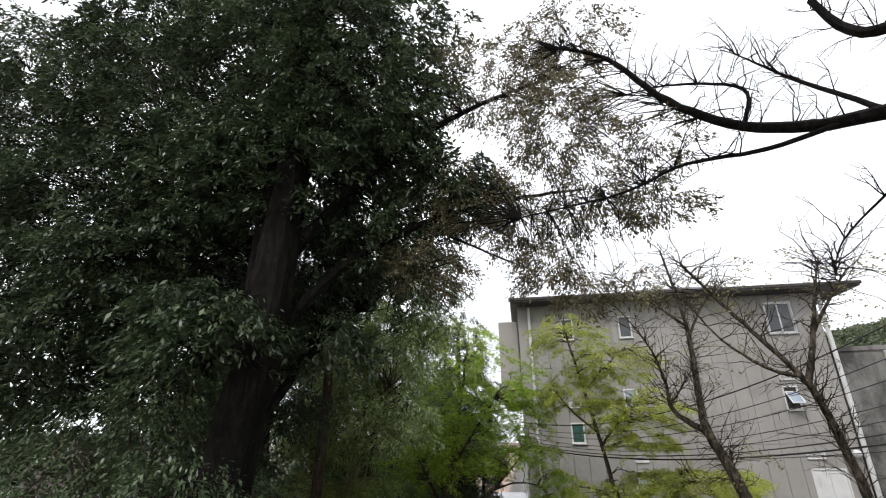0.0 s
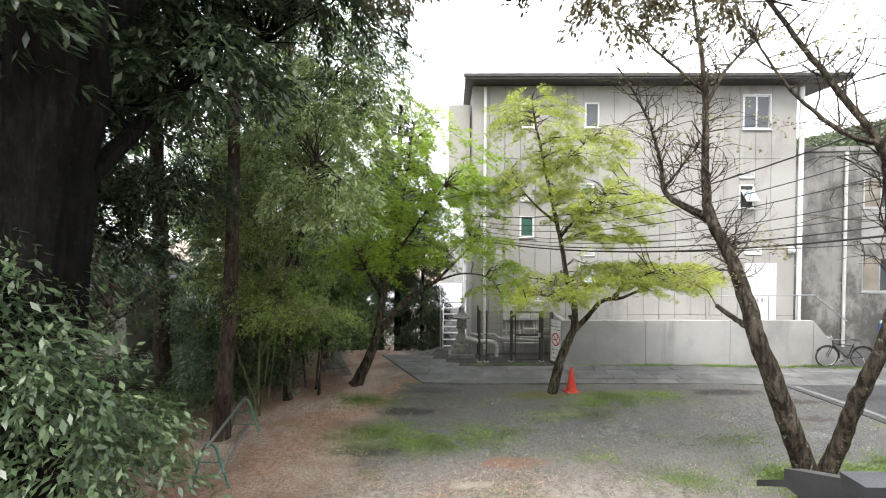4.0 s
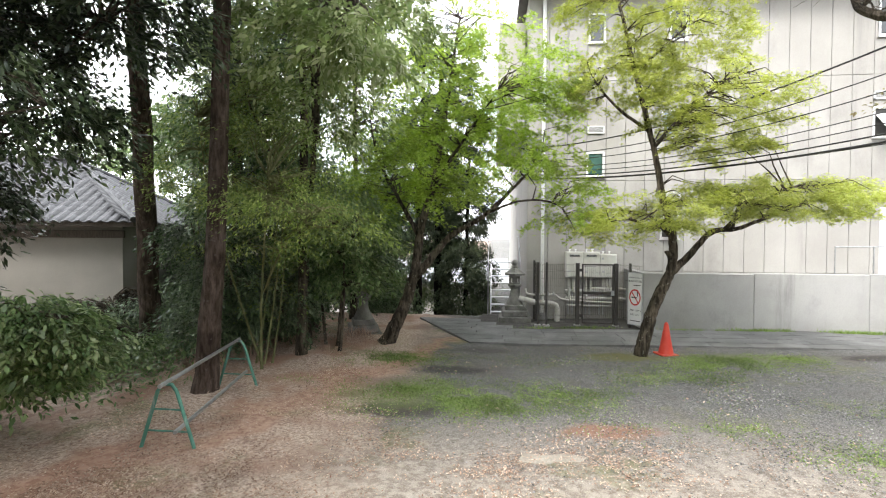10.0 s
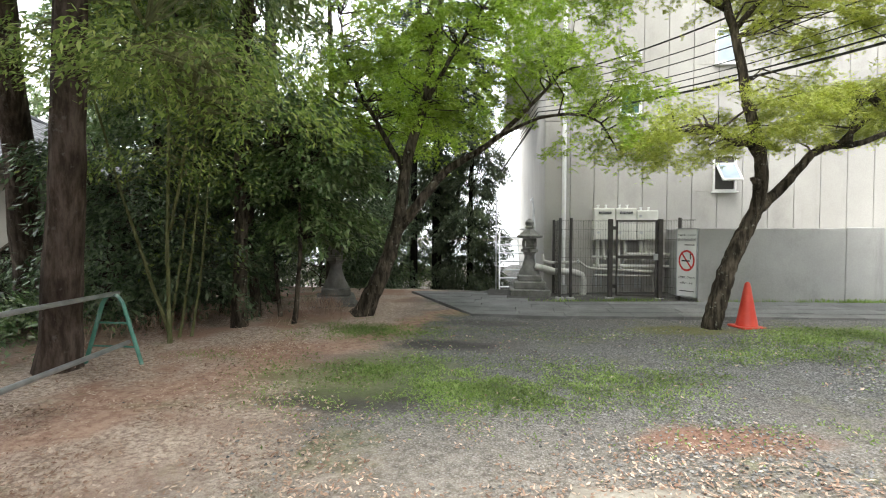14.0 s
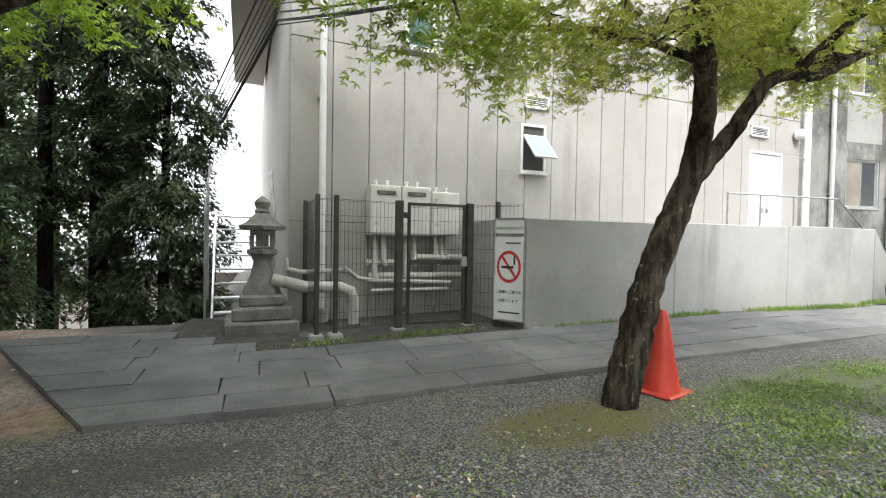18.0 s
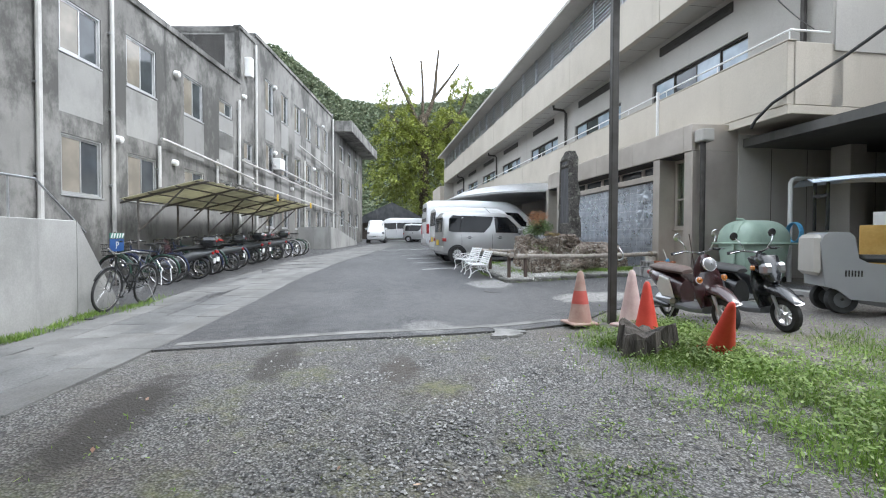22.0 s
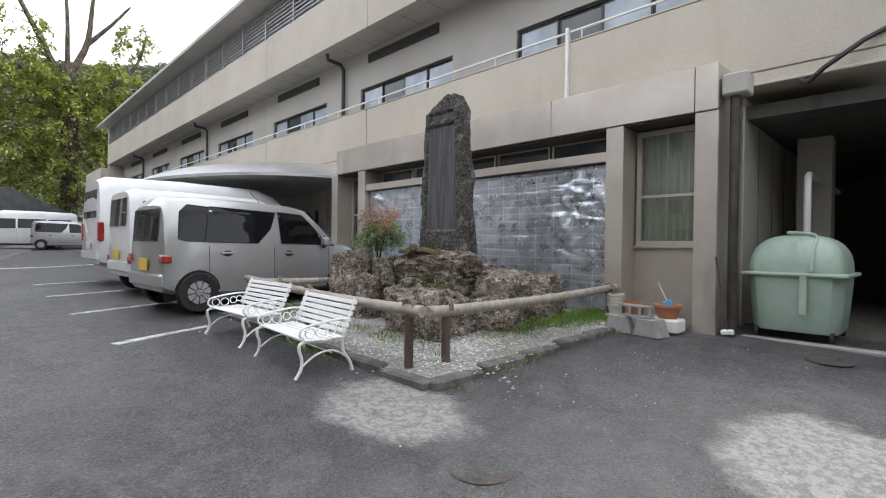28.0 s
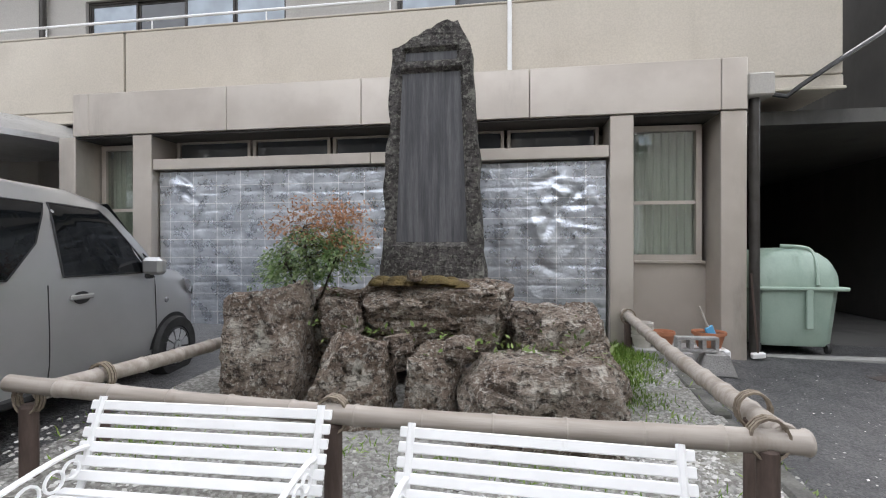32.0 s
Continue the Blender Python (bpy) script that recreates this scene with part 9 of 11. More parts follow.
for k in range(3):
    Geo().box((-0.11, -0.019, 0.04 + 0.05 * k), (0.1, -0.015, 0.065 + 0.05 * k)).obj("print", M_BLACK, nb)
hz = thing("hose_coil", "coil of blue hose hung by the refuse bin", "hose", (12.2, 6.05, 1.55))
for k in range(5):
    Geo().tube([(0.17 * math.cos(a), 0.02 * k, 0.2 * math.sin(a)) for a in np.linspace(0, 6.3, 20)], 0.012, 5, False).obj("loop", MATS["blue plastic"], hz)
mh = thing("manhole_cover", "round rusty iron manhole cover in the asphalt", "manhole cover", (12.9, 12.15, gz(12.9, 12.15) + 0.0125))
Geo().lathe([(0.2, 0), (0.2, 0.008), (0.175, 0.008), (0.17, 0.005), (0.01, 0.005)], 28).obj("cover", surf("rusty cast iron", (0.07, 0.06, 0.055), (0.12, 0.1, 0.09), 12, 0.7, 0.6, 70, 0.4), mh)
copy_thing(mh, pose(11.9, 8.1, gz(11.9, 8.1) + 0.0125) )

# ---- vehicles ----
def paint(name, c, rough=0.3, metal=0.0):
    m, n, l, p = tree_of(name)
    tc = n.new("ShaderNodeTexCoord")
    f = noise_tex(n, l, tc.outputs["Object"], 3, 5)
    l.new(mix(n, l, ramp_of(n, l, f, 0.3, 0.7), c, tuple(k * 0.93 for k in c)), p.inputs["Base Color"])
    p.inputs["Roughness"].default_value = rough
    p.inputs["Metallic"].default_value, p.inputs["Coat Weight"].default_value = metal, 0.8
    p.inputs["Coat Roughness"].default_value = 0.08
    return m


C_SILVER = paint("silver car paint", (0.43, 0.432, 0.43), 0.32, 0.55)
C_WHITE = paint("white car paint", (0.74, 0.75, 0.76), 0.3)
C_GLASS = glass_mat("tinted car glass", (0.006, 0.007, 0.008), 0.02)
C_GLASS.node_tree.nodes["Principled BSDF"].inputs["Specular IOR Level"].default_value = 0.28
C_TRIM = surf("black car trim", (0.015, 0.015, 0.016), (0.025, 0.025, 0.026), 6, 0.55, 0.03, 80)
C_RED = paint("red tail lens", (0.35, 0.02, 0.02), 0.2)
C_LENS = paint("clear lamp lens", (0.3, 0.3, 0.31), 0.12, 0.3)
C_PLATE = surf("yellow number plate", (0.75, 0.5, 0.04), (0.8, 0.56, 0.06), 5, 0.5, 0.02, 60)
C_RIM = surf("silver wheel cover", (0.5, 0.5, 0.51), (0.58, 0.58, 0.59), 6, 0.35, 0.03, 60, 0.6)


def vehicle(name, label, at, turn, stations, half, wb, wr, glass_side, paintm, nose, spokes=9, windscreen=None, rear=None, plate=C_PLATE, lamp=None, bumper=0.0, group="parked vehicles", zoff=0.0):
    """A car from cross sections along its length: (x, z bottom, z belt, z top, half width at belt, half width at top)."""
    c = thing(name, label, "car" if "wagon" in name else "van", at, turn, group)
    ring = lambda s: [(s[4] * 0.86, s[1]), (s[4] * 0.97, s[1] + 0.06), (s[4], s[1] + 0.22), (s[4], (s[1] + s[2]) / 2 + 0.05), (s[4] * 0.985, s[2]), ((s[4] * 0.3 + s[5] * 0.7), s[2] + (s[3] - s[2]) * 0.72), (s[5] * 0.97, s[2] + (s[3] - s[2]) * 0.9), (s[5] * 0.82, s[3] - 0.015 * (s[3] - s[2])), (s[5] * 0.4, s[3] + 0.015)]
    g = Geo()
    for s in stations:
        h = ring(s)
        g.v += [(s[0], y, z) for y, z in h] + [(s[0], -y, z) for y, z in reversed(h)]
    k = 18
    for i in range(len(stations) - 1):
        for j in range(k):
            q = (j + 1) % k
            g.f.append((i * k + j, i * k + q, (i + 1) * k + q, (i + 1) * k + j))
    g.f += [tuple(range(k - 1, -1, -1)), tuple(range((len(stations) - 1) * k, len(stations) * k))]
    body = g.obj("body", paintm, c, smooth=True)

    def skin(x, z):
        for s, t in zip(stations, stations[1:]):
            if s[0] <= x <= t[0]:
                u = (x - s[0]) / (t[0] - s[0])
                h = [(a[0] + (b[0] - a[0]) * u, a[1] + (b[1] - a[1]) * u) for a, b in zip(ring(s), ring(t))]
                for (y0, z0), (y1, z1) in zip(h, h[1:]):
                    if z0 <= z <= z1:
                        return y0 + (y1 - y0) * (z - z0) / max(z1 - z0, 1e-6)
                return h[-1][0]
        return half

    for sy in (1, -1):
        for pane in glass_side:
            gg = Geo()
            pts = []
            for (x0, z0), (x1, z1) in zip(pane, pane[1:] + pane[:1]):
                pts += [(x0 + (x1 - x0) * i / 4, z0 + (z1 - z0) * i / 4) for i in range(4)]
            cx, cz = sum(p[0] for p in pts) / len(pts), sum(p[1] for p in pts) / len(pts)
            k = len(pts)
            for q in (1.0, 0.86, 0.7, 0.5, 0.28, 0.02):
                gg.v += [(cx + (x - cx) * q, sy * (skin(cx + (x - cx) * q, cz + (z - cz) * q) + 0.008), cz + (z - cz) * q) for x, z in pts]
            gg.f = [(r * k + i, r * k + (i + 1) % k, (r + 1) * k + (i + 1) % k, (r + 1) * k + i) for r in range(5) for i in range(k)] + [tuple(range(5 * k, 6 * k))]
            gg.obj("side_window", C_GLASS, body, smooth=True)
            edge = [(x, sy * (skin(x, z) + 0.006), z) for x, z in pts]
            Geo().tube(edge + edge[:1], 0.008, 4, False).obj("window_seal", C_TRIM, body)
    # wheels and arches
    for ax in (-wb / 2, wb / 2):
        for sy in (1, -1):
            y = sy * (half + 0.005)
            m = Matrix.Translation((ax, y, wr)) @ pose(0, 0, 0, -90 * sy)
            Geo().lathe([(wr * 0.62, -0.14), (wr * 0.95, -0.14), (wr, -0.1), (wr, 0.0), (wr * 0.95, 0.035), (wr * 0.66, 0.03), (wr * 0.62, 0.01)], 28, m, False).obj("tyre", M_RUBBER, body, smooth=True)
            rim = Geo().lathe([(wr * 0.64, 0.022), (wr * 0.58, 0.03), (wr * 0.55, 0.012), (wr * 0.2, 0.004), (0.01, 0.004)], 28, m, False).obj("wheel_disc", C_TRIM, body, smooth=True)
            for q in range(spokes):
                Geo().prism([(-0.014, wr * 0.2), (0.014, wr * 0.2), (wr * 1.35 / spokes, wr * 0.5), (wr * 1.2 / spokes, wr * 0.6), (-wr * 1.2 / spokes, wr * 0.6), (-wr * 1.35 / spokes, wr * 0.5)], 0.006, 0.026, "z", m @ pose(0, 0, 0, 0, 0, q * 360 / spokes)).obj("spoke", C_RIM, rim)
            Geo().lathe([(wr * 0.17, 0.006), (wr * 0.16, 0.034), (0.01, 0.036)], 16, m, False).obj("hub", C_RIM, rim, smooth=True)
            # Black disc laid on the body stands in for the wheel well's shade.
            arch = Geo()
            n = 18
            for i in range(n + 1):
                a = math.radians(-35 + 250 * i / n)
                for rr in (wr * 0.3, wr * 1.13):
                    x, z = ax + rr * math.cos(a), wr + rr * math.sin(a)
                    arch.v.append((x, sy * (skin(min(max(x, stations[0][0]), stations[-1][0]), z) + 0.004), z))
            arch.f = [(2 * i, 2 * i + 1, 2 * i + 3, 2 * i + 2) for i in range(n)]
            arch.obj("wheel_well_dark", C_TRIM, body)
    for part_name, quad, mat in (windscreen, rear):
        Geo().add(quad, [(0, 1, 2, 3)]).obj(part_name, mat, body)
    if lamp:
        for sy in (1, -1):
            for nm, (x0, y0, z0), (x1, y1, z1), mat in lamp:
                Geo().box((x0, min(sy * y0, sy * y1), z0), (x1, max(sy * y0, sy * y1), z1), 0.015).obj(nm, mat, body)
    x0 = stations[0][0]
    Geo().box((x0 - 0.035, -0.17, stations[0][1] + 0.22), (x0 - 0.02, 0.17, stations[0][1] + 0.39), 0.003).obj("number_plate", plate, body)
    Geo().box((x0 - 0.03, -half * 0.9, stations[0][1] - 0.02), (x0 + 0.25, half * 0.9, stations[0][1] + 0.2), 0.04).obj("rear_bumper", paintm, body)
    # door cuts and handles
    for x in nose["cuts"]:
        for sy in (1, -1):
            z0, z1 = 0.32, nose["belt"] - 0.02
            Geo().tube([(x, sy * (skin(x, z0 + (z1 - z0) * i / 8) + 0.001), z0 + (z1 - z0) * i / 8) for i in range(9)], 0.004, 4, False).obj("door_seam", C_TRIM, body)
    for x in nose["handles"]:
        for sy in (1, -1):
            z = nose["belt"] - 0.12
            Geo().box((x - 0.1, sy * (skin(x, z) + 0.012) - 0.012, z - 0.018), (x + 0.1, sy * (skin(x, z) + 0.012) + 0.012, z + 0.018), 0.008).obj("door_handle", paintm, body)
    mx, mz = nose["mirror"]
    for sy in (1, -1):
        y = skin(mx, mz)
        Geo().box((mx - 0.06, sy * (y + 0.11) - 0.09, mz - 0.06), (mx + 0.05, sy * (y + 0.11) + 0.09, mz + 0.09), 0.03).obj("mirror", paintm, body)
    return c


def loft(rings, caps=True):
    g = Geo()
    k = len(rings[0])
    for r in rings:
        g.v += [tuple(p) for p in r]
    for i in range(len(rings) - 1):
        for j in range(k):
            q = (j + 1) % k
            g.f.append((i * k + j, i * k + q, (i + 1) * k + q, (i + 1) * k + j))
    if caps:
        g.f += [tuple(range(k - 1, -1, -1)), tuple(range((len(rings) - 1) * k, len(rings) * k))]
    return g


HW = 0.735
wag = vehicle("silver_wagon", "silver tall-bodied small car parked nose-in", (19.28, 10.9, gz(19, 11) + 0.013), -84.5,
    [(-1.69, 0.36, 0.92, 1.08, 0.62, 0.56), (-1.66, 0.3, 0.95, 1.5, 0.69, 0.58), (-1.55, 0.26, 0.96, 1.62, HW, 0.61), (-1.2, 0.22, 0.96, 1.65, HW, 0.63), (-0.4, 0.2, 0.95, 1.655, HW, 0.63), (0.3, 0.2, 0.94, 1.63, HW, 0.62), (0.62, 0.2, 0.935, 1.57, HW, 0.6), (0.95, 0.2, 0.93, 1.26, HW, 0.62), (1.12, 0.2, 0.9, 1.02, HW, 0.64), (1.4, 0.22, 0.88, 0.99, 0.72, 0.63), (1.58, 0.25, 0.82, 0.93, 0.68, 0.58), (1.66, 0.28, 0.72, 0.84, 0.62, 0.52), (1.69, 0.32, 0.58, 0.7, 0.58, 0.48)],
    HW, 2.46, 0.28, [[(-1.5, 1.04), (-1.4, 1.01), (-1.16, 1.0), (-1.07, 1.51), (-1.36, 1.53), (-1.47, 1.42)], [(-1.15, 1.0), (-0.34, 0.99), (-0.12, 1.22), (-0.02, 1.49), (-1.06, 1.52)], [(0.06, 0.99), (0.98, 0.98), (0.72, 1.25), (0.48, 1.48), (0.02, 1.5)], [(1.0, 0.97), (1.12, 0.965), (0.9, 1.14)]],
    C_SILVER, {"cuts": (-1.08, -0.06, 0.98), "handles": (-0.82, 0.2), "belt": 0.96, "mirror": (0.86, 1.02)}, 9,
    ("windscreen", [(0.66, -0.55, 1.55), (0.66, 0.55, 1.55), (1.13, 0.6, 1.05), (1.13, -0.6, 1.05)], C_GLASS),
    ("rear_window", [(-1.702, -0.52, 1.0), (-1.702, 0.52, 1.0), (-1.68, 0.5, 1.46), (-1.68, -0.5, 1.46)], C_GLASS),
    lamp=[("tail_lamp", (-1.705, 0.56, 0.7), (-1.58, 0.735, 0.81), C_RED)])
for sy in (1, -1):
    Geo().box((0.82, sy * 0.77 - 0.03, 0.93), (0.88, sy * 0.77 + 0.03, 0.99), 0.012).obj("mirror_foot", C_TRIM, wag)
    Geo().lathe([(0.025, 0), (0.02, 0.008), (0.003, 0.01)], 10, Matrix.Translation((1.12, sy * 0.735, 0.72)) @ pose(0, 0, 0, -90 * sy)).obj("side_repeater", C_LENS, wag)
    loft([[(x, sy * y, z) for x, y, z in ((1.36, 0.728, 0.9), (1.5, 0.71, 0.88), (1.62, 0.668, 0.8), (1.6, 0.675, 0.72), (1.44, 0.722, 0.78))], [(x, sy * y, z) for x, y, z in ((1.38, 0.735, 0.89), (1.5, 0.718, 0.87), (1.61, 0.676, 0.8), (1.59, 0.683, 0.73), (1.45, 0.73, 0.785))]]).obj("head_lamp", C_LENS, wag, smooth=True)
    Geo().box((-0.95, sy * 0.7 - 0.03, 0.2), (0.95, sy * 0.7 + 0.03, 0.27), 0.02).obj("sill", C_TRIM, wag)
    for x in (-0.82, 0.2):
        Geo().lathe([(0.075, -0.002), (0.07, 0.003), (0.01, 0.001)], 16, Matrix.Translation((x, sy * 0.737, 0.835)) @ pose(0, 0, 0, -90 * sy) @ Matrix.Diagonal((1, 0.6, 1, 1))).obj("handle_recess", C_TRIM, wag, smooth=True)
van = vehicle("white_van", "white high-sided small van parked nose-in", (21.7, 10.85, gz(21.5, 11) + 0.013), -86,
    [(-1.68, 0.4, 1.1, 1.3, 0.64, 0.6), (-1.66, 0.32, 1.1, 1.82, 0.7, 0.6), (-1.55, 0.28, 1.1, 1.88, HW, 0.63), (-0.5, 0.25, 1.1, 1.9, HW, 0.65), (0.7, 0.25, 1.1, 1.88, HW, 0.64), (1.0, 0.25, 1.08, 1.78, HW, 0.62), (1.35, 0.25, 1.04, 1.34, HW, 0.64), (1.52, 0.26, 0.98, 1.12, 0.72, 0.62), (1.64, 0.3, 0.8, 0.95, 0.68, 0.55), (1.69, 0.36, 0.6, 0.72, 0.6, 0.5)],
    HW, 2.43, 0.275, [[(-1.5, 1.14), (-0.72, 1.14), (-0.72, 1.66), (-1.45, 1.66)], [(-0.62, 1.14), (0.15, 1.14), (0.15, 1.66), (-0.62, 1.66)], [(0.25, 1.12), (1.28, 1.1), (0.95, 1.6), (0.25, 1.66)]],
    C_WHITE, {"cuts": (-0.67, 0.2, 1.3), "handles": (-0.5, 0.4), "belt": 1.1, "mirror": (1.15, 1.16)}, 6,
    ("windscreen", [(1.02, -0.56, 1.74), (1.02, 0.56, 1.74), (1.37, 0.6, 1.3), (1.37, -0.6, 1.3)], C_GLASS),
    ("rear_window", [(-1.69, -0.54, 1.22), (-1.69, 0.54, 1.22), (-1.67, 0.52, 1.72), (-1.67, -0.52, 1.72)], C_GLASS),
    lamp=[("tail_lamp", (-1.69, 0.6, 0.55), (-1.62, 0.72, 0.68), C_RED), ("head_lamp", (1.5, 0.5, 0.72), (1.68, 0.7, 0.92), C_LENS)])
BW = 0.93
big = vehicle("white_minibus", "white long high-roofed minibus parked nose-in", (24.25, 10.0, gz(24, 10) + 0.013), -87,
    [(-2.65, 0.45, 1.2, 1.6, 0.82, 0.74), (-2.62, 0.36, 1.2, 2.14, 0.88, 0.72), (-2.45, 0.3, 1.2, 2.24, BW, 0.76), (-1.0, 0.28, 1.2, 2.28, BW, 0.78), (0.8, 0.28, 1.2, 2.26, BW, 0.78), (1.25, 0.28, 1.18, 2.12, BW, 0.76), (1.9, 0.28, 1.12, 1.55, BW, 0.8), (2.25, 0.3, 1.05, 1.2, 0.92, 0.78), (2.5, 0.34, 0.85, 1.02, 0.86, 0.72), (2.62, 0.4, 0.6, 0.78, 0.76, 0.64)],
    BW, 2.57 + 0.6, 0.33, [[(-2.35, 1.25), (-1.2, 1.25), (-1.2, 1.78), (-2.3, 1.78)], [(-1.1, 1.25), (0.2, 1.25), (0.2, 1.78), (-1.1, 1.78)], [(0.3, 1.22), (1.85, 1.16), (1.3, 1.75), (0.3, 1.78)]],
    C_WHITE, {"cuts": (-1.15, 0.25, 1.7), "handles": (-0.95, 0.5), "belt": 1.2, "mirror": (1.7, 1.25)}, 5,
    ("windscreen", [(1.28, -0.68, 2.05), (1.28, 0.68, 2.05), (1.95, 0.76, 1.5), (1.95, -0.76, 1.5)], C_GLASS),
    ("rear_window", [(-2.655, -0.66, 1.35), (-2.655, 0.66, 1.35), (-2.635, 0.62, 1.95), (-2.635, -0.62, 1.95)], C_GLASS), plate=M_SIGN,
    lamp=[("tail_lamp", (-2.665, 0.78, 0.85), (-2.56, 0.915, 1.25), C_RED), ("head_lamp", (2.36, 0.6, 0.8), (2.58, 0.86, 1.0), C_LENS)])
for at, turn, src, lab in (((44.5, 15.0, 1.02), 178, van, "small white van driving bay, facing the camera's street"), ((49.5, 13.0, 1.07), 92, big, "white high-roofed minibus parked far down the street"), ((47.0, 10.9, 1.07), -100, wag, "silver small car parked far down the street")):
    cp = copy_thing(src, pose(*at, 0, 0, turn))
    cp["label"] = lab if "driving" not in lab else "small white van standing far down the street"


# ---- scooters ----
S_MAROON = paint("dark maroon scooter paint", (0.045, 0.018, 0.02), 0.22)
S_BLACK = paint("black scooter paint", (0.015, 0.016, 0.018), 0.25)
S_SHELL = paint("weathered grey shell plastic", (0.3, 0.305, 0.31), 0.5)
S_GREY = paint("grey scooter plastic", (0.1, 0.105, 0.11), 0.45)
S_WHITE = paint("ivory scooter panel", (0.48, 0.46, 0.42), 0.35)
S_SEAT = surf("brown seat vinyl", (0.09, 0.06, 0.05), (0.13, 0.09, 0.075), 8, 0.55, 0.15, 90)
S_BSEAT = surf("black seat vinyl", (0.02, 0.02, 0.02), (0.035, 0.035, 0.035), 8, 0.55, 0.15, 90)
S_AMBER = paint("amber lens", (0.4, 0.13, 0.02), 0.2)
S_CHROME = surf("polished chrome", (0.6, 0.6, 0.6), (0.68, 0.68, 0.68), 8, 0.18, 0.02, 80, 1.0)


def oval(cx, cz, rx, ry, tilt=0.0, n=16, power=1.0):
    """A ring across the scooter: half width ry in y, half height rx along the tilted up direction."""
    out = []
    for a in np.linspace(0, 2 * math.pi, n, endpoint=False):
        c, s = math.copysign(abs(math.cos(a)) ** power, math.cos(a)), math.copysign(abs(math.sin(a)) ** power, math.sin(a))
        out.append((cx + rx * s * math.sin(tilt), ry * c, cz + rx * s * math.cos(tilt)))
    return out


def scooter(label, at, turn, paintm, seatm, panelm, round_lamp=True, lean=6):
    """Local x runs forwards: front axle at x = 0.58, rear axle at -0.57."""
    s = thing("scooter", label, "scooter", at, turn, "parked scooters", lean=(lean, 0))
    for x in (0.58, -0.57):
        m = Matrix.Translation((x, 0, 0.215)) @ pose(0, 0, 0, 90)
        w = Geo().lathe([(0.13, -0.04), (0.185, -0.05), (0.212, -0.025), (0.215, 0), (0.212, 0.025), (0.185, 0.05), (0.13, 0.04)], 28, m, False).obj("wheel", M_RUBBER, s, smooth=True)
        Geo().lathe([(0.135, -0.035), (0.12, -0.03), (0.12, 0.03), (0.135, 0.035)], 28, m, False).obj("rim", C_RIM, w, smooth=True)
        for q in range(6):
            Geo().box((-0.012, 0.02, -0.012), (0.012, 0.125, 0.012), 0.003, m @ pose(0, 0, 0, 0, 0, q * 60)).obj("spoke", C_RIM, w)
        Geo().lathe([(0.035, -0.06), (0.035, 0.06)], 12, m).obj("hub", C_RIM, w)
    loft([oval(0.27, 0.42, 0.05, 0.06, 0.5), oval(0.42, 0.5, 0.09, 0.11, 0.5), oval(0.6, 0.48, 0.07, 0.1, -0.2), oval(0.78, 0.38, 0.03, 0.07, -0.7)]).obj("front_fender", paintm, s, smooth=True)
    for sy in (-0.075, 0.075):
        Geo().tube([(0.58, sy, 0.215), (0.46, sy, 0.52)], 0.02, 8).obj("fork", M_STEEL, s)
    # leg shield, floor, tail
    loft([oval(0.34, 0.24, 0.05, 0.13, 0.4), oval(0.33, 0.42, 0.06, 0.2, 0.2), oval(0.3, 0.62, 0.07, 0.21, 0.2), oval(0.27, 0.78, 0.08, 0.16, 0.3), oval(0.25, 0.88, 0.08, 0.1, 0.4)]).obj("leg_shield", paintm, s, smooth=True)
    loft([oval(0.36, 0.25, 0.045, 0.15, 0, 16, 0.6), oval(0.1, 0.23, 0.045, 0.16, 0, 16, 0.6), oval(-0.2, 0.24, 0.05, 0.16, 0, 16, 0.6)]).obj("floor_board", S_GREY, s, smooth=True)
    body = loft([oval(-0.12, 0.4, 0.18, 0.11), oval(-0.3, 0.48, 0.18, 0.19), oval(-0.55, 0.56, 0.16, 0.2), oval(-0.8, 0.62, 0.1, 0.14), oval(-0.92, 0.64, 0.04, 0.06)]).obj("tail_body", paintm, s, smooth=True)
    for sy in (-1, 1):
        loft([[(x, sy * 0.196, z) for x, z in ((-0.12, 0.36), (-0.2, 0.62), (-0.42, 0.66), (-0.52, 0.5), (-0.4, 0.36))], [(x * 0.9 - 0.03, sy * 0.212, z * 0.88 + 0.06) for x, z in ((-0.12, 0.36), (-0.2, 0.62), (-0.42, 0.66), (-0.52, 0.5), (-0.4, 0.36))]]).obj("side_panel", panelm, body, smooth=True)
    loft([oval(-0.08, 0.7, 0.03, 0.08), oval(-0.18, 0.72, 0.055, 0.13), oval(-0.45, 0.735, 0.06, 0.15), oval(-0.7, 0.75, 0.055, 0.13), oval(-0.84, 0.74, 0.03, 0.08)]).obj("seat", seatm, s, smooth=True)
    Geo().box((-0.75, -0.12, 0.2), (-0.3, 0.12, 0.36), 0.05).obj("engine", M_STEEL, s)
    Geo().tube([(-0.35, -0.14, 0.22), (-0.6, -0.16, 0.24), (-0.95, -0.17, 0.3)], [0.03, 0.055, 0.045], 10).obj("exhaust", S_BLACK, s, smooth=True)
    Geo().box((-1.0, -0.08, 0.42), (-0.97, 0.08, 0.52), 0.003).obj("number_plate", M_SIGN, s)
    Geo().box((-0.94, -0.08, 0.62), (-0.9, 0.08, 0.68), 0.012).obj("tail_lamp", C_RED, s)
    # handlebars
    Geo().tube([(0.27, 0, 0.85), (0.22, 0, 0.97)], 0.035, 8).obj("steering_column", S_BLACK, s)
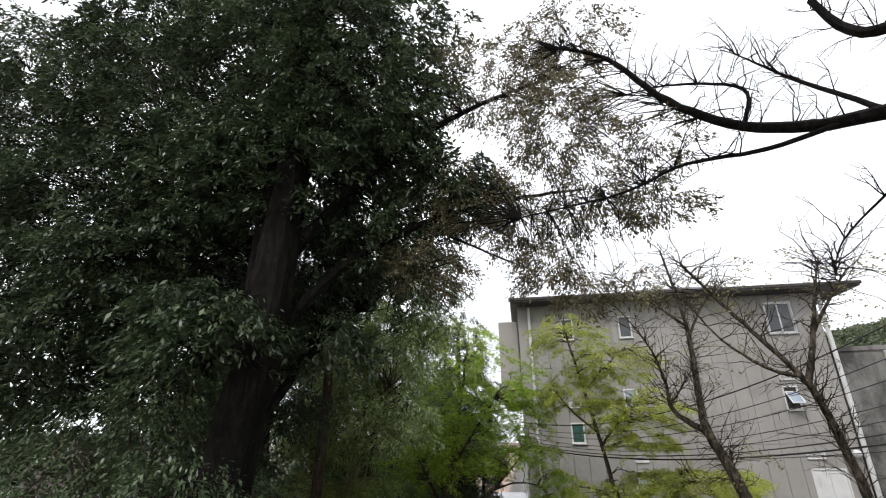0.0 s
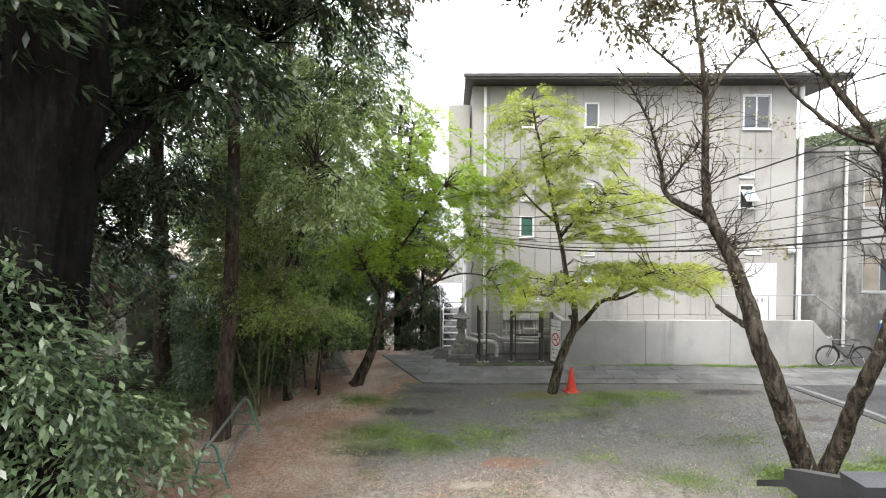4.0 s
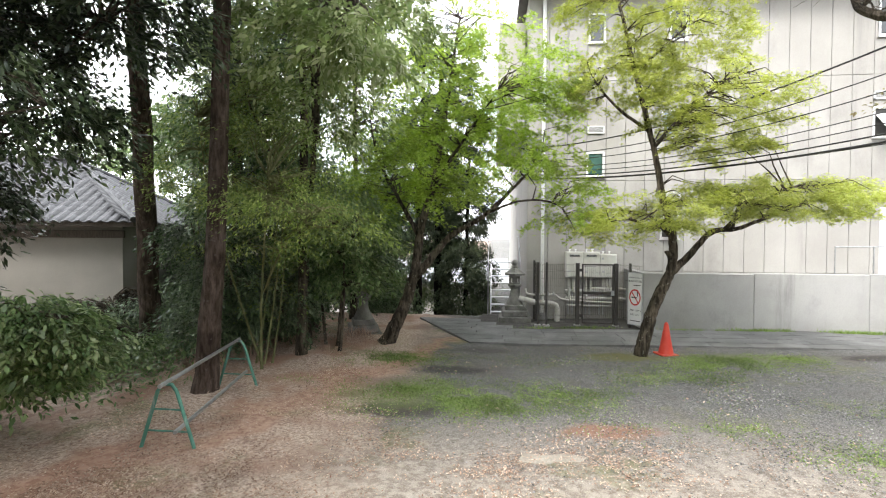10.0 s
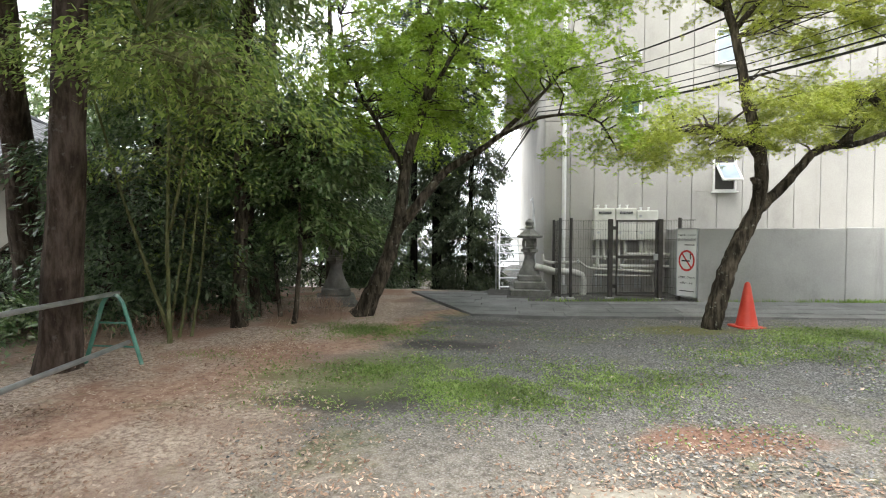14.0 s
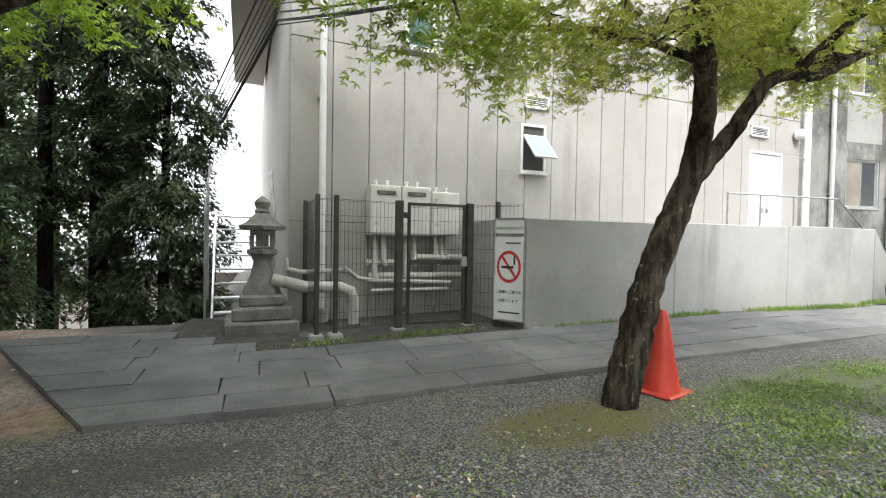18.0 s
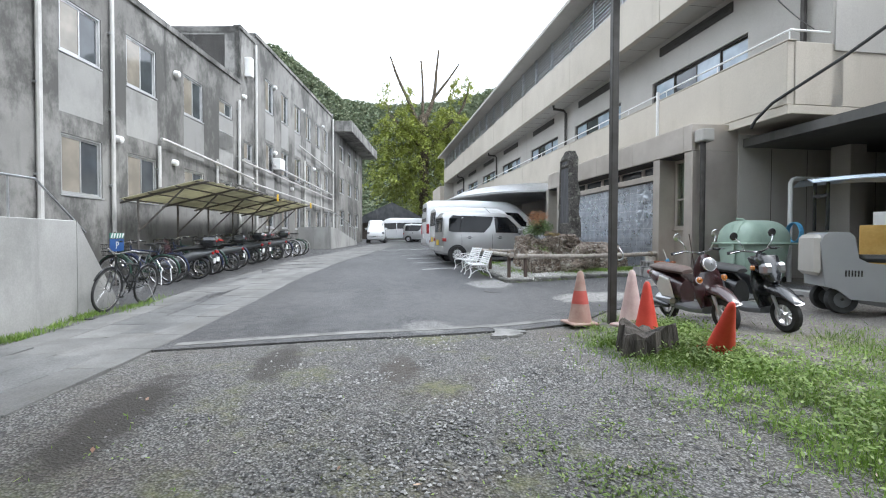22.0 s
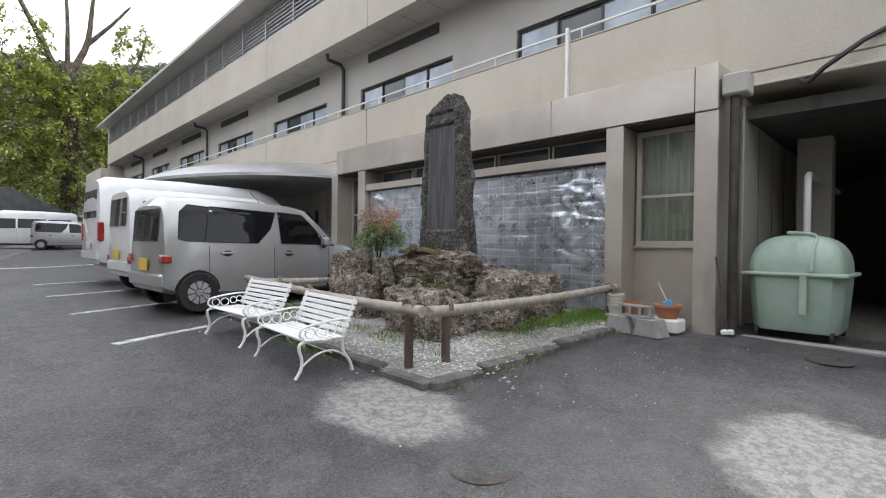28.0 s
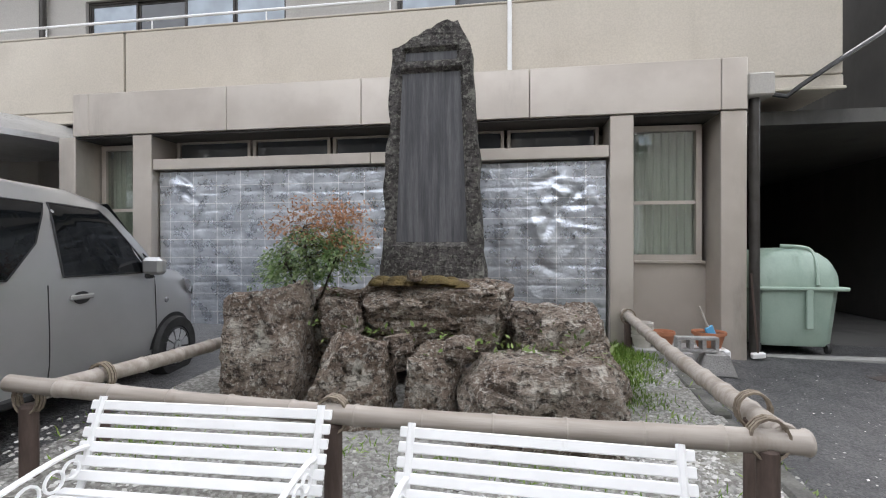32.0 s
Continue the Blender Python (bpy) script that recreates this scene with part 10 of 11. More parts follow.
    hb = Geo().tube(arc([(0.12, -0.33, 0.98), (0.16, -0.22, 1.0), (0.23, 0, 0.97), (0.16, 0.22, 1.0), (0.12, 0.33, 0.98)]), 0.013, 7).obj("handlebar", S_CHROME, s, smooth=True)
    for sy in (-1, 1):
        Geo().tube([(0.165, sy * 0.21, 1.0), (0.115, sy * 0.345, 0.98)], 0.019, 8).obj("grip", M_RUBBER, hb)
        Geo().tube([(0.2, sy * 0.24, 1.0), (0.19, sy * 0.36, 0.985)], 0.007, 5).obj("lever", S_CHROME, hb)
        Geo().tube(arc([(0.18, sy * 0.16, 1.0), (0.2, sy * 0.22, 1.1), (0.17, sy * 0.26, 1.16)]), 0.006, 5).obj("mirror_stem", S_CHROME, hb)
        Geo().lathe([(0.01, 0), (0.05, 0.006), (0.055, 0.015), (0.052, 0.022), (0.01, 0.024)], 16, Matrix.Translation((0.17, sy * 0.27, 1.19)) @ pose(0, 0, 0, 0, -80)).obj("mirror", S_BLACK if not round_lamp else S_CHROME, hb, smooth=True)
    if round_lamp:
        m = Matrix.Translation((0.33, 0, 0.82)) @ pose(0, 0, 0, 0, 78)
        hl = Geo().lathe([(0.05, -0.05), (0.088, 0.0), (0.095, 0.03), (0.088, 0.045)], 20, m).obj("headlamp", S_CHROME, s, smooth=True)
        Geo().lathe([(0.084, 0.046), (0.06, 0.062), (0.01, 0.068)], 20, m, False).obj("lens", C_LENS, hl, smooth=True)
        for sy in (-1, 1):
            m2 = Matrix.Translation((0.36, sy * 0.17, 0.64)) @ pose(0, 0, 0, 0, 80)
            tl = Geo().lathe([(0.02, -0.02), (0.045, 0.01), (0.045, 0.03)], 14, m2).obj("indicator", S_CHROME, s, smooth=True)
            Geo().lathe([(0.042, 0.031), (0.01, 0.042)], 14, m2, False).obj("lens", S_AMBER, tl)
    else:
        loft([oval(0.2, 0.9, 0.03, 0.14, 0.4, 16, 0.6), oval(0.33, 0.84, 0.1, 0.17, 0.4, 16, 0.6), oval(0.42, 0.7, 0.09, 0.13, 0.6, 16, 0.6), oval(0.47, 0.6, 0.04, 0.06, 0.8)]).obj("front_cowl", paintm, s, smooth=True)
        for sy in (-1, 1):
            Geo().box((0.36, min(sy * 0.03, sy * 0.15), 0.7), (0.49, max(sy * 0.03, sy * 0.15), 0.84), 0.03, pose(0, 0, 0, 0, 0, 0)).obj("headlamp", C_LENS, s)
            Geo().box((0.3, sy * 0.19 - 0.02, 0.76), (0.37, sy * 0.19 + 0.02, 0.82), 0.015).obj("indicator", S_AMBER, s)
    Geo().tube([(-0.3, -0.1, 0.2), (-0.36, -0.16, 0.02)], 0.012, 6).obj("stand", M_STEEL, s)
    return s


zz = gz(8.2, 10.9) + 0.005
scooter("dark maroon retro scooter with a brown seat and ivory side panels", (8.75, 10.62, zz), 181, S_MAROON, S_SEAT, S_WHITE).scale = (0.9, 0.9, 0.9)
scooter("black modern scooter with a twin-lens front cowl", (8.8, 9.85, gz(8.8, 9.85) + 0.005), 180, S_BLACK, S_BSEAT, S_GREY, False).scale = (0.93, 0.93, 0.93)
# covered three-wheeled delivery scooter
dl = thing("delivery_scooter", "grey delivery scooter with a tall seat shell and clear roof", "scooter", (9.0, 7.7, gz(9.0, 7.7) + 0.005), -112, "parked scooters")
shell = Geo().prism([(-0.84, 0.36), (-0.9, 0.94), (-0.86, 1.04), (-0.8, 1.08), (-0.58, 1.08), (-0.52, 1.02), (-0.47, 0.74), (-0.36, 0.68), (0.02, 0.64), (0.04, 0.5), (-0.08, 0.42), (0.02, 0.3), (0.22, 0.24), (0.66, 0.26), (0.72, 0.3), (0.7, 0.2), (0.1, 0.16), (-0.55, 0.2), (-0.7, 0.32)], -0.29, 0.29, "y").obj("seat_shell", S_SHELL, dl)
Geo().box((-0.95, -0.27, 0.5), (-0.84, 0.27, 1.05), 0.05).obj("tail_panel", S_WHITE, dl, "white rounded tail panel")
Geo().box((-0.4, -0.2, 0.68), (0.1, 0.2, 0.78), 0.045).obj("seat", S_BSEAT, dl)
for k in range(6):
    Geo().box((-0.62 + 0.035 * k, 0.288, 0.5), (-0.605 + 0.035 * k, 0.296, 0.58), 0.002).obj("vent_slot", S_BLACK, shell)
    Geo().box((-0.62 + 0.035 * k, -0.296, 0.5), (-0.605 + 0.035 * k, -0.288, 0.58), 0.002).obj("vent_slot", S_BLACK, shell)
Geo().prism([(0.62, 0.26), (0.76, 0.5), (0.84, 0.86), (0.92, 0.9), (1.04, 0.68), (1.04, 0.5), (0.96, 0.34)], -0.24, 0.24, "y").obj("front_fairing", S_WHITE, dl)
Geo().tube([(0.8, -0.34, 1.04), (0.86, -0.2, 1.06), (0.88, 0, 1.03), (0.86, 0.2, 1.06), (0.8, 0.34, 1.04)], 0.018, 8).obj("handlebar", S_BLACK, dl, smooth=True)
for sy in (-1, 1):
    Geo().tube([(0.85, 0.2 * sy, 1.05), (0.86, 0.36 * sy, 1.16)], 0.008, 6).obj("mirror_stem", S_BLACK, dl)
    Geo().box((0.84, 0.36 * sy - 0.07, 1.13), (0.88, 0.36 * sy + 0.07, 1.24), 0.015).obj("mirror", S_BLACK, dl)
    Geo().tube([(-0.78, 0.18 * sy, 1.1), (-0.78, 0.18 * sy, 1.78)], 0.022, 8).obj("roof_post", S_BLACK, dl)
    Geo().tube([(0.96, 0.2 * sy, 0.9), (0.82, 0.24 * sy, 1.3), (0.5, 0.26 * sy, 1.76)], 0.014, 6).obj("screen_stay", S_BLACK, dl)
Geo().box((-0.8, -0.2, 1.55), (-0.76, 0.2, 1.6), 0.01).obj("post_bar", S_BLACK, dl)
for x, y, r in ((0.98, 0.0, 0.2), (-0.62, -0.2, 0.19), (-0.62, 0.2, 0.19)):
    wm = Matrix.Translation((x, y, r)) @ pose(0, 0, 0, 90)
    tyre = Geo().lathe([(r * 0.55, -0.045), (r * 0.9, -0.05), (r, -0.02), (r, 0.02), (r * 0.9, 0.05), (r * 0.55, 0.045)], 22, wm, False).obj("wheel", M_RUBBER, dl, smooth=True)
    Geo().lathe([(r * 0.56, -0.03), (0.02, -0.035), (0.02, 0.035), (r * 0.56, 0.03)], 18, wm, False).obj("rim", S_GREY, tyre, smooth=True)
scr = Geo()
for i in range(19):
    u = i / 18
    x, z = (-1.0 + 1.5 * u / 0.62, 1.79 + 0.06 * math.sin(u / 0.62 * 2.6)) if u < 0.62 else (0.5 + (u - 0.62) / 0.38 * 0.5, 1.82 - ((u - 0.62) / 0.38) ** 1.5 * 0.85)
    for up in (0.0, 0.012):
        scr.v += [(x, y, z + up - 0.07 * (abs(y) / 0.3) ** 2) for y in np.linspace(-0.3, 0.3, 9)]
scr.f = [(i * 18 + j, i * 18 + j + 1, (i + 1) * 18 + j + 1, (i + 1) * 18 + j) for i in range(18) for j in range(8)] + [(i * 18 + 9 + j, i * 18 + 10 + j, (i + 1) * 18 + 10 + j, (i + 1) * 18 + 9 + j) for i in range(18) for j in range(8)]
scr.obj("roof_screen", M_BRIGHT, dl, "clear plastic roof and windscreen", True)
cart = thing("utility_cart", "small white utility cart parked under the shelter", "cart", (11.35, 1.3, gz(11.3, 1.3) + 0.03), -88)
Geo().box((-0.9, -0.5, 0.35), (0.9, 0.5, 0.95), 0.08).obj("body", S_WHITE, cart)
Geo().box((-0.6, -0.45, 0.95), (0.3, 0.45, 1.3), 0.06).obj("cab", S_GREY, cart)
for x in (-0.6, 0.6):
    for y in (-0.48, 0.48):
        Geo().lathe([(0.2, -0.06), (0.24, -0.04), (0.24, 0.04), (0.2, 0.06)], 18, Matrix.Translation((x, y, 0.24)) @ pose(0, 0, 0, 90)).obj("wheel", M_RUBBER, cart)
cone("red traffic cone under the shelter", (11.6, 3.7, gz(11.6, 3.7) + 0.04), M_CONE)

# ---- bicycles and motorcycles in the rack ----
B_PAINTS = [S_BLACK, C_SILVER, paint("dark green cycle paint", (0.02, 0.06, 0.04), 0.3), paint("navy cycle paint", (0.02, 0.03, 0.08), 0.3)]


def bicycle(label, paintm, basket=True, fender=True, r=0.33):
    b = thing("bicycle", label, "bicycle", group="parked bicycles")
    for x in (-0.52, 0.54):
        m = Matrix.Translation((x, 0, r)) @ pose(0, 0, 0, 90)
        w = Geo().tube([(r * math.cos(a), r * math.sin(a), 0) for a in np.linspace(0, 2 * math.pi, 33)], 0.018, 6, False, m).obj("wheel", M_RUBBER, b, smooth=True)
        Geo().tube([((r - 0.025) * math.cos(a), (r - 0.025) * math.sin(a), 0) for a in np.linspace(0, 2 * math.pi, 33)], 0.011, 5, False, m).obj("rim", S_CHROME, w, smooth=True)
        sp = Geo()
        for q in range(18):
            a = q * math.pi / 9
            sp.tube([(0.02 * math.cos(a + 0.6), 0.02 * math.sin(a + 0.6), 0.03 * (-1) ** q), ((r - 0.02) * math.cos(a), (r - 0.02) * math.sin(a), 0)], 0.0018, 3, False, m)
        sp.obj("spokes", S_CHROME, w)["kind"] = "stuff"
        Geo().lathe([(0.022, -0.05), (0.022, 0.05)], 8, m).obj("hub", S_CHROME, w)
        if fender:
            Geo().tube([(x + (r + 0.03) * math.cos(a), 0, r + (r + 0.03) * math.sin(a)) for a in np.linspace(0.5, 3.3, 14)], 0.02, 5).obj("mudguard", paintm, b, smooth=True)
    fr = Geo()
    for p, q, rr in (((-0.08, 0, 0.3), (0.4, 0, 0.74), 0.018), ((-0.2, 0, 0.72), (0.41, 0, 0.78), 0.014), ((-0.08, 0, 0.3), (-0.22, 0, 0.78), 0.015), ((-0.52, 0.03, r), (-0.08, 0.03, 0.3), 0.01), ((-0.52, -0.03, r), (-0.08, -0.03, 0.3), 0.01), ((-0.52, 0.03, r), (-0.2, 0.02, 0.68), 0.008), ((-0.52, -0.03, r), (-0.2, -0.02, 0.68), 0.008), ((0.395, 0, 0.7), (0.43, 0, 0.88), 0.018), ((0.42, 0.035, 0.7), (0.54, 0.04, r), 0.011), ((0.42, -0.035, 0.7), (0.54, -0.04, r), 0.011)):
        fr.tube([p, q], rr, 7)
    fr.obj("frame", paintm, b)
    Geo().tube(arc([(0.25, -0.28, 0.98), (0.36, -0.2, 1.0), (0.42, 0, 0.93), (0.36, 0.2, 1.0), (0.25, 0.28, 0.98)]), 0.011, 6).obj("handlebar", S_CHROME, b, smooth=True)
    for sy in (-1, 1):
        Geo().tube([(0.3, sy * 0.24, 0.99), (0.22, sy * 0.3, 0.975)], 0.016, 7).obj("grip", M_RUBBER, b)
    Geo().tube([(-0.21, 0, 0.74), (-0.24, 0, 0.9)], 0.012, 6).obj("seat_post", S_CHROME, b)
    loft([oval(-0.36, 0.92, 0.025, 0.09), oval(-0.25, 0.93, 0.03, 0.08), oval(-0.1, 0.93, 0.018, 0.025)]).obj("saddle", S_BSEAT, b, smooth=True)
    Geo().lathe([(0.09, -0.006), (0.09, 0.006)], 16, Matrix.Translation((-0.08, -0.05, 0.3)) @ pose(0, 0, 0, 90)).obj("chainwheel", S_CHROME, b)
    for sy, dz in ((-1, -0.15), (1, 0.15)):
        Geo().tube([(-0.08, sy * 0.06, 0.3), (-0.02, sy * 0.1, 0.3 + dz)], 0.008, 5).box((-0.06, sy * 0.13 - 0.04, 0.29 + dz), (0.02, sy * 0.13 + 0.04, 0.31 + dz)).obj("pedal", S_BLACK, b)
    Geo().tube([(-0.5, 0.06, r), (-0.58, 0.2, 0.01)], 0.009, 5).obj("stand", M_STEEL, b)
    if basket:
        bk = Geo()
        for z, k in ((0.68, 0.8), (0.76, 0.87), (0.84, 0.94), (0.92, 1.0)):
            loop = [(0.62 + sx * 0.13 * k, sy * 0.17 * k, z) for sx, sy in ((-1, -1), (1, -1), (1, 1), (-1, 1), (-1, -1))]
            bk.tube(loop, 0.005, 4, False)
        for i in range(24):
            a = i / 24 * 4
            sd, u = int(a), a % 1 * 2 - 1
            d = [(u, -1), (1, u), (-u, 1), (-1, -u)][sd]
            bk.tube([(0.62 + d[0] * 0.104, d[1] * 0.136, 0.68), (0.62 + d[0] * 0.13, d[1] * 0.17, 0.92)], 0.003, 3, False)
        bk.box((0.52, -0.13, 0.672), (0.72, 0.13, 0.68))
        bk.obj("basket", S_BLACK, b)
    return b


def motorbike(label, paintm):
    b = thing("motorbike", label, "motorbike", group="parked motorbikes")
    for x in (-0.6, 0.62):
        m = Matrix.Translation((x, 0, 0.28)) @ pose(0, 0, 0, 90)
        w = Geo().lathe([(0.21, -0.03), (0.25, -0.045), (0.28, 0), (0.25, 0.045), (0.21, 0.03)], 26, m, False).obj("wheel", M_RUBBER, b, smooth=True)
        Geo().lathe([(0.215, -0.02), (0.2, 0.0), (0.215, 0.02)], 26, m, False).obj("rim", S_CHROME, w)
        for q in range(8):
            Geo().tube([(0, 0, 0), (0.2 * math.cos(q * 0.785), 0.2 * math.sin(q * 0.785), 0)], 0.006, 4, False, m).obj("spoke", S_CHROME, w)
    loft([oval(0.3, 0.4, 0.1, 0.12, 0.3), oval(0.28, 0.62, 0.12, 0.17, 0.2), oval(0.34, 0.85, 0.1, 0.15, 0.3), oval(0.36, 0.96, 0.04, 0.08, 0.3)]).obj("front_cowl", paintm, b, smooth=True)
    loft([oval(0.25, 0.35, 0.08, 0.1), oval(-0.1, 0.4, 0.14, 0.14), oval(-0.5, 0.6, 0.12, 0.15), oval(-0.95, 0.68, 0.05, 0.08)]).obj("body", S_GREY, b, smooth=True)
    loft([oval(-0.05, 0.7, 0.03, 0.08), oval(-0.3, 0.76, 0.05, 0.14), oval(-0.8, 0.8, 0.04, 0.1)]).obj("seat", S_BSEAT, b, smooth=True)
    loft([oval(0.38, 0.5, 0.02, 0.05, 0.6), oval(0.6, 0.58, 0.03, 0.07), oval(0.85, 0.46, 0.02, 0.05, -0.6)]).obj("mudguard", paintm, b, smooth=True)
    for sy in (-0.07, 0.07):
        Geo().tube([(0.62, sy, 0.28), (0.42, sy, 0.75)], 0.02, 7).obj("fork", M_STEEL, b)
    Geo().tube(arc([(0.22, -0.32, 0.98), (0.3, -0.2, 1.0), (0.36, 0, 0.98), (0.3, 0.2, 1.0), (0.22, 0.32, 0.98)]), 0.013, 6).obj("handlebar", S_BLACK, b)
    bx = Geo().box((-1.05, -0.2, 0.82), (-0.68, 0.2, 1.05), 0.07).obj("top_box", S_BLACK, b, "black top box with a red reflector")
    Geo().box((-1.06, -0.14, 0.93), (-1.02, 0.14, 0.98), 0.01).obj("reflector", C_RED, bx)
    Geo().box((-1.0, -0.08, 0.4), (-0.97, 0.08, 0.52)).obj("number_plate", M_SIGN, b)
    Geo().box((-0.98, -0.09, 0.62), (-0.93, 0.09, 0.69), 0.01).obj("tail_lamp", C_RED, b)
    return b


bikes = [bicycle("black bicycle with a rear wheel lock against the ramp wall", S_BLACK, False, True, 0.34), bicycle("silver city bicycle with a wire basket", C_SILVER), bicycle("dark green city bicycle with a wire basket", B_PAINTS[2]), bicycle("navy city bicycle with a wire basket", B_PAINTS[3])]
bikes[0].matrix_basis = pose(12.2, 18.75, gz(12.2, 18.8) + 0.02, -8, 0, 175)
moto = [motorbike("black step-through motorbike with a black top box", S_BLACK), motorbike("dark red step-through motorbike with a black top box", S_MAROON)]
ri = random.Random(5)
OLDA = -math.degrees(math.atan(0.13))
used = set()
row = [("b", 2, 15.0), ("b", 3, 15.5), ("m", 0, 16.0), ("m", 1, 16.6), ("b", 3, 17.1), ("b", 2, 17.5), ("m", 0, 17.9), ("b", 1, 18.5), ("b", 3, 19.1), ("m", 1, 19.9), ("m", 0, 20.5), ("b", 2, 21.0), ("m", 0, 21.6), ("m", 1, 22.2), ("b", 3, 23.0), ("b", 1, 23.7), ("b", 2, 24.4), ("b", 1, 25.1)]
for kind, idx, x in row:
    y = 21.15 - 0.13 * (x - 17.2) - 1.6 + ri.uniform(-0.12, 0.12)
    src = bikes[idx] if kind == "b" else moto[idx]
    m = pose(x, y, gz(x, y) + 0.013, ri.uniform(-7, 7), 0, OLDA + (90 if kind == "b" else 100) + ri.uniform(-9, 9))
    if (kind, idx) not in used:
        used.add((kind, idx))
        src.matrix_basis = m
    else:
        copy_thing(src, m)

# ---- bicycle shelter ----
M_TUBE = surf("rusty grey shelter tube", (0.13, 0.12, 0.11), (0.2, 0.185, 0.17), 8, 0.6, 0.1, 60, 0.3, grime=((0.12, 0.06, 0.03), 0.2, 6))
M_SHEET = leaf_mat("yellowed translucent sheeting", (0.5, 0.48, 0.36), (0.52, 0.5, 0.38), (0.56, 0.54, 0.42), 0.55, 0.5)
shl = thing("bicycle_shelter", "bicycle shelter with yellowed corrugated roofing on tubes", "shelter", (16.3, 21.27, 0.45), OLDA)
L = 9.2
cor = Geo()
n = 92
for i in range(n + 1):
    x = L * i / n
    cor.v += [(x, -0.35, 1.92 + 0.016 * math.sin(i * 2.1)), (x, -2.4, 2.42 + 0.016 * math.sin(i * 2.1)), (x, -2.4, 2.412 + 0.016 * math.sin(i * 2.1)), (x, -0.35, 1.912 + 0.016 * math.sin(i * 2.1))]
for i in range(n):
    a, b = 4 * i, 4 * i + 4
    cor.f += [(a, a + 1, b + 1, b), (a + 3, a + 2, b + 2, b + 3), (a + 1, a + 2, b + 2, b + 1)]
cor.obj("roof_sheet", M_SHEET, shl)
for k in range(6):
    x = 0.15 + (L - 0.3) * k / 5
    f1 = Geo().tube([(x, -0.3, 1.84), (x, -2.55, 2.39)], 0.028, 8).obj("rafter", M_TUBE, shl)
    Geo().tube([(x, -0.75, -0.02), (x, -0.75, 1.95)], 0.03, 8).obj("post", M_TUBE, shl)
    Geo().tube([(x, -0.75, 1.1), (x, -1.9, 2.2)], 0.024, 8).obj("brace", M_TUBE, shl)
for y, z in ((-0.5, 1.92), (-1.1, 2.07), (-1.8, 2.24), (-2.3, 2.36)):
    Geo().tube([(0, y, z), (L, y, z)], 0.02, 7).obj("purlin", M_TUBE, shl)
M_YEL = surf("yellow tag", (0.65, 0.4, 0.03), (0.7, 0.46, 0.05), 5, 0.6, 0.02, 50)
for x in (5.0, L - 0.1):
    Geo().box((x - 0.06, -2.58, 2.26), (x + 0.06, -2.55, 2.5), 0.004).obj("height_tag", M_YEL, shl, "yellow height warning tag")
pk = thing("parking_sign", "blue parking sign on a thin post", "sign", (14.9, 20.3, gz(14.9, 20.3) + 0.03), OLDA)
pk.scale = (0.8, 0.8, 0.8)
Geo().tube([(0, 0, 0), (0, 0, 1.5)], 0.02, 7).obj("post", M_TUBE, pk)
Geo().box((-0.28, -0.05, 0.95), (0.28, -0.03, 1.3), 0.004).obj("panel", surf("blue sign paint", (0.02, 0.06, 0.2), (0.03, 0.09, 0.26), 5, 0.5, 0.02, 50), pk)
Geo().box((-0.28, -0.05, 1.32), (0.28, -0.03, 1.46), 0.004).obj("panel", M_GRN, pk)
for k in range(5):
    Geo().add([(-0.25 + 0.11 * k, -0.053, 1.33), (-0.2 + 0.11 * k, -0.053, 1.33), (-0.16 + 0.11 * k, -0.053, 1.45), (-0.21 + 0.11 * k, -0.053, 1.45)], [(0, 1, 2, 3)]).obj("stripe", M_SIGN, pk)
text(pk, "letter", "P", (0, -0.052, 1.03), 0.28, M_SIGN)

# ---- fixtures on the old building: pipes, hoods, ramp ----
fix = old
for x, z0, z1, r in ((1.75, 0.3, 7.7, 0.06), (3.95, 0.3, 7.9, 0.05), (5.9, 2.9, 4.1, 0.05), (9.45, 2.6, 4.3, 0.04), (11.35, 0.4, 7.0, 0.06), (13.1, 0.4, 9.9, 0.06), (27.4, 0.5, 10.2, 0.07), (20.3, 0.5, 6.0, 0.05), (24.0, 0.5, 5.0, 0.05)):
    dp = Geo().tube([(x, -0.09, z0), (x, -0.09, z1)], r, 8).obj("downpipe", M_PIPE, fix, smooth=True)
    for k in range(int((z1 - z0) / 1.9) + 1):
        Geo().box((x - r - 0.012, -0.1, z0 + 0.5 + 1.9 * k), (x + r + 0.012, 0, z0 + 0.54 + 1.9 * k)).obj("clip", M_STEEL, dp)
for x, z in ((4.2, 3.95), (6.9, 6.55), (6.75, 3.75), (11.9, 7.3), (15.5, 8.8), (15.5, 5.6), (18.0, 4.1), (20.1, 8.9), (22.4, 5.8), (24.6, 9.0)):
    Geo().lathe([(0.1, 0), (0.1, 0.1), (0.085, 0.15), (0.03, 0.17)], 12, Matrix.Translation((x, 0.0, z)) @ pose(0, 0, 0, 100)).obj("vent_hood", M_WHITE, fix, "white round vent hood", True)
for z, x0, x1 in ((4.3, 5.9, 12.5), (4.55, 11.5, 27.0), (3.75, 12.5, 27.2), (4.9, 15.0, 27.0), (6.6, 19.0, 27.3)):
    Geo().tube([(x0, -0.16, z + (0.05 if x0 > 6 else 0)), (x0 + 0.2, -0.18, z), (x1, -0.18, z - 0.35)], 0.045, 8).obj("service_pipe", M_PIPE, fix, smooth=True)
for z in (3.3, 3.42, 3.54):
    Geo().tube([(10.9, -0.14, z), (14.2, -0.14, z - 0.1)], 0.04, 6).obj("cable_duct", M_OLD, fix)
Geo().box((12.05, -0.3, 8.2), (12.35, 0.0, 9.0), 0.02).obj("wall_unit", M_WHITE, fix, "white outdoor unit on the wall")
